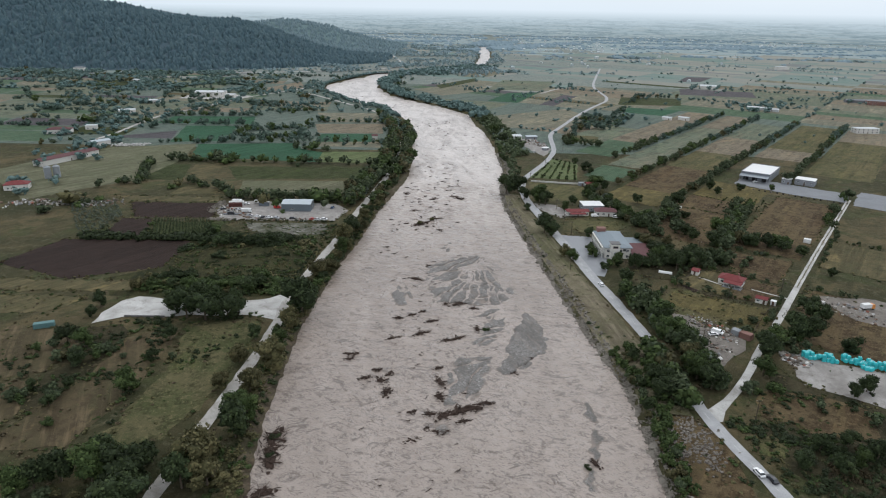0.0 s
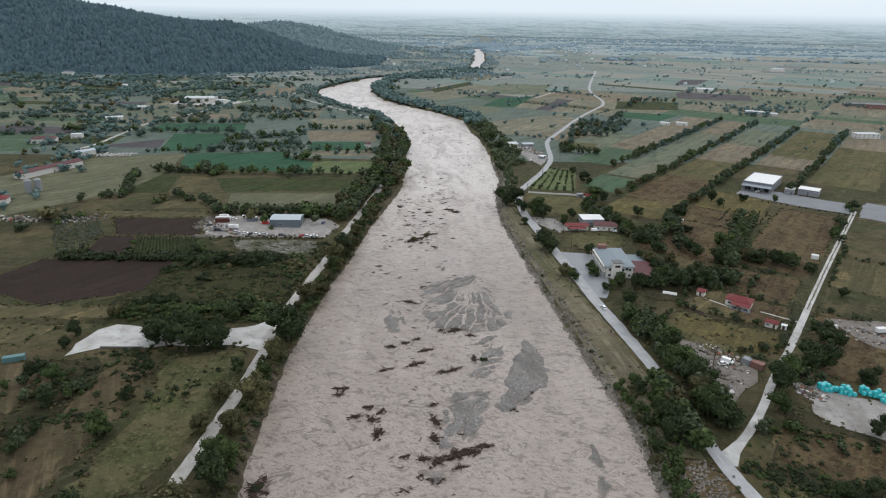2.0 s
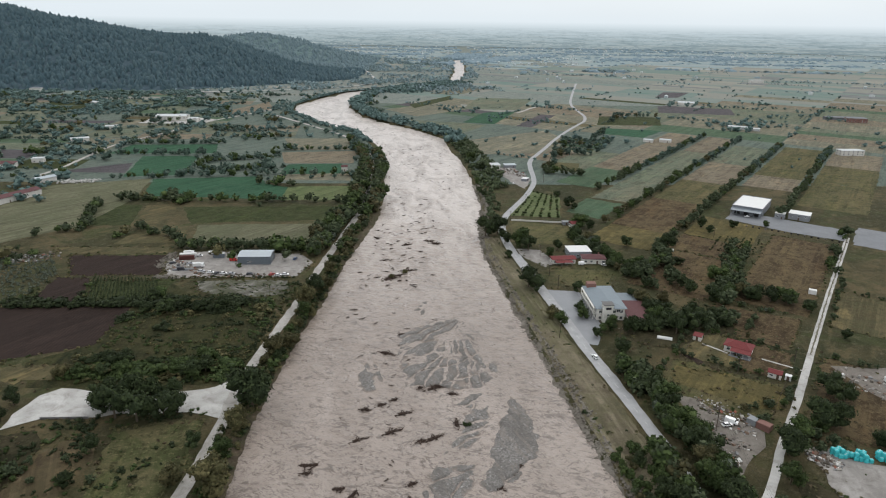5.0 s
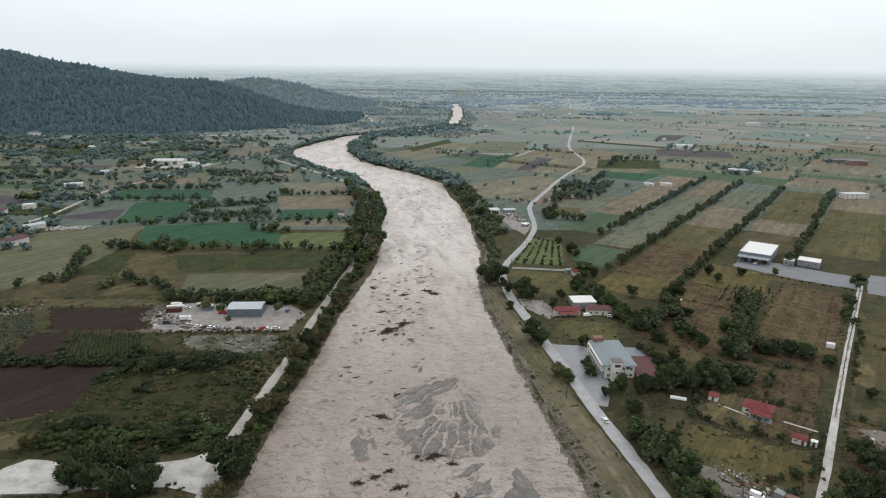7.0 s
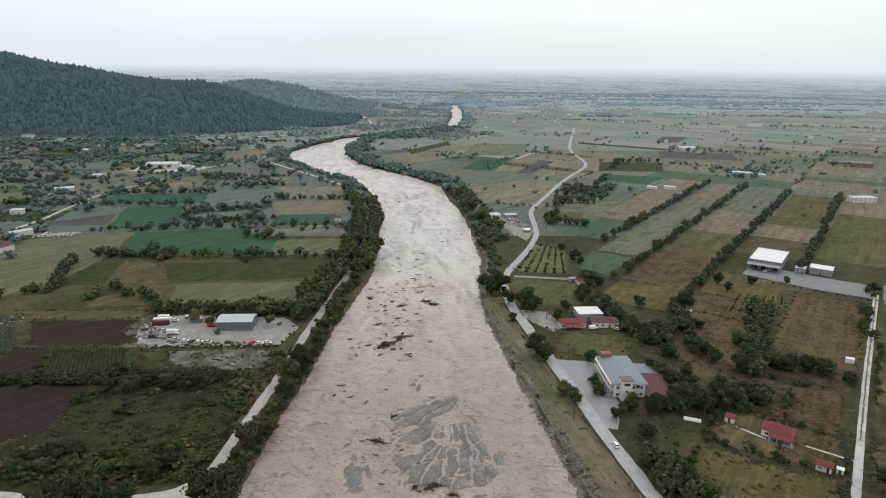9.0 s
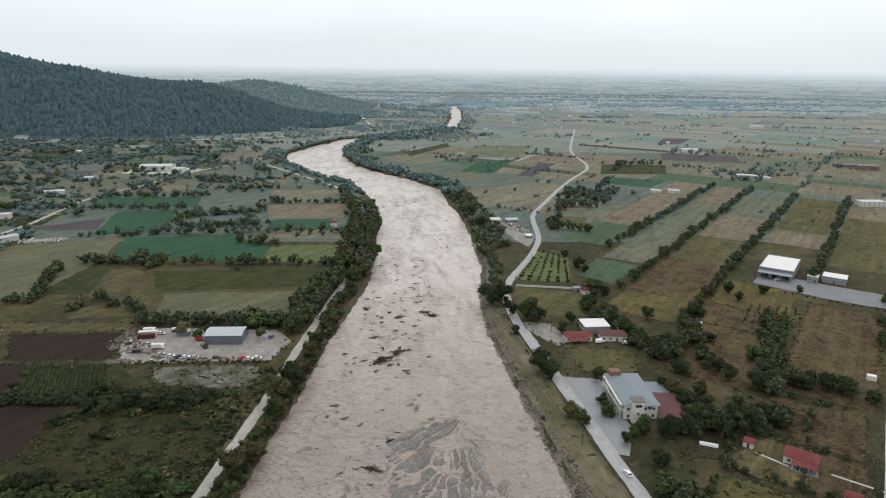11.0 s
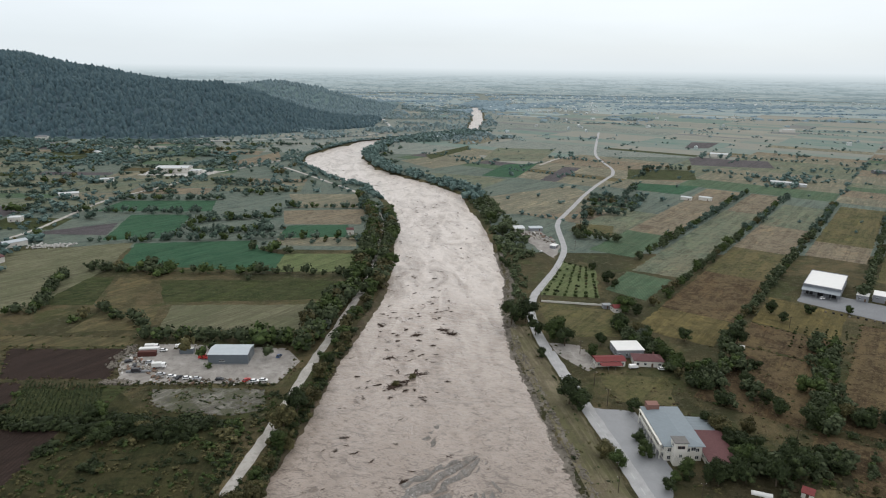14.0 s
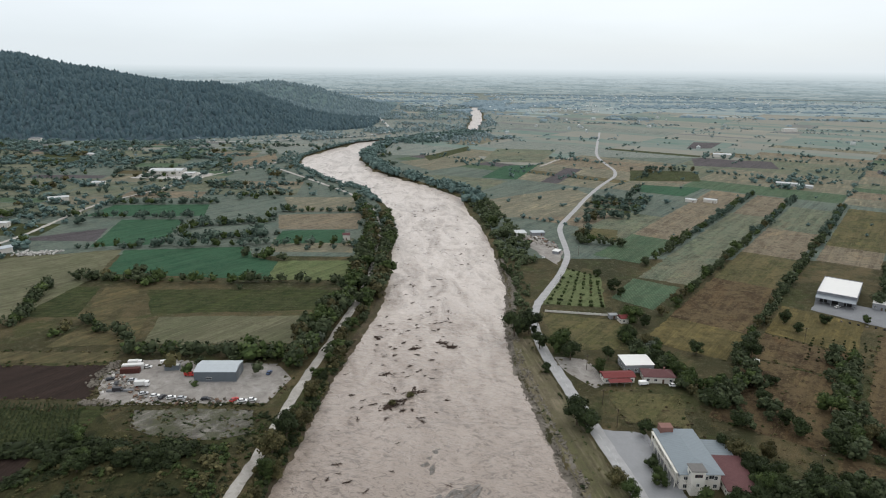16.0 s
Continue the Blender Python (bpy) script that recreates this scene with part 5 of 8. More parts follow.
scrub = {k: Thicket(52, 0.068, "brush", 8) for k in ("dark", "mid", "olive")}
plain_scrub = {(k, off): Thicket(44, 0.075, "clump") for k in ("dark", "mid", "olive") for off in (False, True)}
SCRUB_LAND = [(-214, 398), (-145, 398), (-78, 372), (-72, 310), (-78, 285), (-150, 283), (-150, 315), (-215, 362)]
n = 0
while n < 1250:
    x, y = RNG.uniform(-215, -72), RNG.uniform(283, 400)
    if inside(x, y, SCRUB_LAND) and open_ground(x, y) and not (-145 < x < -69 and y > 373) and noise.noise(Vector((x / 17, y / 9, 2.0))) > -0.2:
        tone = noise.noise(Vector((x / 11, y / 8, 7.0))) + RNG.normal(0, 0.12)
        front, rear = math.exp(-((y - 294) / 7) ** 2), math.exp(-((y - 364) / 8) ** 2) * (x < -92)
        tall = max(front, rear, 0.55 * (noise.noise(Vector((x / 23, y / 12, 5.0))) > 0.28))
        if RNG.random() < 0.45 + tall:
            kind_of = "mid" if front > 0.4 and tone > -0.1 else "dark" if rear > 0.4 or tone > 0.08 else "mid" if tone > -0.12 else "olive"
            scrub[kind_of].add(x, y, -0.3, RNG.uniform(0.8, 2.0) + tall * RNG.uniform(1.5, 4.5), RNG.uniform(1.0, 1.6))
            n += 1
for i in range(34):
    x, y = (RNG.uniform(-150, -86), RNG.uniform(287, 303)) if i % 2 else (RNG.uniform(-175, -92), RNG.uniform(352, 372))
    if inside(x, y, SCRUB_LAND) and open_ground(x, y):
        plant(x, y, RNG.uniform(3.5, 6.0), kind_at_random(0.55, 0.3, 0.15), "wide", 1.15, "trees of the western thicket")
# bushes and weeds on the verges, the levee and the waste ground
for _ in range(900):
    y = RNG.uniform(130, 520)
    side = RNG.random()
    if side < 0.40:
        x = between(RIGHT_BANK, y) + RNG.uniform(4, 16)
    elif side < 0.7:
        x = between(LEFT_BANK, y) - RNG.uniform(2, 12)
    else:
        x, y = (RNG.uniform(95, 190), RNG.uniform(150, 480)) if RNG.random() < 0.5 else (RNG.uniform(100, 150), RNG.uniform(140, 186))
    if open_ground(x, y, 2.0):
        scrub[RNG.choice(["dark", "mid", "olive", "olive"])].add(x, y, -0.2, RNG.uniform(0.6, 1.9), 1.3)
for _ in range(420):
    y = RNG.uniform(138, 330)
    scrub[RNG.choice(["dark", "olive", "mid", "olive"])].add(between(LEFT_BANK, y) - 0.5 - 9.5 * RNG.random() ** 1.3, y, -0.5, RNG.uniform(0.6, 2.8), RNG.uniform(1.0, 1.5))
# the hedge at the water's edge below the track
for _ in range(330):
    y = RNG.uniform(284, 450)
    scrub[RNG.choice(["dark", "dark", "olive", "mid"])].add(between(LEFT_BANK, y) - RNG.uniform(0.3, 5.5), y, -0.6, RNG.uniform(1.2, 3.6), RNG.uniform(1.0, 1.4))
# rank growth along the field side of the track
for _ in range(150):
    y = RNG.uniform(292, 398)
    scrub[RNG.choice(["dark", "dark", "olive", "mid"])].add(between([(q[1], q[0]) for q in TRACK], y) - 3.6 - 8 * RNG.random() ** 1.2, y, -0.3, RNG.uniform(0.7, 2.4), RNG.uniform(1.1, 1.6))
# rank dark growth in bands across the western meadow and beside the lane's foot
for (x0, y0), (x1, y1), n, wide in (((-170, 212), (-120, 250), 70, 4.0), ((-160, 190), (-121, 216), 60, 3.0), ((-122, 258), (-106, 164), 60, 1.8), ((-150, 250), (-84, 262), 60, 2.0), ((-108, 212), (-86, 240), 20, 3.0), ((-200, 160), (-125, 150), 40, 4.0), ((100, 187), (136, 167), 130, 2.2), ((112, 180), (160, 150), 190, 8.0), ((106, 162), (125, 135), 110, 6.0), ((118, 205), (150, 200), 36, 3.0)):
    for _ in range(n):
        t = RNG.random()
        x, y = x0 + (x1 - x0) * t + RNG.normal(0, wide), y0 + (y1 - y0) * t + RNG.normal(0, wide)
        if abs(x - between([(q[1], q[0]) for q in ROAD], y)) > 5 and abs(x - between([(q[1], q[0]) for q in TRACK], y)) > 4:
            scrub[RNG.choice(["dark", "dark", "dark", "mid"])].add(x, y, -0.2, RNG.uniform(0.7, 2.4), RNG.uniform(1.1, 1.6))
for _ in range(230):
    x, y = RNG.uniform(-128, -72), RNG.uniform(375, 398)
    if noise.noise(Vector((x / 9, y / 7, 1.0))) > -0.1:
        scrub[RNG.choice(["dark", "olive", "mid"])].add(x, y, -0.1, RNG.uniform(0.4, 1.1), 1.8)
for _ in range(70):
    scrub[RNG.choice(["dark", "dark", "olive"])].add(RNG.uniform(-150, -72), 402.5 + RNG.normal(0, 0.9), -0.1, RNG.uniform(0.6, 1.9), 1.4)
# vines in rows beside the ploughed plots
vines = Thicket(10, 0.16, "cone")
for i in range(19):
    for j in range(26):
        s, t = i / 18, j / 25
        x, y = -189 + 36 * s + 13 * t + RNG.normal(0, 0.15), 403 - 3 * s - 37 * t + 8 * s * t + RNG.normal(0, 0.3)
        if RNG.random() < 0.93:
            vines.add(x, y, -0.1, RNG.uniform(1.0, 1.7), 1.0)
corn = Thicket(8, 0.2, "cone")
for i in range(7):
    for j in range(12):
        corn.add(118.5 + 0.9 * j + 0.4 * i + RNG.normal(0, 0.15), 159.5 - 0.35 * j + 0.95 * i + RNG.normal(0, 0.15), -0.1, RNG.uniform(1.1, 1.7), 0.8)
corn.finish("maize_plot", "dry", "small plot of dry standing maize")
vines.finish("vineyard_rows", "belt", "rows of low green vines")
# young shrubs set out in rows on the yellow stubble
for i in range(6):
    for j in range(9):
        if RNG.random() < 0.88:
            plant(219 + 5.0 * i - 2.5 * j + RNG.normal(0, 0.3), 482 - 1.6 * i - 3.6 * j + RNG.normal(0, 0.3), RNG.uniform(0.8, 1.3), "dark", "bush", 0.9, "young shrubs set in rows")
# nursery shrubs in rows west of the ploughed plots
nursery = Thicket(40, 0.09, "bush")
for i in range(12):
    for j in range(26):
        s, t = (i + 0.5) / 12, j / 25
        x, y = -262 + 44 * t + 26 * s + RNG.normal(0, 0.4), 432 - 70 * t + 12 * s + RNG.normal(0, 0.4)
        if x < -213 and RNG.random() < 0.9:
            nursery.add(x, y, -0.1, RNG.uniform(1.0, 2.0), 1.1)
nursery.finish("nursery_rows", "silver", "rows of silvery nursery shrubs")
weeds = {k: Thicket(14, 0.22, "tuft") for k in ("dry", "olive", "dark")}
for _ in range(6500):
    x, y = RNG.uniform(-210, 190), RNG.uniform(135, 430)
    if bank_distance(np.array([x]), np.array([y]))[0] > 3.5 and abs(between([(q[1], q[0]) for q in TRACK], y) - x) > 3.2 and abs(between([(q[1], q[0]) for q in ROAD], y) - x) > 4.2 and abs(0.8 * x - 0.6 * y + 38.5) > 3.2 and noise.noise(Vector((x / 16, y / 12, 6.0))) > -0.05 and not any(inside(x, y, c) for c in HARD):
        weeds[RNG.choice(["dry", "dry", "dry", "olive", "olive", "dark"])].add(x, y, -0.1, RNG.uniform(0.3, 0.85), 2.2)
# rank growth along the edges of the nearer fields
for kind_of, c in FIELD_LIST + [("yard", c) for _, c, _, m, _ in YARDS if m in (YARD, WASTE)]:
    if np.mean([p[1] for p in c]) < 480:
        xy, _ = along([*c, c[0]], 1.5)
        for x, y in xy:
            if RNG.random() < 0.5 and y > 140:
                weeds[RNG.choice(["olive", "olive", "dry", "dark"])].add(x + RNG.normal(0, 1.0), y + RNG.normal(0, 1.0), -0.1, RNG.uniform(0.4, 1.2), 2.0)
for kind_of, word in (("dry", "dry straw-coloured"), ("olive", "olive-green"), ("dark", "fresh green")):
    weeds[kind_of].finish("weeds", "mid" if kind_of == "dark" else kind_of, f"tufts of {word} weeds on rough ground")
# hedges, copses and gardens of the western plain
for _ in range(4200):
    x, y = RNG.uniform(-1000, -60), RNG.uniform(405, 1420)
    if x < -0.62 * y - 40 or not open_ground(x, y):
        continue
    if noise.noise(Vector((x / 60, y / 38, 4.0))) + 0.5 * noise.noise(Vector((x / 24, y / 14, 8.0))) > (0.2 if y < 640 else 0.17):
        plain_scrub[str(RNG.choice(["dark", "dark", "dark", "dark", "mid", "olive"])), bool(y > 650)].add(x, y, -0.4, RNG.uniform(3.0, 8.0) + 6 * RNG.random() ** 3, RNG.uniform(0.9, 1.5))
# rows of single trees on the field edges of the west
for a, b, gap in (((-237, 575), (-60, 572), 11), ((-262, 565), (-240, 490), 5), ((-250, 578), (-190, 572), 6), ((-160, 455), (-75, 452), 4), ((-290, 655), (-150, 674), 9), ((-232, 664), (-222, 765), 8), ((-140, 674), (-70, 676), 10), ((-150, 640), (-120, 628), 8), ((-350, 770), (-240, 776), 8), ((-350, 838), (-240, 846), 7), ((-220, 690), (-150, 700), 4), ((-215, 740), (-155, 760), 4), ((-170, 808), (-75, 808), 8), ((-205, 500), (-165, 470), 6)):
    steps = max(2, int(math.dist(a, b) / gap * 1.3))
    for i in range(steps + 1):
        x, y = (a[j] + (b[j] - a[j]) * i / steps + RNG.normal(0, 1.6) for j in (0, 1))
        plain_scrub[str(RNG.choice(["dark", "dark", "mid"])), bool(y > 650)].add(x, y, -0.3, RNG.uniform(5, 11), RNG.uniform(0.9, 1.2))
for kind_of, label in (("dark", "dark green scrub and hedges between the fields"), ("mid", "fresh green scrub and hedges between the fields"), ("olive", "yellowing scrub and hedges between the fields")):
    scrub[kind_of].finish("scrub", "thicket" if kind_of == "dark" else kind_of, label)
    for off in (False, True):
        if plain_scrub[kind_of, off].count:
            plain_scrub[kind_of, off].finish("copse", ("hedge" if off else "belt") if kind_of == "dark" else kind_of, label.replace("scrub", "distant copses" if off else "copses"))

# ---- the far plain: parcels, tree lines and pine woods ----
near_far, past, beyond = Thicket(12, 0.11, "clump"), Thicket(6, 0.14, "cone", 4), Thicket(0, 0, "mound", 9)


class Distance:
    """Sorts far trees by distance into leaf colours with ever more haze in them: hedges of the middle plain, riverside
    woods beyond it and the woods at its end.
    """

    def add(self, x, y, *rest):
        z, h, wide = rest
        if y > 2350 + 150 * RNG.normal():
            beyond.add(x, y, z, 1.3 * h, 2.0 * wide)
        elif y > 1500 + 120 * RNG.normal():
            # flattened and spread so that fewer shaded sides show, as under haze
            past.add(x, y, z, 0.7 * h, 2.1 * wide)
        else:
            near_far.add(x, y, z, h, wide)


far = Distance()
PARCEL_V, PARCEL_F, PARCEL_KIND = [], [], []
TONES = ["hay", "sage", "clay", "darkrows", "tilled", "cabbage", "straw"]


def parcel(c):
    i = len(PARCEL_V)
    PARCEL_V.extend((x, y, 0.06) for x, y in c)
    PARCEL_F.append((i, i + 1, i + 2, i + 3))
    # further parcels take the palettes with more haze in their colour
    far_off = c[0][1] > 1250 + 250 * RNG.random()
    PARCEL_KIND.append(8 if c[0][1] > 2350 + 300 * RNG.random() else 0 if far_off else 1 + int(RNG.choice(7, p=[0.17, 0.50, 0.06, 0.08, 0.04, 0.12, 0.03] if c[0][0] < -60 else [0.28, 0.40, 0.15, 0.03, 0.04, 0.06, 0.04])))


v = -3500.0
while v < 1900:
    dv = RNG.uniform(110, 240)
    for edge in (-330.0, 45.0):
        if v < edge - 1 < v + dv:
            dv = edge - v
    u = 985.0 if -330 < v + dv / 2 < 45 else RNG.uniform(200, 260)
    while u < 5700:
        du = RNG.uniform(26, 80) * (1 if u < 2200 else 1.7)
        c = [strip(u + 0.7, v + 0.7), strip(u + du - 0.7, v + 0.7), strip(u + du - 0.7, v + dv - 0.7), strip(u + 0.7, v + dv - 0.7)]
        mx, my = sum(p[0] for p in c) / 4, sum(p[1] for p in c) / 4
        near_zone = -330 < v + dv / 2 < 45 and u < 985
        if not near_zone and 430 < my and math.hypot(mx, my) < 4480 and min(p[0] - between(RIGHT_BANK, p[1]) for p in c) > 18 and mx < 0.9 * my + 150 and min(abs(p[0] - between([(q[1], q[0]) for q in ROAD], p[1])) for p in c) > 6:
            parcel(c)
            if RNG.random() < (0.24 if my < 1300 else 0.12):
                for w in np.arange(0, du, RNG.uniform(5, 14)):
                    if RNG.random() < 0.8:
                        far.add(*strip(u + w, v + RNG.normal(0, 1.5)), -0.5, RNG.uniform(2.5, 7), 1.15)
            if RNG.random() < (0.22 if my < 1300 else 0.10):
                for w in np.arange(0, dv * RNG.random(), 8):
                    far.add(*strip(u + RNG.normal(0, 1.5), v + w), -0.5, RNG.uniform(3, 8), 1.15)
        u += du
    v += dv
west_hedges = Thicket(34, 0.08, "clump")
x = -1500.0
while x < -60:
    dx = RNG.uniform(50, 110)
    y = 650.0
    while y < 1440:
        dy = RNG.uniform(28, 70)
        c = [(x + 2 - 0.1 * (y - 650), y + 2), (x + dx - 2 - 0.1 * (y - 650), y + 2), (x + dx - 2 - 0.1 * (y + dy - 650), y + dy - 2), (x + 2 - 0.1 * (y + dy - 650), y + dy - 2)]
        if max(p[0] - between(LEFT_BANK, p[1]) for p in c) < -20 and not any(inside(p[0], p[1], b) for p in c + [((c[0][0] + c[2][0]) / 2, (c[0][1] + c[2][1]) / 2)] for b in BLOCKS) and RNG.random() < 0.95 and all(abs(between([(q[1], q[0]) for q in TRACK], p[1]) - p[0]) > 6 for p in c):
            parcel(c)
            for (x0, y0), (x1, y1), chance in ((c[0], c[1], 0.5), (c[0], c[3], 0.35)):
                if RNG.random() < chance:
                    tall = RNG.uniform(3, 7)
                    for t in np.arange(0.05, RNG.uniform(0.5, 1.0), RNG.uniform(4, 7) / max(8, math.hypot(x1 - x0, y1 - y0))):
                        if RNG.random() < 0.85:
                            west_hedges.add(x0 + (x1 - x0) * t + RNG.normal(0, 1), y0 + (y1 - y0) * t - 2 + RNG.normal(0, 1), -0.4, tall * RNG.uniform(0.7, 1.4), RNG.uniform(0.9, 1.4))
        y += dy
    x += dx
west_hedges.finish("west_hedges", "hedge", "grey-green hedges between the western fields")
# narrow plots on the left bank above the bend
y = 1560.0
while y < 4300:
    dy = RNG.uniform(40, 110)
    x = float(between(LEFT_BANK, y)) - 25
    while x > -900 - 0.3 * max(0, y - 2600):
        dx = RNG.uniform(40, 110)
        c = [(x - dx + 2, y + 2), (x - 2, y + 2), (x - 2, y + dy - 2), (x - dx + 2, y + dy - 2)]
        if max(float(hill_height(np.array([q[0]]), np.array([q[1]]))[0]) for q in c) < 1.5 and RNG.random() < (0.35 if y < 2900 else 0.8):
            parcel(c)
        x -= dx
    y += dy


def parcel_mat(name="patchwork_fields"):
    k = Mat(name, 0.95, spec=0.1)
    # haze put into the field tones, greyer and bluer than the near ones
    a = k.ramp(k.island, (0.0, (0.140, 0.178, 0.160)), (0.16, (0.200, 0.196, 0.168)), (0.3, (0.114, 0.168, 0.146)), (0.45, (0.180, 0.184, 0.158)), (0.6, (0.132, 0.172, 0.150)), (0.72, (0.232, 0.220, 0.184)), (0.84, (0.104, 0.162, 0.140)), (0.92, (0.118, 0.122, 0.124)))
    k.nt.nodes[-1].color_ramp.interpolation = "CONSTANT"
    a = k.mix(k.grey(k.noise(0.03, 5, warp=0.5), 0.35, 0.65, 0, 0.45), a, (0.200, 0.210, 0.184))
    a = k.mix(k.grey(k.noise(0.06, 8, rough=0.75), 0.5, 0.62, 0, 0.5), a, (0.150, 0.180, 0.168))
    return k.done(a)


def hazed_parcel_mat():
    """Stubble, meadows and crops at the end of the plain, haze painted in as pale bluish tones."""
    k = Mat("hazed_fields", 0.95, spec=0.1)
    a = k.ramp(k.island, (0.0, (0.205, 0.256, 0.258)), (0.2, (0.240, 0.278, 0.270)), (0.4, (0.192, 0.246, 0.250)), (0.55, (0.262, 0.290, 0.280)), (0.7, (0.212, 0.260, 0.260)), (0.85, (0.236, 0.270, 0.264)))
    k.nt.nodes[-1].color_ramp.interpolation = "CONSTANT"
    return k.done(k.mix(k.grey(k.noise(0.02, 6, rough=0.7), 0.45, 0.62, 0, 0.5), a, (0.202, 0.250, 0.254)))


far_mesh = mesh_of("far_fields", PARCEL_V, PARCEL_F, [parcel_mat()] + [FIELDS[t] for t in TONES] + [hazed_parcel_mat()])
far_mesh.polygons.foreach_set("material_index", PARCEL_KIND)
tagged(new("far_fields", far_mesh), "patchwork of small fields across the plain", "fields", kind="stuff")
# loose trees, copses and the riverside woods further up
for _ in range(15500):
    y = RNG.uniform(880, 3080) if RNG.random() < 0.72 else RNG.uniform(3000, 4450)
    x = RNG.uniform(-0.75 * y, 0.8 * y)
    d = float(bank_distance(np.array([x]), np.array([y]))[0])
    if math.hypot(x, y) > 4450:
        continue
    if d < 3 or (x < -100 and y > 1400 and float(hill_height(np.array([x]), np.array([y]))[0]) > 1):
        continue
    p = noise.noise(Vector((x / 150, y / 90, 9.0)))
    if (d < 45 and RNG.random() < 0.9) or p > (0.42 if x > 100 else 0.34) or RNG.random() < 0.012 or (x < -100 and p > 0.12) or (x < 60 and y > 1450 and p > -0.25) or (y > 2000 and p > 0.3) or (y > 2500 and noise.noise(Vector((x / 300, y / 130, 4.0))) > 0.22):
        if y < 2300 or RNG.random() < 0.3:
            far.add(x, y, -0.5, RNG.uniform(3.5, 9), RNG.uniform(0.9, 1.4))
for y in np.arange(860, 1560, 2.2):
    if noise.noise(Vector((y / 23, 5.0, 2.0))) > -0.22:
        far.add(between(RIGHT_BANK, y) + RNG.uniform(4, 26), y, -0.5, RNG.uniform(7, 15), 1.15)
    far.add(between(LEFT_BANK, y) - RNG.uniform(4, 12), y, -0.5, RNG.uniform(3, 8), 1.2)
bank_trees = Thicket(60, 0.066, "wide")
for y in np.arange(500, 900, 1.9):
    bank_trees.add(between(RIGHT_BANK, y) + RNG.uniform(6, 16 if y < 620 else 32), y, -0.5, RNG.uniform(3, 9) if y > 620 else RNG.uniform(1.5, 5.5), 1.15)
bank_trees.finish("bank_trees", "belt", "dark green trees and bushes along the east bank")
# green thickets at the foot of the hill, and trees along the western lane
for _ in range(2300):
    x, y = RNG.uniform(-1150, -330), RNG.uniform(1090, 1450)
    if x > -0.72 * y and noise.noise(Vector((x / 95, y / 60, 8.0))) > (-0.12 if x < -430 else 0.12):
        near_far.add(x, y, -0.5, RNG.uniform(4, 9), RNG.uniform(1.2, 1.7))
for y in np.arange(640, 1250, 5):
    if RNG.random() < 0.7:
        near_far.add(between([(q[1], q[0]) for q in WEST_LANE], y) + RNG.choice([-1, 1]) * RNG.uniform(5, 16), y, -0.4, RNG.uniform(4, 10), 1.2)
for x0, y0 in ((-418, 852), (-424, 952), (-400, 728), (-346, 640), (-340, 600), (-420, 700), (-338, 560), (-322, 470), (-395, 780), (-388, 820), (471, 985), (455, 1005), (500, 1000), (520, 1030), (545, 1060), (470, 1040), (700, 1100), (510, 1290), (240, 850), (255, 880)):
    for _ in range(9):
        near_far.add(x0 + RNG.normal(0, 15), y0 + RNG.choice([-1, 1]) * RNG.uniform(9, 18), -0.4, RNG.uniform(4, 10), 1.2)
# odd trees on the field edges of the eastern plain, thicker in some gardens
for _ in range(900):
    x, y = RNG.uniform(70, 1000), RNG.uniform(700, 1650)
    u, v = 0.8 * x - 0.6 * y, 0.6 * x + 0.8 * y
    edge = min(abs(u % 46 - 23), abs(v % 92 - 46))
    if x < 0.75 * y and (edge < 1.6 or noise.noise(Vector((x / 70, y / 50, 12.0))) > 0.42) and abs(between([(q[1], q[0]) for q in ROAD], y) - x) > 9 and bank_distance(np.array([x]), np.array([y]))[0] > 8 and all(math.hypot(x - a, y - b) > 26 for a, b in ((79, 706), (96, 716), (519, 800), (484, 994), (706, 1098), (515, 1300), (311, 879))):
        near_far.add(x, y, -0.4, RNG.uniform(2.5, 7.5), RNG.uniform(1.0, 1.5))
# hazy woods between the further hill and the upper river
for _ in range(5200):
    x, y = RNG.uniform(-520, 170), RNG.uniform(1500, 2900)
    if bank_distance(np.array([x]), np.array([y]))[0] > 5 and noise.noise(Vector((x / 120, y / 150, 3.0))) > 0.02 and hill_height(np.array([x]), np.array([y]))[0] < 2:
        past.add(x, y, -0.5, RNG.uniform(5, 11), 1.5)
# woods that close the view up the river
for _ in range(330):
    y = RNG.uniform(2860, 3320)
    beyond.add(between(LEFT_BANK, y) + RNG.uniform(-60, 110), y, -3.0, RNG.uniform(16, 26), 1.6)
# the grove on the point inside the bend
for _ in range(420):
    y = RNG.uniform(1480, 1720)
    x = between(RIGHT_BANK, y) + abs(RNG.normal(0, 38)) + 6
    near_far.add(x, y, -0.5, RNG.uniform(8, 14), 1.2)
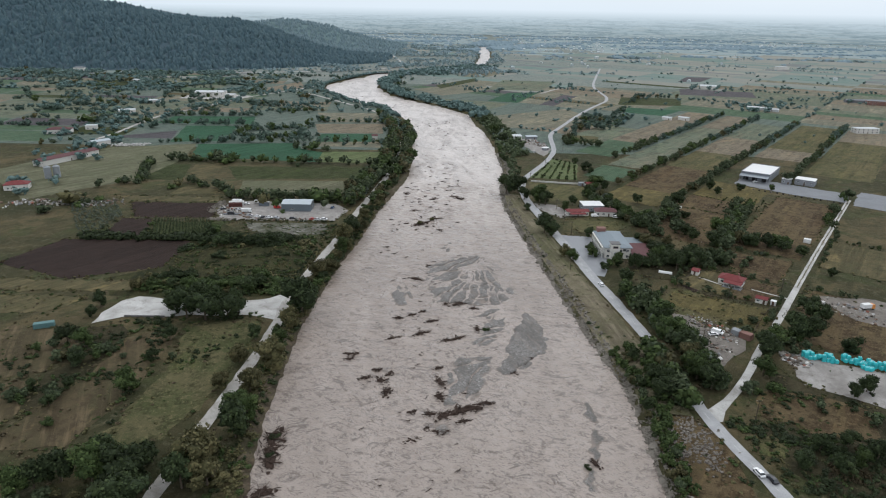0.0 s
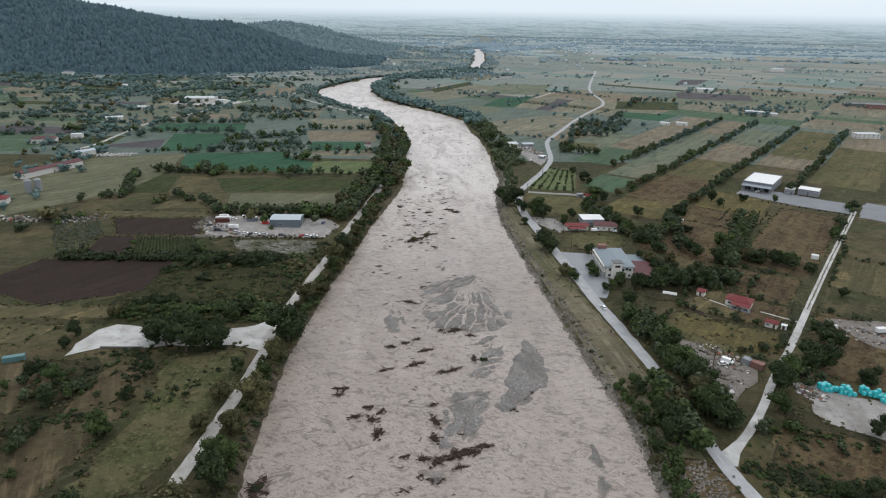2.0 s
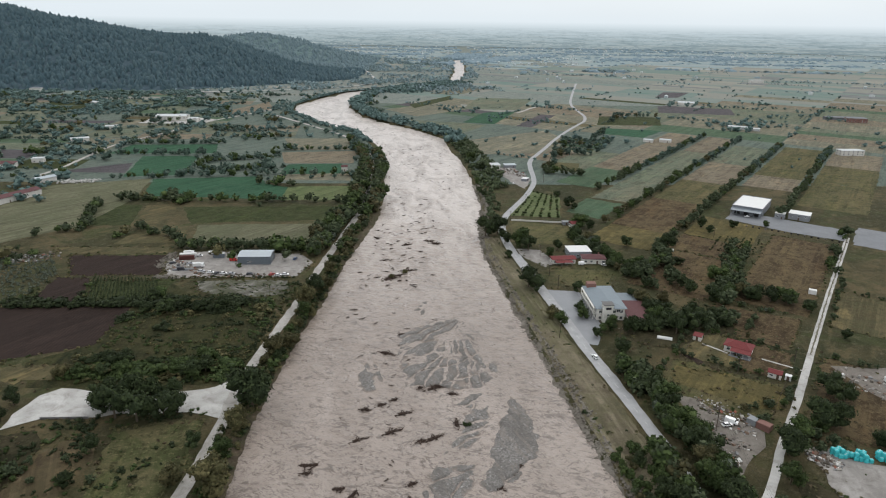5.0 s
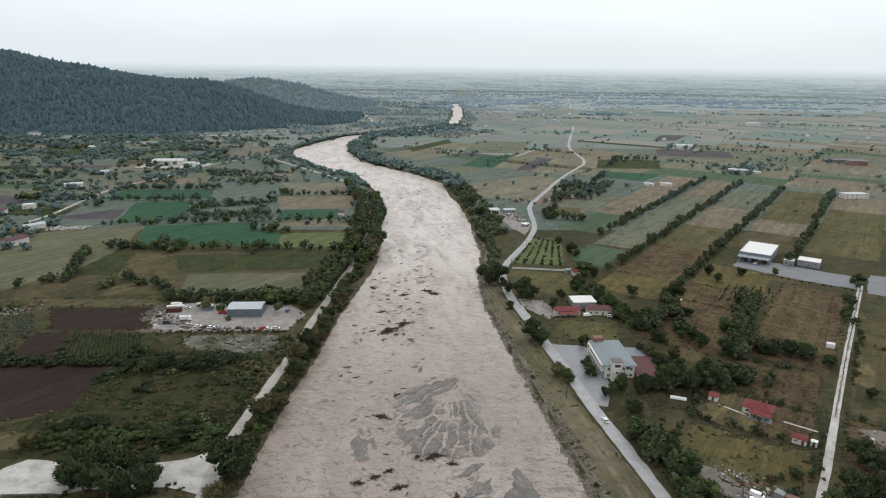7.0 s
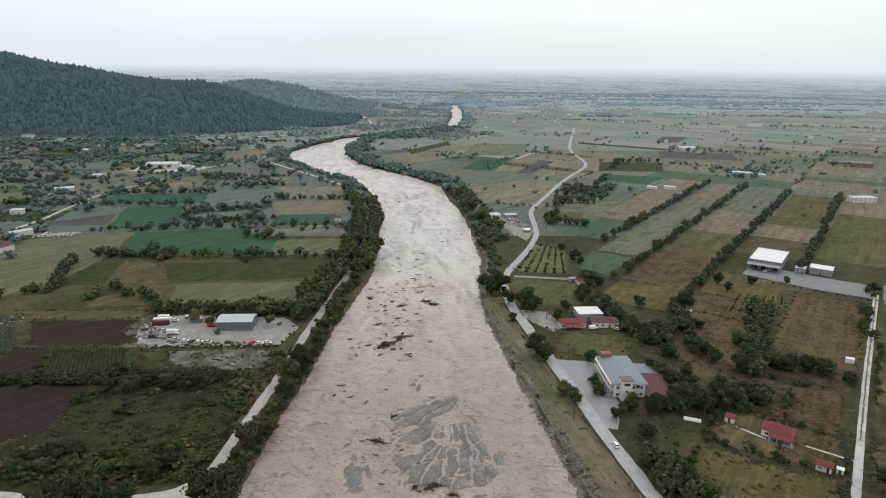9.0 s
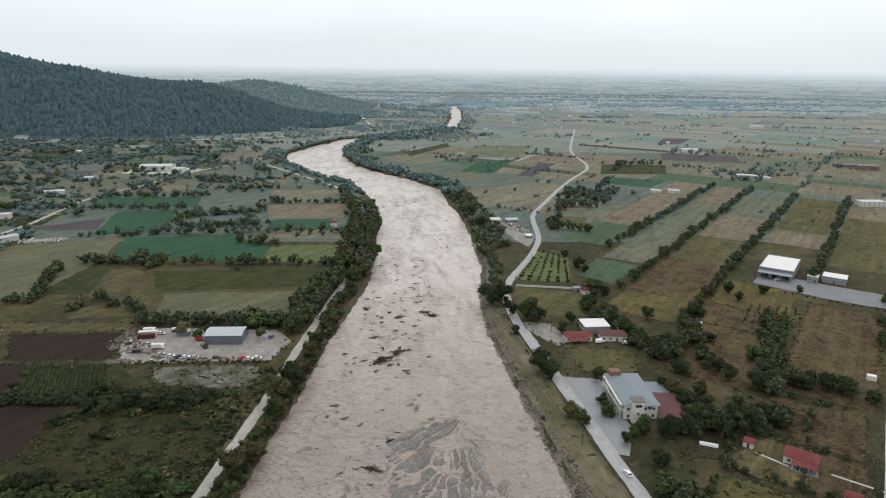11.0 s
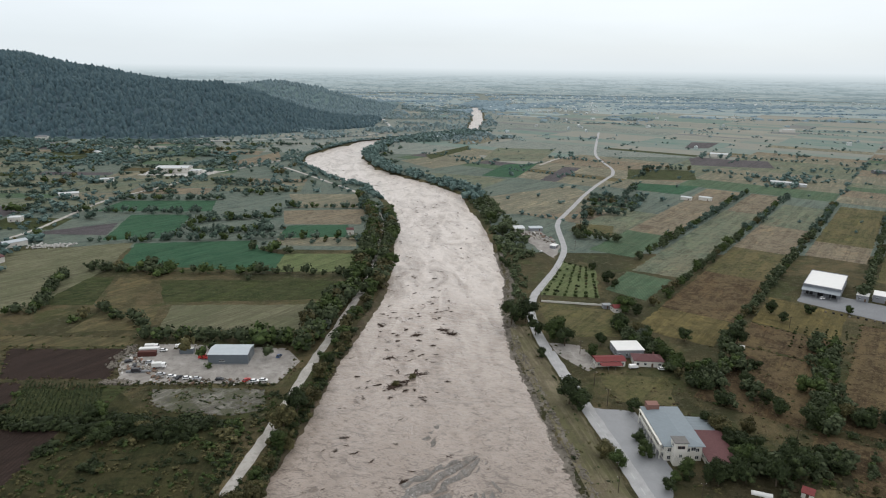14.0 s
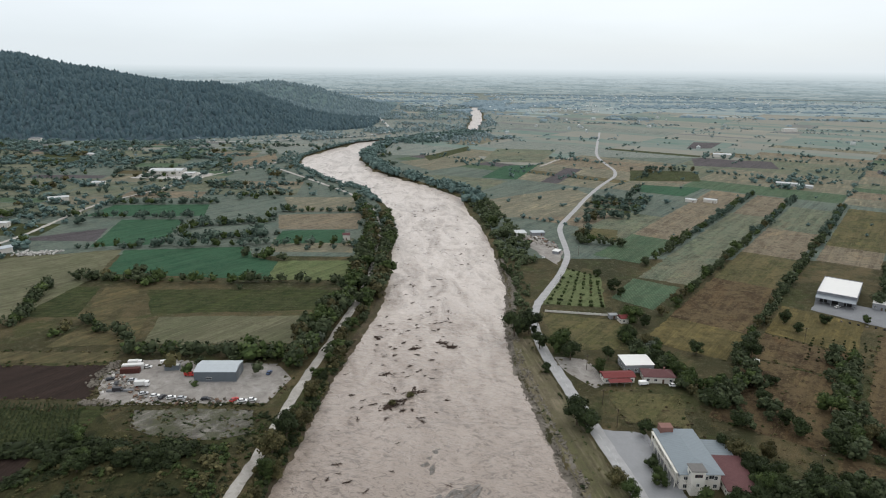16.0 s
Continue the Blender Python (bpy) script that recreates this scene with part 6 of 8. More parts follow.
# long belts of trees across the end of the plain, and the woods up the river
for xa, ya, xb, yb, deep, n in ((185, 2640, 640, 3350, 90, 520), (60, 2500, 330, 2900, 70, 260), (545, 2215, 675, 2205, 22, 90), (880, 3000, 1430, 3160, 60, 330), (1170, 2700, 1740, 2650, 25, 170), (860, 2900, 1900, 3250, 110, 330), (-560, 3150, 20, 3300, 70, 260), (-700, 3700, 1900, 4000, 160, 620), (-900, 4250, 2600, 4250, 90, 520), (1400, 3300, 2900, 3000, 120, 330), (700, 3500, 1500, 3420, 60, 240), (135, 1570, 175, 1600, 16, 26), (700, 1900, 1500, 1800, 14, 60), (300, 2060, 700, 1980, 12, 50), (820, 2350, 1400, 2230, 16, 90)):
    for _ in range(n):
        t = RNG.random()
        x, y = xa + (xb - xa) * t + RNG.normal(0, 0.5 * deep), ya + (yb - ya) * t + RNG.normal(0, 0.4 * deep)
        if (y < 2300 or RNG.random() < 0.6) and math.hypot(x, y) < 4500 and bank_distance(np.array([x]), np.array([y]))[0] > 4:
            far.add(x, y, -0.5, RNG.uniform(5, 12), RNG.uniform(1.0, 1.5))
beyond.finish("far_woods", "mist", "haze-blued woods and tree belts at the end of the plain")
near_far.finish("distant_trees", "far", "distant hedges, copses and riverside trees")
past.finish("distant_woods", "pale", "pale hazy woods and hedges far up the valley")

pines, back_pines = Thicket(0, 0, "spire", 9), Thicket(0, 0, "spire", 9)
HX, HY, HZ = HILL
hx, hy = HX[0], HY[:, 0]
n = 0
while n < 17200:
    x, y = RNG.uniform(-2000, -130), RNG.uniform(1400, 2150)
    if n > 14600:
        x, y = RNG.uniform(-1000, -120), RNG.uniform(2150, 2850)
    i, j = np.searchsorted(hy, y) - 1, np.searchsorted(hx, x) - 1
    fy, fx = (y - hy[i]) / (hy[i + 1] - hy[i]), (x - hx[j]) / (hx[j + 1] - hx[j])
    z = (HZ[i, j] * (1 - fx) + HZ[i, j + 1] * fx) * (1 - fy) + (HZ[i + 1, j] * (1 - fx) + HZ[i + 1, j + 1] * fx) * fy
    if z > (-0.7 if x > -480 else 1 + 4 * RNG.random()):
        (back_pines if n > 14600 else pines).add(x, y, z - 3.0, RNG.uniform(9, 14) + 6 * RNG.random() ** 4, RNG.uniform(1.1, 1.6))
        n += 1
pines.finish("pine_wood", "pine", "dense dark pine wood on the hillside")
back_pines.finish("far_pine_wood", "ridge", "haze-blued wood on the further hill")

HILL_ROAD = [(-235, 2868), (-199, 2399), (-170, 2125), (-120, 1818), (-103, 1735), (-135, 1642), (-193, 1569), (-280, 1524), (-348, 1478), (-460, 1440), (-700, 1415)]
tagged(ribbon("hill_road", HILL_ROAD, 8, 1.4, CHALK, 0.6, 12), "pale road round the foot of the hill", "road", kind="structure")


# ---- shingle bars and driftwood in the river ----
def reach(px, py, line):
    """Distance of points from a polyline."""
    d = np.full(np.shape(px), 1e9)
    for (x0, y0), (x1, y1) in zip(line, line[1:]):
        ex, ey = x1 - x0, y1 - y0
        t = np.clip(((px - x0) * ex + (py - y0) * ey) / (ex * ex + ey * ey), 0, 1)
        d = np.minimum(d, np.hypot(px - x0 - t * ex, py - y0 - t * ey))
    return d


def gravel_bar(corners, height, seed, rills=(), label="low bank of grey shingle in the river"):
    """A mound with a ragged shore, cut by braided rills of the current."""
    xs, ys = [c[0] for c in corners], [c[1] for c in corners]
    X, Y = np.meshgrid(np.arange(min(xs) - 5, max(xs) + 5, 0.5), np.arange(min(ys) - 5, max(ys) + 5, 0.6))
    wx, wy = X + 2.4 * fbm(X, Y, 8, 4, seed), Y + 3.4 * fbm(X, Y, 8, 4, seed + 5)
    d = reach(wx, wy, corners + corners[:1])
    d = np.where(inside(wx, wy, corners), d, -d)
    f = np.clip((d + 3) / 6, 0, 1)
    Z = -1.0 + (1.0 + height) * f * f * (3 - 2 * f)
    for line in rills:
        bent = reach(X + 3.2 * fbm(X, Y, 16, 3, seed + 3), Y + 3.2 * fbm(X, Y, 16, 3, seed + 4), softened(line))
        Z -= (0.75 + height * 0.4) * np.exp(-(bent / np.maximum(0.25, 0.55 + 0.55 * fbm(X, Y, 14, 2, seed + 6))) ** 2) * f
    Z += 0.35 * np.minimum(fbm(X - 0.5 * Y, Y * 0.25, 4.0, 3, seed + 2), 0.2) * f + 0.10 * fbm(X, Y, 1.3, 2, seed + 8) + 0.8 * np.minimum(fbm(X, Y, 10, 3, seed + 1), 0.3) * f
    ob = new("gravel_bar", grid_mesh("gravel_bar", X, Y, Z + WATER_Z, SHINGLE))
    return tagged(ob, label, "gravel bar", "shingle bars", "structure")


FAN = [(-9, 330), (5, 345), (22, 350), (26, 332), (30, 315), (38, 295), (34.5, 286.5), (19.8, 280.5), (4.5, 281), (-3, 282), (-10.5, 304)]
FAN_FEET = [(-14, 322), (-13, 312), (-13, 303), (-9, 294), (-5, 284), (1, 277), (8, 276), (14, 276), (20, 276), (27, 278), (34, 281), (41, 289), (36, 305)]
frng = np.random.default_rng(5)
FAN_RILLS = [[(24 + frng.normal(0, 1), 350 - 1.2 * i), (0.55 * 24 + 0.45 * x + frng.normal(0, 2), 0.55 * 345 + 0.45 * y + frng.normal(0, 2)), (x, y)] for i, (x, y) in enumerate(FAN_FEET)]
FAN_RILLS += [[(-12, 318), (4, 322), (20, 335)], [(0, 296), (14, 301), (28, 312)], [(6, 284), (18, 290), (31, 296)]]
gravel_bar(FAN, 0.55, 1.3, FAN_RILLS)
gravel_bar([(-25, 298), (-22, 304), (-18, 296), (-17, 281), (-20, 277), (-24, 280)], 0.75, 4.4)
gravel_bar([(-20, 306), (-16, 302), (-13, 292), (-11, 281), (-15, 280), (-18, 292)], 0.7, 5.9, [[(-17, 308), (-13, 278)]])
gravel_bar([(18, 262), (30, 270), (28, 253), (24, 244), (17, 240), (6, 234), (9, 240), (16, 250)], 0.42, 7.3, [[(32, 262), (19, 256), (10, 250)], [(29, 254), (18, 247), (5, 240)], [(26, 247), (12, 238), (4, 230)]])
gravel_bar([(4, 229), (7, 233), (21, 233), (19, 218), (16.5, 205), (11, 199), (4, 194.5), (-1, 196), (1, 214)], 0.5, 3.7, [[(22, 228), (12, 226), (2, 224)], [(17, 222), (9, 212), (6, 192)], [(4, 230), (5, 212), (1, 196)], [(20, 214), (12, 206), (7, 196)]])
gravel_bar([(39.6, 277), (44, 262.5), (47, 245), (45, 236.5), (40.5, 230.5), (35.5, 225), (27.5, 219), (23.4, 219.5), (25.5, 236), (31, 253), (36, 267)], 0.95, 2.2, [[(48, 236), (38, 231), (30, 222)]], "tall bank of pale grey shingle in the river")
gravel_bar([(20, 276), (32, 278), (23, 266), (14, 268)], 0.3, 8.3, [[(30, 282), (20, 264)], [(34, 274), (16, 270)]])
gravel_bar([(-38, 251), (-34, 250), (-29, 236), (-25.5, 220), (-31, 225), (-36, 239)], 0.28, 9.1, [[(-36, 252), (-28, 218)], [(-40, 240), (-26, 234)]])
gravel_bar([(-6, 188), (3, 188), (4, 181), (-2, 177), (-8, 180)], 0.3, 6.1, [[(-1, 190), (-3, 176)]])
gravel_bar([(51.5, 202), (55, 194), (56, 183), (52, 170), (46, 152), (43, 152), (48, 172), (50, 188)], 0.55, 10.4)
gravel_bar([(-4, 356), (4, 372), (9, 372), (4, 352)], 0.25, 11.8, [[(8, 374), (0, 352)]])


def twigs(rng, n, spread, thick):
    bm = bmesh.new()
    for _ in range(n):
        a = Vector((rng.normal(0, spread), rng.normal(0, spread * 0.5), rng.uniform(0.0, 0.45)))
        w = rng.normal(0.3, 0.9)
        b = a + Vector((math.cos(w), math.sin(w), rng.uniform(-0.15, 0.3))) * rng.uniform(0.3, 1.1)
        c = b + Vector((math.cos(w + rng.normal(0, 0.9)), math.sin(w + rng.normal(0, 0.9)), rng.uniform(-0.2, 0.4))) * rng.uniform(0.3, 0.8)
        rod(a, b, thick, thick * 0.8, 4, bm)
        rod(b, c, thick * 0.8, thick * 0.3, 3, bm)
    return bm


def tangle(rng):
    """The matted roots, leaves and silt at the heart of a pile."""
    verts, faces = [], []
    bv, bf = BALLS[1]
    for _ in range(16):
        c = np.array([rng.normal(0, 1.35), rng.normal(0, 0.5), rng.uniform(-0.1, 0.12)])
        r = rng.uniform(0.25, 0.65)
        faces += (bf + len(verts)).tolist()
        verts += (bv * (1 + rng.normal(0, 0.24, (len(bv), 1))) * r * np.array([1.4, 0.85, 0.6]) + c).tolist()
    return mesh_of("tangle", verts, faces, DRIFT)


def log(rng, length):
    bm = bmesh.new()
    p = Vector((-length / 2, 0, 0.2))
    r = rng.uniform(0.16, 0.28)
    for i in range(4):
        q = p + Vector((length / 4, rng.normal(0, 0.25), rng.normal(0, 0.08)))
        rod(p, q, r, r * 0.85, 7, bm)
        if i > 1:
            rod(q, q + Vector((rng.uniform(0.2, 0.9), rng.normal(0, 0.8), rng.uniform(0.1, 0.8))), r * 0.5, r * 0.2, 5, bm)
        p, r = q, r * 0.85
    for a in rng.uniform(0, 6.28, 4):
        rod((-length / 2, 0, 0.2), (-length / 2 - 0.4, 0.6 * math.cos(a), 0.2 + 0.5 * math.sin(a)), 0.1, 0.03, 4, bm)
    return bm


PILES, LOGS = [], []
for s in range(4):
    rng = np.random.default_rng(s + 70)
    ob = base("driftwood_pile", AWAY, "tangled pile of dark wet driftwood stranded in the river", "driftwood", "driftwood piles")
    tagged(part("brushwood", twigs(rng, 60, 1.15, 0.09), DRIFT, ob), "loose broken twigs", kind="stuff")
    tagged(part("tangle", tangle(rng), None, ob), "matted roots and silt", kind="stuff")
    for k in range(2):
        piece = part("log", log(rng, rng.uniform(2.2, 4.0)), DRIFT, ob)
        piece.matrix_basis = pose(rng.normal(0, 0.8), rng.normal(0, 0.7), 0.1 + 0.15 * k, 0, 0, rng.uniform(0, 180))
    PILES.append(ob)
    ob = base("drift_log", AWAY, "dark tree trunk washed up in the muddy water", "log", "washed-up logs")
    part("stem", log(rng, 3.6), DRIFT, ob)
    tagged(part("brushwood", twigs(rng, 16, 0.7, 0.07), DRIFT, ob), "loose broken twigs", kind="stuff")
    LOGS.append(ob)
USED = set()


def drop(protos, x, y, size, turn, flat=1.0, long=1.0):
    i = int(RNG.integers(len(protos)))
    m = pose(x, y, WATER_Z + 0.12, 0, 0, turn) @ Matrix.Diagonal((size * long, size, size * flat, 1))
    if (id(protos), i) not in USED:
        USED.add((id(protos), i))
        protos[i].matrix_basis = m
        return protos[i]
    src = protos[i]
    return copy_thing(src, m @ Matrix.Diagonal((1 / src.scale[0], 1 / src.scale[1], 1 / src.scale[2], 1)))


for x, y, size, turn in [(-10, 192, 0.8, 12), (-4, 191, 1.1, 12), (1, 190, 1.25, 12), (7, 193, 1.2, 12), (12, 195, 1.1, 12), (16, 198, 0.8, 12), (-1, 222, 0.8, 85), (0, 212, 0.8, 88), (0, 202, 1.0, 95), (-29, 214, 0.8, 12), (-25, 220, 0.8, 12), (-22, 212, 1.1, 80), (-20, 204, 1.2, 95), (-20, 217, 0.8, 70), (2, 282, 0.8, 12), (8, 282, 1.0, 12), (15, 277, 0.8, 12), (-20, 266, 0.8, 12), (-14, 269, 0.8, 12), (-9, 273, 0.8, 12), (-5, 263, 0.8, 12), (2, 245, 0.8, 12), (7, 247, 0.8, 12), (16, 256, 0.8, 70), (27, 220, 0.8, 12), (33, 227, 0.8, 45), (36, 231, 0.8, 50), (-8, 331, 0.8, 12), (9, 347, 0.8, 12), (-14, 312, 0.8, 12), (-5, 182, 0.8, 12), (0, 181, 0.8, 12), (-9, 176, 0.8, 12), (8, 187, 0.8, 12), (-37, 232, 0.8, 12), (49, 166, 0.8, 70), (-21, 246, 0.8, 12), (-9, 251, 0.8, 12)]:
    drop(PILES, x, y, size * RNG.uniform(0.9, 1.35), turn + RNG.normal(0, 22), 0.8, RNG.uniform(0.8, 1.5))
for x, y, size, turn in [(-17, 404, 1.6, 40), (-6, 417, 1.7, 20), (-13, 409, 1.5, 20), (12, 470, 1.6, 175), (6, 475, 1.4, 0), (-20, 436, 1.3, 10), (-29, 481, 1.2, 120), (-8, 467, 1.2, 20), (-54, 176, 1.9, 80), (-53, 170, 1.7, 60), (-52, 164, 1.6, 95), (-51, 150, 1.6, 20), (-37, 228, 0.8, 0)]:
    drop(PILES, x, y, size, turn, 0.7)
for _ in range(80):
    y = RNG.uniform(340, 590)
    x = RNG.uniform(between(LEFT_BANK, y) + 4, min(12, between(LEFT_BANK, y) + 50))
    drop(LOGS, x, y, RNG.uniform(0.35, 1.0), RNG.normal(25, 40))
for _ in range(34):
    y = RNG.uniform(385, 520)
    x = RNG.normal(-8, 12)
    drop(PILES, x, y, RNG.uniform(0.25, 0.6), RNG.normal(25, 30), 0.8)
for _ in range(60):
    y = RNG.uniform(145, 340)
    drop(LOGS, RNG.normal(-8, 16), y, RNG.uniform(0.25, 0.7), RNG.normal(10, 40))
for _ in range(40):
    y = RNG.uniform(590, 860)
    drop(LOGS, RNG.uniform(between(LEFT_BANK, y) + 4, between(RIGHT_BANK, y) - 6), y, RNG.uniform(0.4, 1.0), RNG.normal(60, 40))
# half-drowned bushes by the west bank and amid the stream
for x, y, h in ((-54, 176, 1.6), (-53, 167, 1.5), (-15, 406, 2.2), (-8, 414, 2.4), (19.5, 255, 1.6), (46, 164, 1.2)):
    plant(x, y, h, "olive" if y > 400 else "dark", "bush", 1.3).location.z = WATER_Z - 0.2


# ---- buildings ----
CREAM = plain("cream_plaster", (0.66, 0.64, 0.59), 0.9, worn=0.18, scale=0.4)
GREY_WALL = plain("grey_render", (0.235, 0.245, 0.265), 0.9, worn=0.2, scale=0.4)
BRICK = plain("brown_brick", (0.24, 0.13, 0.11), 0.9, worn=0.35, scale=1.5)
ROOF_GREY = plain("stained_roof_slab", (0.17, 0.165, 0.16), 0.9, worn=0.4, scale=0.8)
DOOR = plain("dark_brown_door", (0.10, 0.065, 0.045), 0.7)
STEEL = plain("galvanised_steel", (0.26, 0.275, 0.29), 0.75, 0.2, 0.2)
POLE = plain("tarred_wooden_pole", (0.09, 0.07, 0.055), 0.9, worn=0.4, scale=4)


def roof_bm(kind_of, w, d, h, rise, over, thick=0.18):
    """A roof with its own thickness over a w by d plan; the ridge runs along the longer side."""
    a, b = w / 2 + over, d / 2 + over
    bm = bmesh.new()
    if kind_of == "flat":
        return box(-a, a, -b, b, h, h + thick, 0.03, bm)
    if kind_of == "mono":
        ring = [(-a, -b, h), (a, -b, h), (a, b, h + rise), (-a, b, h + rise)]
        faces = [(0, 1, 2, 3)]
    else:
        cut = 0 if kind_of == "gable" else min(a, b)
        if d >= w:
            ridge = [(0, -b + cut, h + rise), (0, b - cut, h + rise)]
            faces = [(0, 1, 4), (1, 2, 5, 4), (2, 3, 5), (3, 0, 4, 5)]
        else:
            ridge = [(-a + cut, 0, h + rise), (a - cut, 0, h + rise)]
            faces = [(0, 1, 5, 4), (1, 2, 5), (2, 3, 4, 5), (3, 0, 4)]
        ring = [(-a, -b, h), (a, -b, h), (a, b, h), (-a, b, h)] + ridge
    vs = [bm.verts.new(v) for v in ring]
    for f in faces:
        bm.faces.new([vs[i] for i in f])
    top = list(bm.faces)
    got = bmesh.ops.extrude_face_region(bm, geom=top)
    for v in got["geom"]:
        if isinstance(v, bmesh.types.BMVert):
            v.co.z += thick
    bmesh.ops.recalc_face_normals(bm, faces=bm.faces)
    return bm


def wall_bm(kind_of, w, d, h, rise, thick=0.25):
    """Four walls of real thickness, with gables where the roof has them."""
    bm = bmesh.new()
    a, b = w / 2, d / 2
    for x0, x1, y0, y1 in ((-a, a, -b, -b + thick), (-a, a, b - thick, b), (-a, -a + thick, -b + thick, b - thick), (a - thick, a, -b + thick, b - thick)):
        box(x0, x1, y0, y1, 0, h, 0, bm)
    if kind_of == "gable":
        for s in (-1, 1):
            if d >= w:
                ends = [(-a, s * b, h), (a, s * b, h), (0, s * b, h + rise)]
                off = Vector((0, -s * thick, 0))
            else:
                ends = [(s * a, -b, h), (s * a, b, h), (s * a, 0, h + rise)]
                off = Vector((-s * thick, 0, 0))
            p = [bm.verts.new(v) for v in ends]
            q = [bm.verts.new(Vector(v) + off) for v in ends]
            bm.faces.new(p), bm.faces.new(q[::-1])
            for i in range(3):
                bm.faces.new((p[i], q[i], q[(i + 1) % 3], p[(i + 1) % 3]))
    if kind_of == "mono":
        bm.free()
        bm = bmesh.new()
        lo = [bm.verts.new(v) for v in ((-a, -b, 0), (a, -b, 0), (a, b, 0), (-a, b, 0))]
        hi = [bm.verts.new(v) for v in ((-a, -b, h), (a, -b, h), (a, b, h + rise), (-a, b, h + rise))]
        for i in range(4):
            j = (i + 1) % 4
            bm.faces.new((lo[i], lo[j], hi[j], hi[i]))
    bmesh.ops.recalc_face_normals(bm, faces=bm.faces)
    return bm


def window(ob, x, y, z, w, h, side, casing=None):
    """A framed window on the wall that faces side: s, n, e or w."""
    turn = {"s": 0, "e": 90, "n": 180, "w": 270}[side]
    bm = bmesh.new()
    for x0, x1, z0, z1 in ((-w / 2 - 0.1, w / 2 + 0.1, -h / 2 - 0.1, -h / 2), (-w / 2 - 0.1, w / 2 + 0.1, h / 2, h / 2 + 0.1), (-w / 2 - 0.1, -w / 2, -h / 2, h / 2), (w / 2, w / 2 + 0.1, -h / 2, h / 2), (-0.04, 0.04, -h / 2, h / 2)):
        box(x0, x1, -0.06, 0.02, z0, z1, 0, bm)
    o = part("window", bm, casing or WHITE, ob)
    o.matrix_basis = pose(x, y, z, 0, 0, turn)
    part("pane", box(-w / 2, w / 2, -0.025, 0.0, -h / 2, h / 2), GLASS, o)
    return o


def door(ob, x, y, w, h, side, material):
    turn = {"s": 0, "e": 90, "n": 180, "w": 270}[side]
    o = part("door", box(-w / 2, w / 2, -0.06, 0.0, 0, h, 0.02), material, ob)
    o.matrix_basis = pose(x, y, 0.02, 0, 0, turn)
    return o


def house(name, label, category, at, turn, w, d, h, roof, rise, wall, top, over=0.45, rows=((1.5, 1.1),), step=3.2, doors="s", group="", sides="snew", chimney=False, casing=None):
    """A building: walls, roof, windows row by row, a door. Local y points away from its front."""
    ob = base(name, pose(at[0], at[1], 0.08, 0, 0, turn), label, category, group)
    part("wall", wall_bm(roof, w, d, h, rise), wall, ob)
    part("floor", box(-w / 2 + 0.25, w / 2 - 0.25, -d / 2 + 0.25, d / 2 - 0.25, 0.0, 0.12), CONCRETE, ob)
    part("roof", roof_bm(roof, w, d, h, rise, over), top, ob)
    for z, hh in rows:
        for side in sides:
            span = w if side in "sn" else d
            n = max(1, int(span / step))
            for i in range(n):
                t = (i + 0.5) / n * span - span / 2
                x, y = {"s": (t, -d / 2), "n": (t, d / 2), "e": (w / 2, t), "w": (-w / 2, t)}[side]
                if not (side == doors and z < 2.5 and i == n // 2):
                    window(ob, x, y, z, min(1.3, span / n * 0.5), hh, side, casing)
    if doors:
        x, y = {"s": (w / (2 * max(1, int(w / step))) * (1 if int(w / step) % 2 == 0 else 0), -d / 2), "w": (-w / 2, 0), "e": (w / 2, 0), "n": (0, d / 2)}[doors]
        door(ob, x, y, 1.0, 2.1, doors, DOOR)
    if chimney:
        part("chimney", box(w * 0.2, w * 0.2 + 0.7, d * 0.12, d * 0.12 + 0.6, h, h + rise + 0.9, 0.03), BRICK, ob)
    return ob


kerb = base("retaining_wall", pose(-142, 258.9, 0.1, 0, 0, 0.6), "low dark concrete wall at the edge of a pale yard", "wall")
for i in range(6):
    part("block", box(i * 3.0, i * 3.0 + 2.95, -0.2, 0.2, -0.3, 0.75, 0.03), ROOF_GREY, kerb)
# the two-storey white villa with its stair tower and balcony
villa = house("villa", "long two-storey white villa with a blue-grey sheet roof", "house", (99.5, 358.2), 0, 14.5, 29, 6.6, "hip", 1.7, CREAM, SLATE, 0.9, ((1.5, 1.4), (4.8, 1.4)), 3.6, "w")
part("stair_tower", wall_bm("flat", 4.8, 4.4, 9.8, 0), CREAM, villa, "cream plastered stair tower").matrix_basis = pose(-2.4, -15.8, 0)
tower = part("tower_roof", box(-5.2, 0.4, -18.4, -13.2, 9.8, 10.1, 0.05), ROOF_GREY, villa, "dark flat tower roof")
window(villa, -2.4, -18.0, 8.0, 2.6, 1.1, "s", BRICK)
window(villa, -2.4, -18.0, 4.4, 1.0, 1.2, "s")
window(villa, -4.8, -15.8, 8.0, 1.2, 1.2, "w")
window(villa, 3.9, -14.5, 5.2, 1.8, 1.4, "s")
part("roof_room", box(-6.2, -1.2, 11.4, 15.2, 6.8, 9.6, 0.05), BRICK, villa, "brown brick room on the roof end")
part("balcony", box(-8.9, -7.25, -13.5, 13.5, 3.2, 3.45, 0.03), CREAM, villa)
part("canopy", box(-9.0, -7.25, -13.8, 13.8, 6.3, 6.5, 0.03), CREAM, villa)
rail = part("railing", box(-8.9, -8.75, -13.5, 13.5, 3.45, 4.4, 0.02), CREAM, villa)
for y in np.linspace(-13.2, 13.2, 8):
    part("pillar", box(-8.85, -8.55, y - 0.15, y + 0.15, 0, 6.3, 0.02), CREAM, villa)
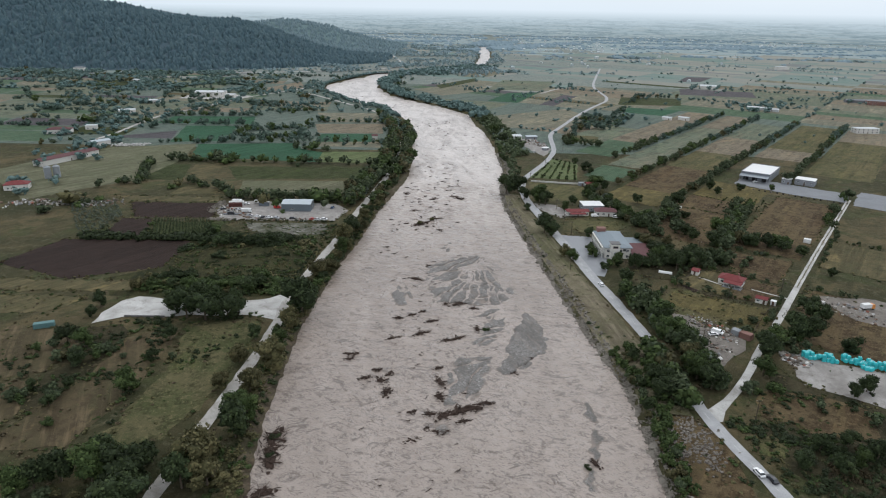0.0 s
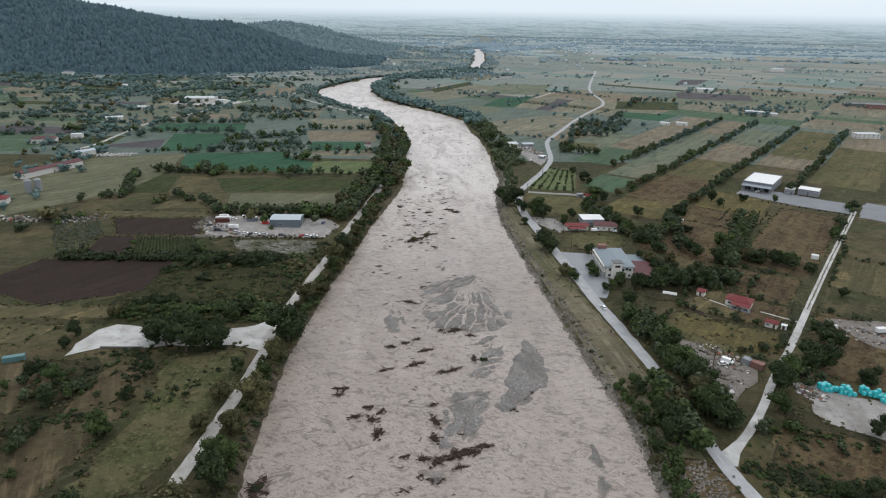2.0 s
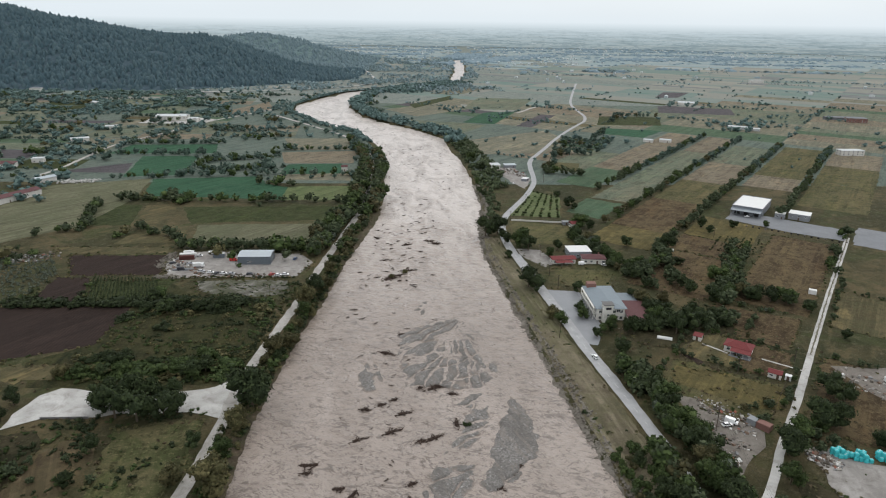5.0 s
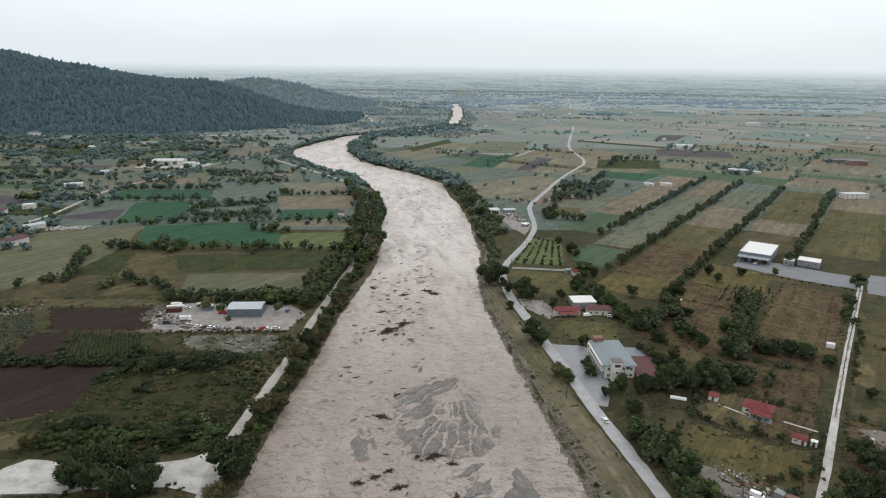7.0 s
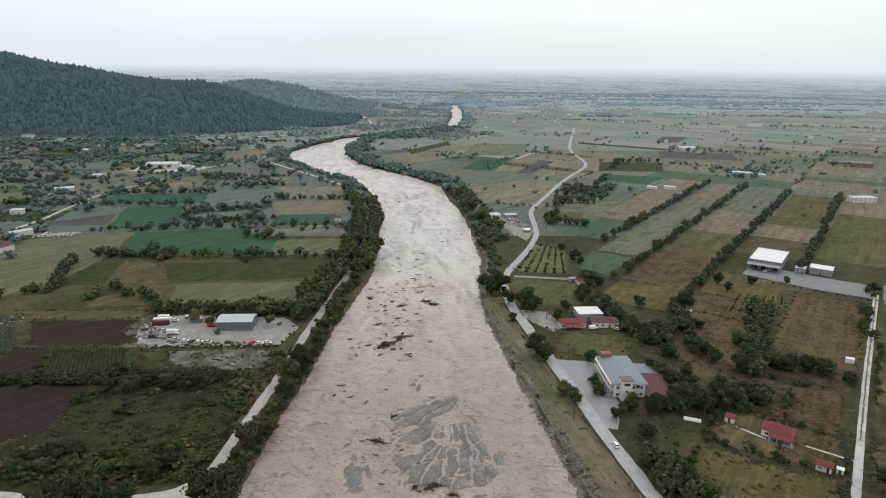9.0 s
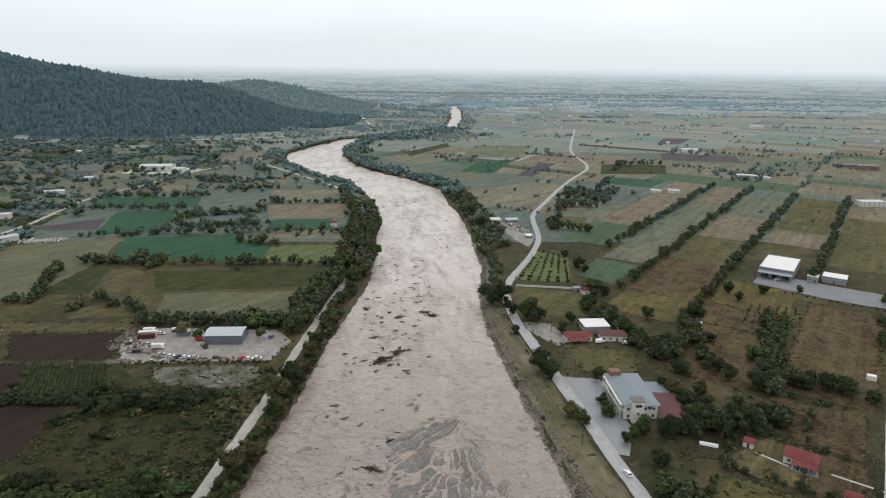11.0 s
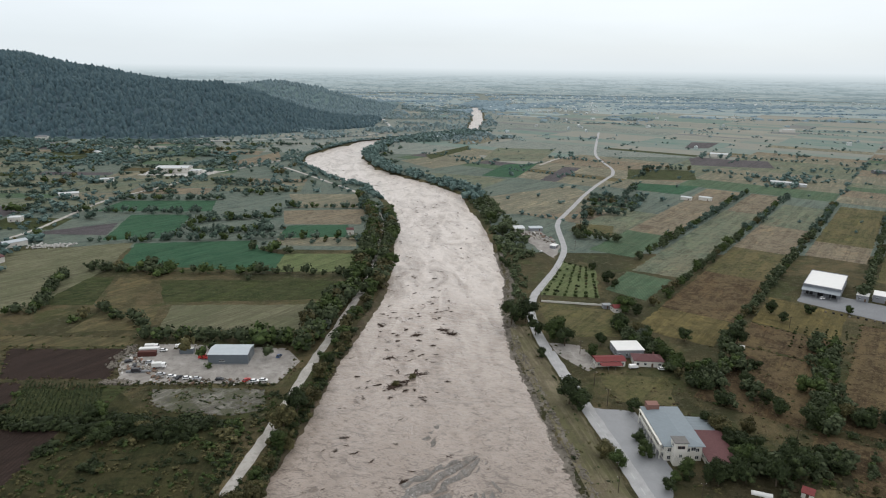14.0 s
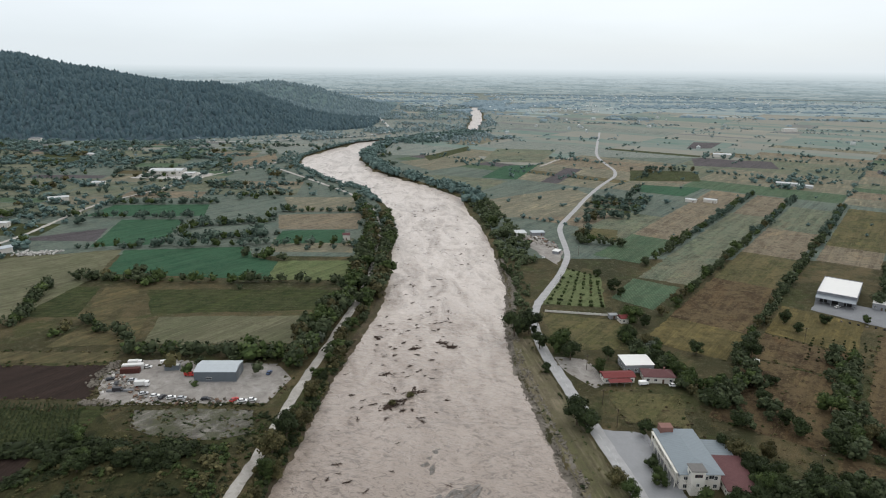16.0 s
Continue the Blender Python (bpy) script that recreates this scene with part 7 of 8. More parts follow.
house("annex", "low annex with a faded maroon roof beside the villa", "annex", (113.6, 348.5), -3, 11, 20, 3.0, "mono", 1.2, CREAM, MAROON, 0.4, ((1.5, 1.0),), 4.0, "s")
house("annex", "low annex with a pale grey sheet roof beside the villa", "annex", (113.2, 364.6), -3, 11, 10, 3.0, "mono", 0.9, CREAM, SLATE, 0.4, ((1.5, 1.0),), 4.0, "")

# the low red-roofed tavern
house("pavilion", "open hall under a flat white metal roof", "pavilion", (105.5, 442.5), 3, 14.5, 12, 4.4, "flat", 0, GREY_WALL, WHITE, 0.3, ((1.8, 1.3),), 3.5, "e")
house("tavern", "low building with a bright red roof by the road", "house", (92.6, 429), 4, 15, 6.5, 3.0, "gable", 1.0, CREAM, RED_TILE, 0.5, ((1.5, 1.1),), 3.0, "s")
awning = base("awning", pose(92.4, 423.6, 0.08, 0, 0, 4), "red sheet awning on thin posts before the tavern", "awning")
part("cover", roof_bm("mono", 11, 3.2, 2.2, 0.5, 0.1, 0.08), RED_TILE, awning)
for x in (-5.2, -1.8, 1.8, 5.2):
    part("post", box(x - 0.06, x + 0.06, -1.5, -1.38, 0, 2.25), STEEL, awning)
house("house", "low house with a faded maroon hip roof", "house", (112.5, 430), -4, 14.5, 8.5, 3.2, "hip", 1.9, PLASTER, MAROON, 0.5, ((1.6, 1.1),), 3.4, "s", chimney=True)
house("house", "small house with a red roof behind the orchard", "house", (117.5, 505.5), 10, 7, 6, 3.0, "gable", 1.4, PLASTER, RED_TILE, 0.4, ((1.5, 1.0),), 3.0, "s")
house("shed", "small grey shed with a flat roof", "shed", (112, 511), 5, 5, 4, 2.4, "flat", 0, GREY_WALL, STEEL, 0.2, (), 3.0, "s")

wall = base("garden_wall", pose(72, 521, 0.0, 0, 0, -9.5), "low white garden wall below the orchard", "wall")
for i in range(12):
    part("panel", box(i * 3.4, i * 3.4 + 3.3, -0.12, 0.12, -0.1, 1.25, 0.02), PLASTER, wall)
    part("pier", box(i * 3.4 - 0.15, i * 3.4 + 0.1, -0.18, 0.18, -0.1, 1.45, 0.02), PLASTER, wall)
# the factory of the strip fields
factory = house("factory", "grey industrial hall with a bright white flat roof", "factory", (277, 554), -36.87, 22.5, 40, 6.6, "flat", 0, GREY_WALL, WHITE, 0.1, ((5.6, 0.8),), 5.0, "", sides="ew")
part("parapet", wall_bm("flat", 23.0, 40.5, 0.7, 0), GREY_WALL, factory).matrix_basis = pose(0, 0, 6.5)
part("canopy", roof_bm("mono", 22.5, 6.5, 4.3, 1.3, 0.15, 0.12), SHED_WALL, factory, "sloping grey canopy").matrix_basis = pose(0, -23.2, 0)
for x in np.linspace(-10.8, 10.8, 6):
    part("pillar", box(x - 0.15, x + 0.15, -26.3, -26.0, 0, 4.3), STEEL, factory)
# black panels stand in for the unlit openings under the canopy
for x in (-7, 0, 7):
    door(factory, x, -20, 4.2, 3.8, "s", RUBBER)
house("office", "small white-roofed office beside the factory", "office", (289, 531), -36.87, 7, 8, 4.2, "flat", 0, GREY_WALL, WHITE, 0.15, ((2.0, 1.2),), 3.5, "s")
house("store", "grey store building with a white flat roof", "store", (303.5, 528.5), -36.87, 15, 12, 4.8, "flat", 0, GREY_WALL, WHITE, 0.2, ((3.0, 0.8),), 5.0, "s")
for i in range(16):
    x, y = strip(556.5 + RNG.normal(0, 0.4), -104 + 4.4 * i)
    tagged(part("boulder", box(-0.7, 0.7, -0.6, 0.6, -0.25, 1.0, 0.28), RUBBER if i % 3 else ROCK, None), "dark boulder along the yard's edge", "boulder", "boulders along the factory yard").matrix_basis = pose(x, y, 0.0, 0, 0, RNG.uniform(0, 90))
house("hall", "long white industrial hall beside the lane", "hall", strip(580, 12), -36.87, 30, 18, 5.0, "flat", 0, GREY_WALL, WHITE, 0.15, ((3.6, 0.9),), 5.0, "s")

# the red-roofed cottage and its huts
cottage = house("cottage", "white cottage with a red tiled roof and porch", "cottage", (151, 310.5), -36.87, 11.5, 7.5, 3.0, "hip", 1.9, PLASTER, RED_TILE, 0.5, ((1.6, 1.1),), 3.4, "s", chimney=True)
part("porch_roof", roof_bm("mono", 8.5, 3.2, 2.3, 0.8, 0.2, 0.1), RED_TILE, cottage).matrix_basis = pose(1.8, -5.4, 0)
for x in (-2.2, 0.4, 3.2, 5.8):
    part("pillar", box(x - 0.1, x + 0.1, -6.9, -6.7, 0, 2.35), PLASTER, cottage)
part("terrace", box(-2.8, 6.6, -8.0, -3.9, 0.0, 0.3, 0.03), CONCRETE, cottage)
house("garden_hut", "small garden hut with a red roof", "hut", (136.3, 322), -36.87, 3.8, 3.2, 2.2, "mono", 0.7, PLASTER, RED_TILE, 0.25, (), 2.0, "s", "garden huts")
house("garden_hut", "garden hut with a red gable roof by the lane", "hut", (156, 287), -36.87, 5.2, 4.0, 2.3, "gable", 0.9, PLASTER, RED_TILE, 0.3, ((1.4, 0.7),), 2.5, "s", "garden huts")
house("garden_hut", "tiny white hut beside the lane", "hut", (160.5, 284.5), -36.87, 2.4, 2.2, 2.0, "flat", 0, WHITE, WHITE, 0.1, (), 2.0, "s", "garden huts")
trough = base("polytunnel", pose(120.5, 323, 0.05, 0, 0, -22), "small white plastic-covered garden tunnel", "polytunnel")
bm = bmesh.new()
bmesh.ops.create_cone(bm, cap_ends=True, segments=16, radius1=1.1, radius2=1.1, depth=7, matrix=Matrix.Translation((0, 0, 0.1)) @ Matrix.Rotation(radians(90), 4, "Y"))
part("cover", bm, WHITE, trough)

# the workshop shed of the west yard
shed = house("workshop", "slate-blue metal workshop with a pale sheet roof", "workshop", (-101.7, 430.6), 1, 20, 12.5, 5.0, "gable", 1.1, SHED_WALL, SHED_ROOF, 0.15, (), 5.0, "")
window(shed, -3.0, -6.25, 1.8, 2.6, 0.8, "s")
door(shed, 10.0, 0, 4.0, 4.0, "e", STEEL)
part("plinth", box(-10.1, 10.1, -6.9, -6.27, 0, 0.35, 0.02), CONCRETE, shed)

# farmsteads further off
LIME = plain("limewashed_sheet", (0.52, 0.54, 0.55), 0.8, worn=0.25, scale=0.4)
FARMS = [
    ("farmhouse", "white two-storey farmhouse by the road", (79, 706), 12, 9, 8, 5.2, "mono", 0.8, PLASTER, LIME, ((1.5, 1.1), (4.0, 1.1))),
    ("barn", "open farm shed with a pale sheet roof", (96, 716), 10, 12, 6, 3.0, "mono", 0.6, GREY_WALL, SHED_ROOF, ()),
    ("barn", "small dark farm shed with a white roof", (103, 655), 60, 7, 5, 2.6, "flat", 0, GREY_WALL, WHITE, ()),
    ("warehouse", "long white warehouse on the western plain", (-372, 1040), 4, 44, 24, 7.5, "gable", 1.5, PLASTER, LIME, ((5.0, 1.5),)),
    ("warehouse", "white office block beside the warehouse", (-338, 1030), 4, 14, 14, 5.0, "flat", 0, PLASTER, LIME, ((1.8, 1.3), (4.6, 1.3))),
    ("white_house", "large white flat-roofed house on the plain", (519, 800), 0, 28, 12, 6.0, "flat", 0, PLASTER, LIME, ((1.8, 1.4), (4.6, 1.4))),
    ("greenhouse", "low white greenhouse among trees", (476, 1002), -30, 26, 9, 3.2, "gable", 1.2, LIME, LIME, ()),
    ("greenhouse", "low white greenhouse beside another", (492, 985), -30, 18, 8, 3.0, "gable", 1.2, LIME, LIME, ()),
    ("barn", "pink farm building with a tiled roof", (712, 1085), -20, 30, 16, 6.5, "hip", 2.0, BRICK, CONCRETE, ((1.8, 1.2), (4.6, 1.2))),
    ("barn", "long farm shed of grey concrete", (700, 1112), -8, 46, 10, 4.0, "gable", 1.5, CONCRETE, CONCRETE, ()),
    ("barn", "white farm building within a dark walled field", (515, 1300), -20, 30, 14, 5.0, "gable", 2.0, PLASTER, LIME, ()),
    ("barn", "far white farm building on the plain", (922, 1838), 0, 34, 18, 8.0, "flat", 0, PLASTER, LIME, ()),
    ("barn", "small white shed between the strips", (322, 878), -36, 14, 7, 3.5, "gable", 1.0, PLASTER, LIME, ()),
    ("barn", "small white shed at the hedge", (300, 880), -36, 12, 6, 3.0, "gable", 1.0, PLASTER, LIME, ()),
    ("barn", "long barn with a faded red roof", (-340, 570), 68, 58, 11, 4.5, "gable", 1.8, PLASTER, MAROON, ()),
    ("barn", "long grey sheet-roofed barn", (-346, 640), 55, 18, 8, 4.0, "gable", 1.4, PLASTER, SHED_ROOF, ()),
    ("farmhouse", "farmhouse with a red tiled roof", (-322, 470), 20, 16, 10, 4.0, "hip", 2.2, PLASTER, RED_TILE, ((1.6, 1.1),)),
    ("barn", "white sheet-roofed barn on the western plain", (-418, 852), 30, 20, 8, 4.0, "gable", 1.4, PLASTER, LIME, ()),
    ("farmhouse", "farmhouse with a brownish tiled roof", (-420, 700), 15, 24, 12, 4.5, "hip", 2.2, PLASTER, MAROON, ((1.6, 1.1),)),
    ("farmhouse", "white farmhouse among trees", (-400, 728), 10, 11, 8, 4.5, "flat", 0, PLASTER, LIME, ((1.6, 1.1),)),
    ("barn", "white barn on the western plain", (-424, 952), 15, 15, 7, 4.0, "gable", 1.3, PLASTER, LIME, ()),
    ("farmhouse", "small stone house beside the track", (-76, 694), 5, 6, 5, 4.5, "gable", 1.5, PLASTER, MAROON, ((1.6, 1.1),)),
    ("farmhouse", "white house below the hill", (-575, 1216), 0, 18, 10, 5.0, "hip", 2.0, PLASTER, LIME, ()),
    ("farmhouse", "white house on the lower slope", (-790, 1430), 10, 22, 12, 7.0, "hip", 2.0, PLASTER, CONCRETE, ()),
]
tagged(patch("warehouse_yard", [(-412, 1008), (-318, 1000), (-312, 1052), (-340, 1066), (-410, 1064)], 0.13, CHALK, 0.6, 6, 4), "pale concrete yard round a warehouse", "yard", kind="structure")
for name, label, at, turn, w, d, h, roof, rise, wall, top, rows in FARMS:
    house(name, label, name.replace("_", " "), at, turn, w, d, h, roof, rise, wall, top, 0.4, rows, 5.0, "s")
for x, y in ((-318, 503), (-313, 507)):
    ob = base("silo", pose(x, y, 0), "grey galvanised grain silo", "silo", "grain silos")
    part("tank", rod((0, 0, 0), (0, 0, 9), 2.6, 2.6, 20), STEEL, ob)
    part("cone_roof", rod((0, 0, 9), (0, 0, 10.4), 2.7, 0.3, 20), STEEL, ob)

# villages far across the plain, too many to count
hv, hf = [], []
# haze is mixed into the village's wall and roof colours, greyish and bluish
HAZED = plain("hazed_plaster", (0.44, 0.49, 0.50), 0.9)
TOWNS = ((1150, 3300, 330, 240), (1500, 3700, 420, 260), (950, 3900, 300, 200), (-330, 3500, 260, 260), (-150, 4100, 420, 220), (250, 3600, 200, 160), (2000, 3400, 320, 160), (420, 2650, 160, 90), (600, 3000, 200, 120))
for i in range(430):
    y = RNG.uniform(1400, 4400)
    x = RNG.uniform(-0.3 * y, 0.75 * y)
    if i > 200:
        cx, cy, rx, ry = TOWNS[i % len(TOWNS)]
        x, y = RNG.normal(cx, rx), RNG.normal(cy, ry)
    elif noise.noise(Vector((x / 420, y / 260, 1.5))) < 0.08 and RNG.random() > 0.14 or x < -40:
        continue
    if bank_distance(np.array([x]), np.array([y]))[0] < 25 or math.hypot(x, y) > 4450 or y < 1400 or hill_height(np.array([x]), np.array([y]))[0] > 1:
        continue
    w, d, h, r = RNG.uniform(5, 12), RNG.uniform(4, 8), RNG.uniform(3, 7), RNG.uniform(1, 2.2)
    a = RNG.uniform(0, 3.14)
    c, s = math.cos(a), math.sin(a)
    i = len(hv)
    for px, py, pz in ((-w, -d, 0), (w, -d, 0), (w, d, 0), (-w, d, 0), (-w, -d, h), (w, -d, h), (w, d, h), (-w, d, h), (-w, 0, h + r), (w, 0, h + r)):
        hv.append((x + (px * c - py * s) * 0.6, y + (px * s + py * c) * 0.6, pz))
    hf += [(i, i + 1, i + 5, i + 4), (i + 1, i + 2, i + 6, i + 9, i + 5), (i + 2, i + 3, i + 7, i + 6), (i + 3, i, i + 4, i + 8, i + 7), (i + 4, i + 5, i + 9, i + 8), (i + 6, i + 7, i + 8, i + 9)]
me = mesh_of("village", hv, hf, [HAZED, RED_TILE, plain("hazed_white_plaster", (0.58, 0.61, 0.61), 0.9), plain("hazed_roof_tiles", (0.35, 0.36, 0.37), 0.9)])
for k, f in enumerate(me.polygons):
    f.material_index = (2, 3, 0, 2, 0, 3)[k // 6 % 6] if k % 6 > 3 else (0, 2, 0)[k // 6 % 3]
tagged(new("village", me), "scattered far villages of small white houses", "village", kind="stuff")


# ---- vehicles, poles, stacks and clutter ----
PAINT = {c: plain(f"{c}_car_paint", col, 0.35, 0.0, 0.08) for c, col in (("white", (0.78, 0.78, 0.78)), ("red", (0.42, 0.04, 0.035)), ("black", (0.03, 0.03, 0.035)), ("blue", (0.06, 0.10, 0.20)), ("silver", (0.45, 0.46, 0.48)), ("orange", (0.55, 0.22, 0.06)))}


def profile(points, half, name, material, ob, tuck=0.0):
    """A side view drawn in x and z, drawn out to both sides; tuck narrows its top."""
    bm = bmesh.new()
    top = max(p[1] for p in points)
    low = min(p[1] for p in points)
    sides = []
    for s in (-1, 1):
        sides.append([bm.verts.new((x, s * (half - tuck * (z - low) / (top - low)), z)) for x, z in points])
    bm.faces.new(sides[0]), bm.faces.new(sides[1][::-1])
    for i in range(len(points)):
        j = (i + 1) % len(points)
        bm.faces.new((sides[0][j], sides[0][i], sides[1][i], sides[1][j]))
    bmesh.ops.recalc_face_normals(bm, faces=bm.faces)
    return part(name, bm, material, ob)


def vehicle(x, y, turn, colour, body="car", label=""):
    ob = base({"car": "car", "van": "van", "truck": "truck"}[body], pose(x, y, 0.3, 0, 0, turn), label or f"parked {colour} {body}", body)
    m = PAINT[colour]
    if body == "car":
        profile([(-2.1, 0.35), (2.05, 0.35), (2.1, 0.7), (1.2, 0.9), (-1.95, 0.95), (-2.1, 0.8)], 0.86, "body", m, ob)
        profile([(1.15, 0.9), (0.5, 1.36), (-1.25, 1.4), (-1.9, 0.94)], 0.8, "window", GLASS, ob, 0.14)
        profile([(0.42, 1.34), (0.36, 1.42), (-1.2, 1.46), (-1.3, 1.38)], 0.68, "roof", m, ob)
        wheels, r = ((-1.3, 0.8), (1.3, 0.8)), 0.31
    elif body == "van":
        profile([(-2.4, 0.4), (2.4, 0.4), (2.4, 1.0), (1.7, 1.25), (1.2, 2.0), (-2.3, 2.05), (-2.4, 1.9)], 0.95, "body", m, ob, 0.08)
        profile([(1.72, 1.27), (1.26, 1.9), (1.24, 1.88), (1.66, 1.27)], 0.86, "windscreen", GLASS, ob, 0.05)
        wheels, r = ((-1.5, 0.85), (1.5, 0.85)), 0.34
    else:
        profile([(1.4, 0.6), (3.2, 0.6), (3.2, 1.5), (2.9, 2.6), (1.4, 2.6)], 1.1, "cab", m, ob, 0.05)
        profile([(3.22, 1.55), (2.95, 2.4), (2.9, 2.4), (3.12, 1.55)], 1.0, "windscreen", GLASS, ob)
        part("cargo_box", box(-3.4, 1.25, -1.15, 1.15, 0.9, 2.9, 0.04), WHITE, ob)
        part("chassis", box(-3.4, 3.0, -0.5, 0.5, 0.5, 0.85), RUBBER, ob)
        wheels, r = ((-2.3, 0.95), (2.3, 0.95)), 0.48
    for wx, wy in wheels:
        for s in (-1, 1):
            part("wheel", rod((wx, s * wy - 0.1, r), (wx, s * wy + 0.1, r), r, r, 12), RUBBER, ob)
    return ob


vehicle(97.2, 160.5, 100, "white", "car", "white estate car driving on the asphalt road")
vehicle(99.8, 157.5, 100, "black", "car", "black car driving on the asphalt road")
vehicle(81.5, 304, 99, "white", "car", "white car driving on the road along the river")
for x, y, turn, colour, body in ((-147, 441, 10, "white", "truck"), (-140, 438.5, 5, "white", "car"), (-133, 443, 20, "white", "van"), (-116, 430, 0, "red", "van"), (-78, 433, 80, "blue", "car"), (-134, 419, 8, "white", "truck"), (-124, 409, 15, "white", "car"), (-120, 408, 70, "black", "car"), (-116, 407.5, 20, "white", "car"), (-111, 407, 10, "silver", "car"), (-100, 406.5, 5, "black", "car"), (-87, 406, 60, "red", "car"), (-83, 405, 10, "white", "car"), (-79, 406, 0, "white", "car"), (-152, 425, 30, "black", "car"), (-147, 421, 100, "black", "car"), (-141, 424, 15, "silver", "car"), (-130, 411, 25, "silver", "car"), (-143, 414, 5, "black", "van"), (120.9, 252.8, -40, "white", "van"), (118.5, 251, 10, "white", "car"), (204, 281, 10, "orange", "truck"), (276, 537, 50, "silver", "van"), (298, 533, 60, "white", "van"), (263, 532, 20, "white", "car"), (90, 641, 70, "white", "car"), (104, 424, 10, "white", "van"), (118, 422.5, 0, "white", "car")):
    vehicle(x, y, turn, colour, body, f"{colour} {body} parked in a yard" if colour != "orange" else "orange truck parked in a dirt yard")

TEAL = sheet_mat("faded_teal_sheet", (0.10, 0.19, 0.19), 0.5, 22, 0.6, 0.1)
for x, y, turn, m, label, size in ((-146, 433, 8, RUST, "rusty red shipping container in the yard", (9, 2.6, 2.6)), (-146.5, 437, 8, WHITE, "long white box trailer in the yard", (10, 2.5, 2.8)), (-127, 437, 5, SHED_WALL, "dark site cabin with a white roof", (7, 3, 2.7)), (-171, 247.5, 22, TEAL, "faded teal metal container in a meadow", (8, 2.6, 2.2)), (-142, 414, 3, CONCRETE, "stack of pale concrete beams", (12, 1.6, 0.9)), (131.8, 249, -50, BRICK, "brown sheet-metal cabin in the scrap yard", (5, 3.2, 2.6)), (129, 252.5, -50, STEEL, "pale blue-grey cabin in the scrap yard", (3.4, 3.2, 2.4)), (226, 378, -30, WHITE, "small white hut in a field", (4, 3, 2.4)), (171, 450, -30, WHITE, "small white water tank in a field", (3, 2, 1.6))):
    ob = base("container", pose(x, y, 0.12, 0, 0, turn), label, "container")
    w, d, h = size
    part("box_body", box(-w / 2, w / 2, -d / 2, d / 2, 0, h, 0.05), m, ob)
    part("lid", box(-w / 2 + 0.1, w / 2 - 0.1, -d / 2 + 0.1, d / 2 - 0.1, h - 0.01, h + 0.08, 0.02), WHITE if m is SHED_WALL else m, ob)
    for i in range(max(2, int(w / 1.2))):
        part("rib", box(-w / 2 + 0.5 + i * 1.2, -w / 2 + 0.6 + i * 1.2, -d / 2 - 0.05, -d / 2 + 0.001, 0.1, h - 0.1), m, ob)


def utility_pole(x, y, h=8.5, turn=90):
    ob = base("utility_pole", pose(x, y, 0, 0, 0, turn), "tall dark wooden utility pole with a crossarm", "utility pole", "utility poles")
    part("post", rod((0, 0, -0.3), (0, 0, h), 0.17, 0.11, 8), POLE, ob)
    part("crossarm", box(-0.06, 0.06, -0.9, 0.9, h - 0.6, h - 0.45, 0.01), POLE, ob)
    for s in (-0.8, 0, 0.8):
        part("insulator", rod((0, s, h - 0.45), (0, s, h - 0.22), 0.06, 0.04, 6), WHITE, ob)
    return (x, y, h)


LINE_A = [utility_pole(x, y, h) for x, y, h in ((114.5, 140, 8.5), (108.5, 188, 8.5), (114, 250, 8.5), (96.8, 318, 8.5), (81, 386, 8.5), (80, 440, 8), (71, 520, 8), (91, 573, 8), (120, 650, 8))]
for x, y in ((188, 401), (213, 480), (141, 290), (172, 300), (69, 323), (79.5, 405), (150, 355)):
    utility_pole(x, y, 7.5)
for (x0, y0, h0), (x1, y1, h1) in zip(LINE_A, LINE_A[1:]):
    ob = base("power_cable", pose(x0, y0, h0 - 0.3), "thin black power cables strung between poles", "power cable", "power cables")
    for s in (-0.8, 0.0, 0.8):
        bm = bmesh.new()
        pts = [Vector(((x1 - x0) * t + s, (y1 - y0) * t, (h1 - h0) * t - 5.2 * t * (1 - t))) for t in np.linspace(0, 1, 9)]
        for a, b in zip(pts, pts[1:]):
            rod(a, b, 0.022, 0.022, 4, bm)
        part("cable", bm, RUBBER, ob)

# bulk bags in bright turquoise, stacked by the lane
TURQUOISE = plain("turquoise_woven_plastic", (0.06, 0.52, 0.55), 0.6, worn=0.35, scale=2)


def bag_mesh():
    bm = box(-0.78, 0.78, -0.76, 0.76, 0, 1.45, 0.2)
    for v in bm.verts:
        if v.co.z > 0.9:
            v.co.x *= 0.9
            v.co.y *= 0.9
    me = bpy.data.meshes.new("sack")
    bm.to_mesh(me)
    bm.free()
    me.materials.append(TURQUOISE)
    return me


def lug_mesh():
    bm = bmesh.new()
    for s in (-0.3, 0.3):
        rod((s, -0.3, 1.42), (s, 0.3, 1.58), 0.06, 0.06, 5, bm)
    me = bpy.data.meshes.new("loop")
    bm.to_mesh(me)
    bm.free()
    me.materials.append(WHITE)
    return me


SACK, LOOP = bag_mesh(), lug_mesh()
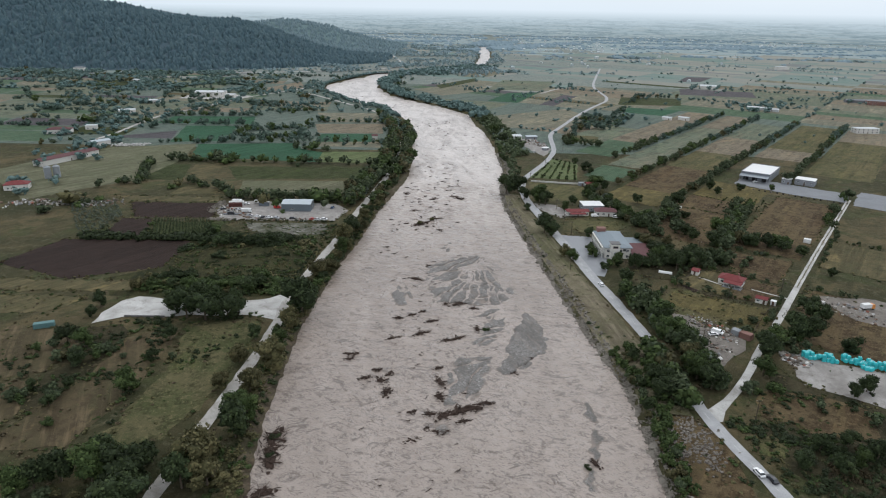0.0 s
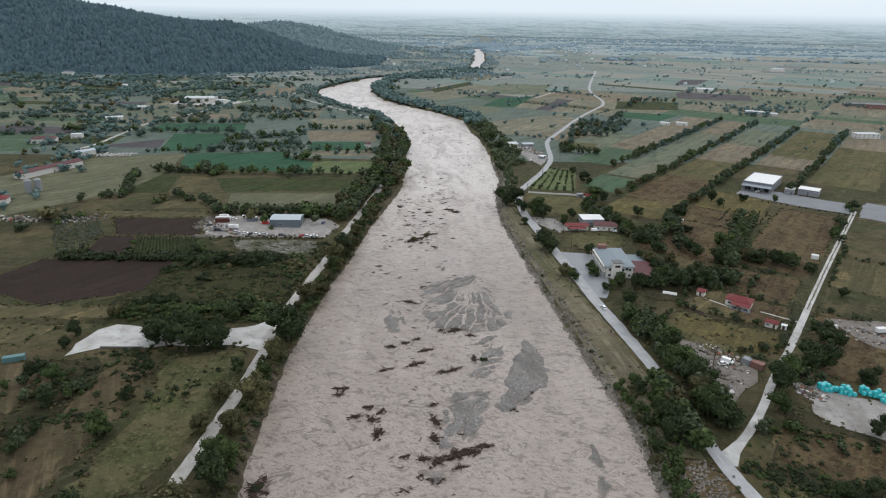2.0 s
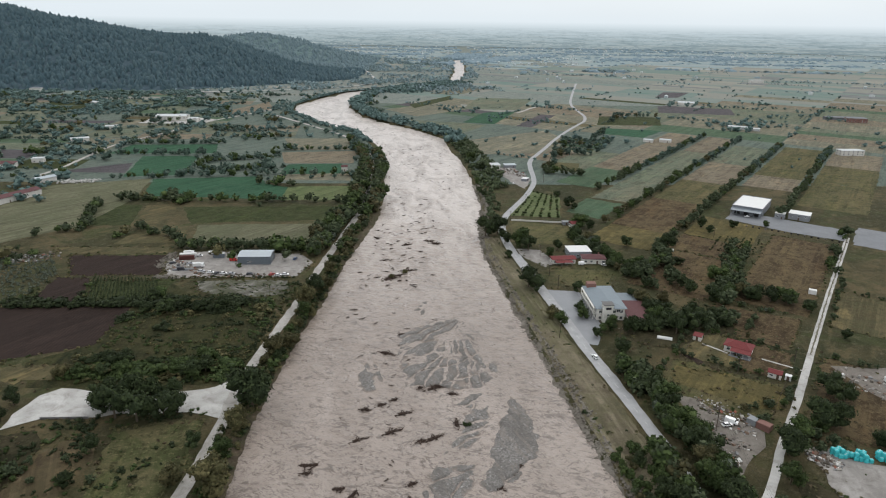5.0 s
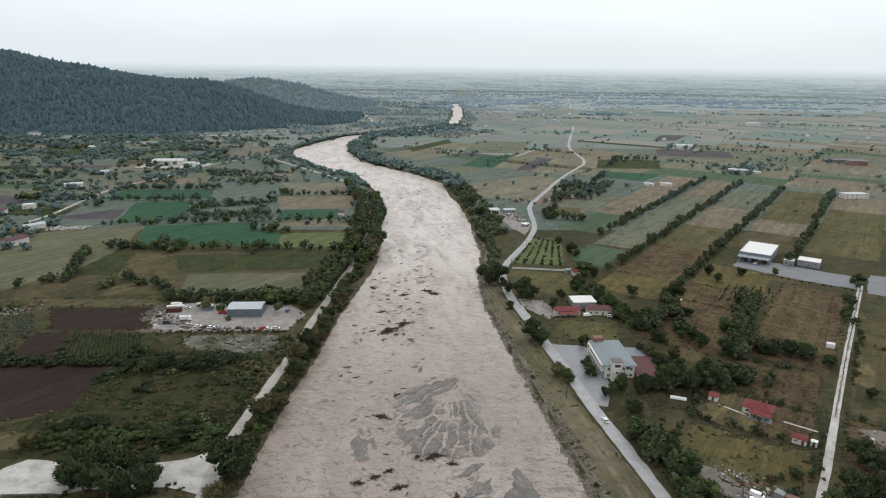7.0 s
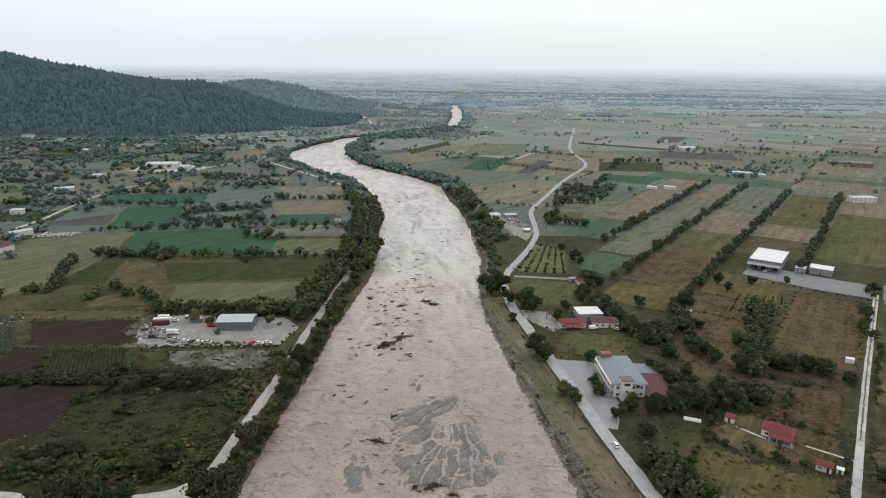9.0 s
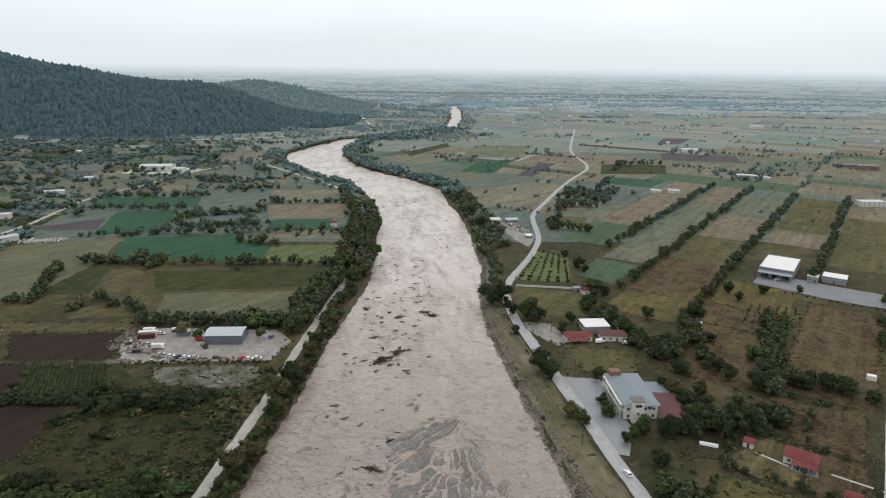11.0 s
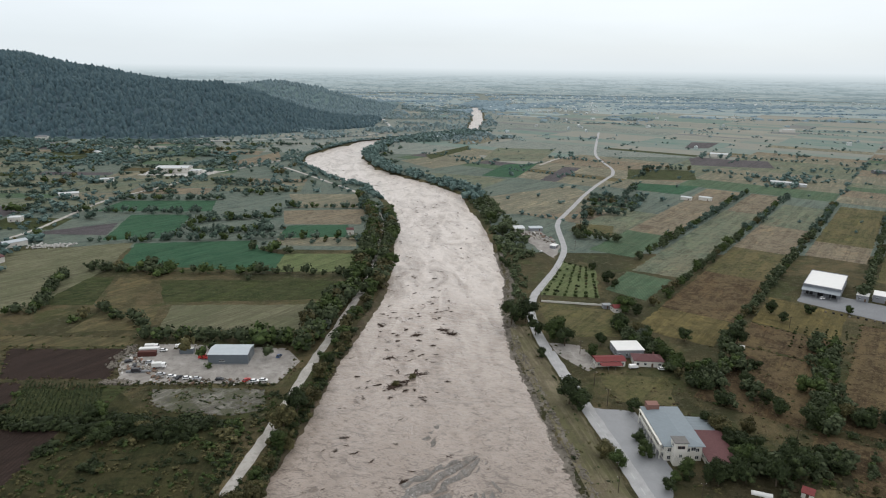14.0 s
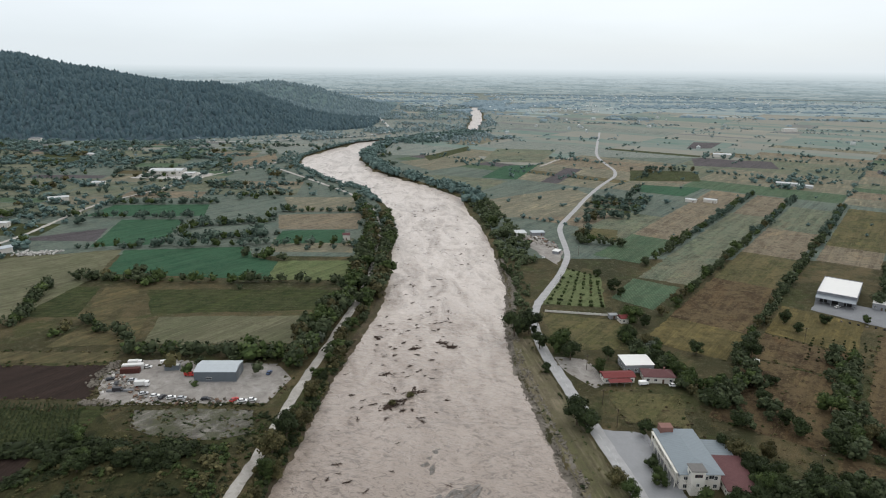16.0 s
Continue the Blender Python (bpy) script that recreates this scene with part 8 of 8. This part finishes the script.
for a, b, rows, tall in (((148, 235), (160, 231), 3, 2), ((163, 232.5), (173, 227), 3, 2), ((168, 225), (172, 223), 2, 1), ((174, 227), (184, 222), 3, 2)):
    n = int(math.dist(a, b) / 1.45)
    for i in range(n):
        for j in range(rows):
            for k in range(tall):
                if RNG.random() < (0.9 if k == 0 else 0.5):
                    x, y = a[0] + (b[0] - a[0]) * i / n + 0.45 * j, a[1] + (b[1] - a[1]) * i / n - 1.4 * j
                    ob = base("bulk_bag", pose(x + RNG.normal(0, 0.12), y + RNG.normal(0, 0.12), 0.15 + 1.46 * k, 0, 0, RNG.uniform(-20, 20)), "bright turquoise bulk bag stacked in a gravel yard", "bulk bag", "stacked turquoise bulk bags")
                    part("sack", SACK, None, ob)
                    part("loop", LOOP, None, ob)


# heaps of rubble, scrap and stones
def scatter(name, label, spots, n, lo, hi, material, spread, category, lie=lambda x, y: 0.0):
    """Angular lumps in one mesh."""
    bm_v, bm_f = [], []
    cube = np.array([(-1, -1, -1), (1, -1, -1), (1, 1, -1), (-1, 1, -1), (-1, -1, 1), (1, -1, 1), (1, 1, 1), (-1, 1, 1)], float) / 2
    quad = np.array([(0, 3, 2, 1), (4, 5, 6, 7), (0, 1, 5, 4), (1, 2, 6, 5), (2, 3, 7, 6), (3, 0, 4, 7)])
    for x, y in spots:
        for _ in range(n):
            px, py = x + RNG.normal(0, spread), y + RNG.normal(0, spread)
            s = RNG.uniform(lo, hi) * np.array([RNG.uniform(0.6, 1.6), RNG.uniform(0.6, 1.6), RNG.uniform(0.4, 1.0)])
            e = np.array(Euler(RNG.uniform(-0.5, 0.5, 3) + np.array([0, 0, RNG.uniform(0, 3)])).to_matrix())
            c = (cube * (1 + RNG.normal(0, 0.12, cube.shape)) * s) @ e.T + np.array([px, py, lie(px, py) + 0.1 + s[2] * 0.35])
            bm_f += (quad + len(bm_v)).tolist()
            bm_v += c.tolist()
    return tagged(new(name, mesh_of(name, bm_v, bm_f, material)), label, category, kind="stuff")


def debris_mat():
    k = Mat("mixed_debris", 0.8)
    a = k.ramp(k.island, (0.0, (0.10, 0.085, 0.07)), (0.25, (0.30, 0.28, 0.25)), (0.45, (0.16, 0.10, 0.07)), (0.62, (0.085, 0.075, 0.065)), (0.75, (0.22, 0.22, 0.22)), (0.88, (0.60, 0.59, 0.57)), (0.96, (0.24, 0.08, 0.05)))
    k.nt.nodes[-1].color_ramp.interpolation = "CONSTANT"
    return k.done(k.mix(k.grey(k.noise(3, 3), 0.4, 0.7, 0, 0.5), a, (0.10, 0.09, 0.075)))


DEBRIS = debris_mat()
scatter("scrap_heap", "heaps of mixed scrap and broken boards", [(117, 268), (120, 264), (124, 258), (128, 256), (121, 253), (118, 255), (111, 233), (113, 229), (109, 224), (126, 246), (123, 262), (114, 241), (118, 238), (122, 248), (115, 263), (126, 252), (112, 250)], 19, 0.15, 0.95, DEBRIS, 1.7, "scrap")
scatter("rubbish_heap", "heap of rubbish beside stacked bags", [(141, 232), (144, 229), (143, 235), (147, 233), (146, 228)], 40, 0.3, 1.2, DEBRIS, 1.6, "rubbish")
scatter("scrap_heap", "strewn debris and white lumps in a dirt yard", [(188, 288), (195, 284), (200, 276), (192, 274), (210, 268), (206, 262), (214, 276), (184, 279), (220, 262), (198, 267)], 17, 0.2, 1.2, DEBRIS, 2.6, "debris")
scatter("scrap_heap", "wrecks and scrap metal in the gravel yard", [(-150, 428), (-146, 424), (-141, 420), (-136, 415), (-152, 431), (-130, 408), (-148, 417), (-122, 406), (-108, 405.5), (-95, 405)], 26, 0.3, 1.3, DEBRIS, 2.0, "scrap")
scatter("farm_clutter", "crates, timber and old machinery in the farmyard", [(84, 700), (90, 706), (96, 700), (100, 690), (93, 690), (104, 676)], 20, 0.5, 1.8, DEBRIS, 3.0, "clutter")
scatter("rubble_heap", "white broken stone at the field edge", [(-327, 640), (-319, 641), (-311, 643), (-304, 645)], 30, 0.6, 1.8, CHALK, 3.0, "rubble")
scatter("rubble_bank", "bank of pale broken stone at the yard's edge", [(-158, 420 + 3 * i) for i in range(9)] + [(-154 + 3 * i, 403) for i in range(5)], 22, 0.4, 1.2, ROCK, 1.5, "rubble")
scatter("rubble_heap", "grey rubble tipped by the road", [(83, 178), (86, 174), (80, 182), (84, 186), (78, 176), (88, 170), (82, 170), (87, 180), (76, 168), (85, 164)], 44, 0.2, 0.8, DIRT, 2.2, "rubble")
scatter("rubble_heap", "broken white stone on the western plain", [(-300 + 8 * i, 430 + 4 * (i % 3)) for i in range(9)], 26, 0.5, 1.6, DEBRIS, 4.0, "rubble")
rocks = []
for y in np.arange(135, 620, 1.7):
    rocks.append((between(RIGHT_BANK, y) + RNG.uniform(-0.3, 5.2), y))
scatter("riprap", "dark quarry stone lining the river bank", rocks, 12, 0.25, 0.85, ROCK, 1.5, "riprap", lambda x, y: np.interp(x - between(RIGHT_BANK, y), [-1.8, 5.7], [-2.4, 0.5]))


def fence(line, label):
    """Weathered posts with two rails along a garden's edge."""
    pts, _ = along(line, 2.6)
    ob = base("garden_fence", pose(0, 0, 0), label, "fence", "garden fences")
    for x, y in pts:
        part("post", box(x - 0.07, x + 0.07, y - 0.07, y + 0.07, -0.2, 1.35), POLE, ob)
    for (x0, y0), (x1, y1) in zip(pts, pts[1:]):
        for z in (0.55, 1.15):
            part("rail", rod((x0, y0, z), (x1, y1, z), 0.05, 0.05, 4), POLE, ob)
    return ob


fence([(120.3, 303.3), (134.6, 292), (146.7, 284.1), (157.5, 275.3)], "dark weathered post-and-rail fence below a cottage garden")
fence([(120.3, 303.3), (136, 325), (146, 338)], "dark weathered fence beside a vegetable plot")
fence([(160, 284), (146, 266), (134, 249)], "dark weathered fence along the farm lane")
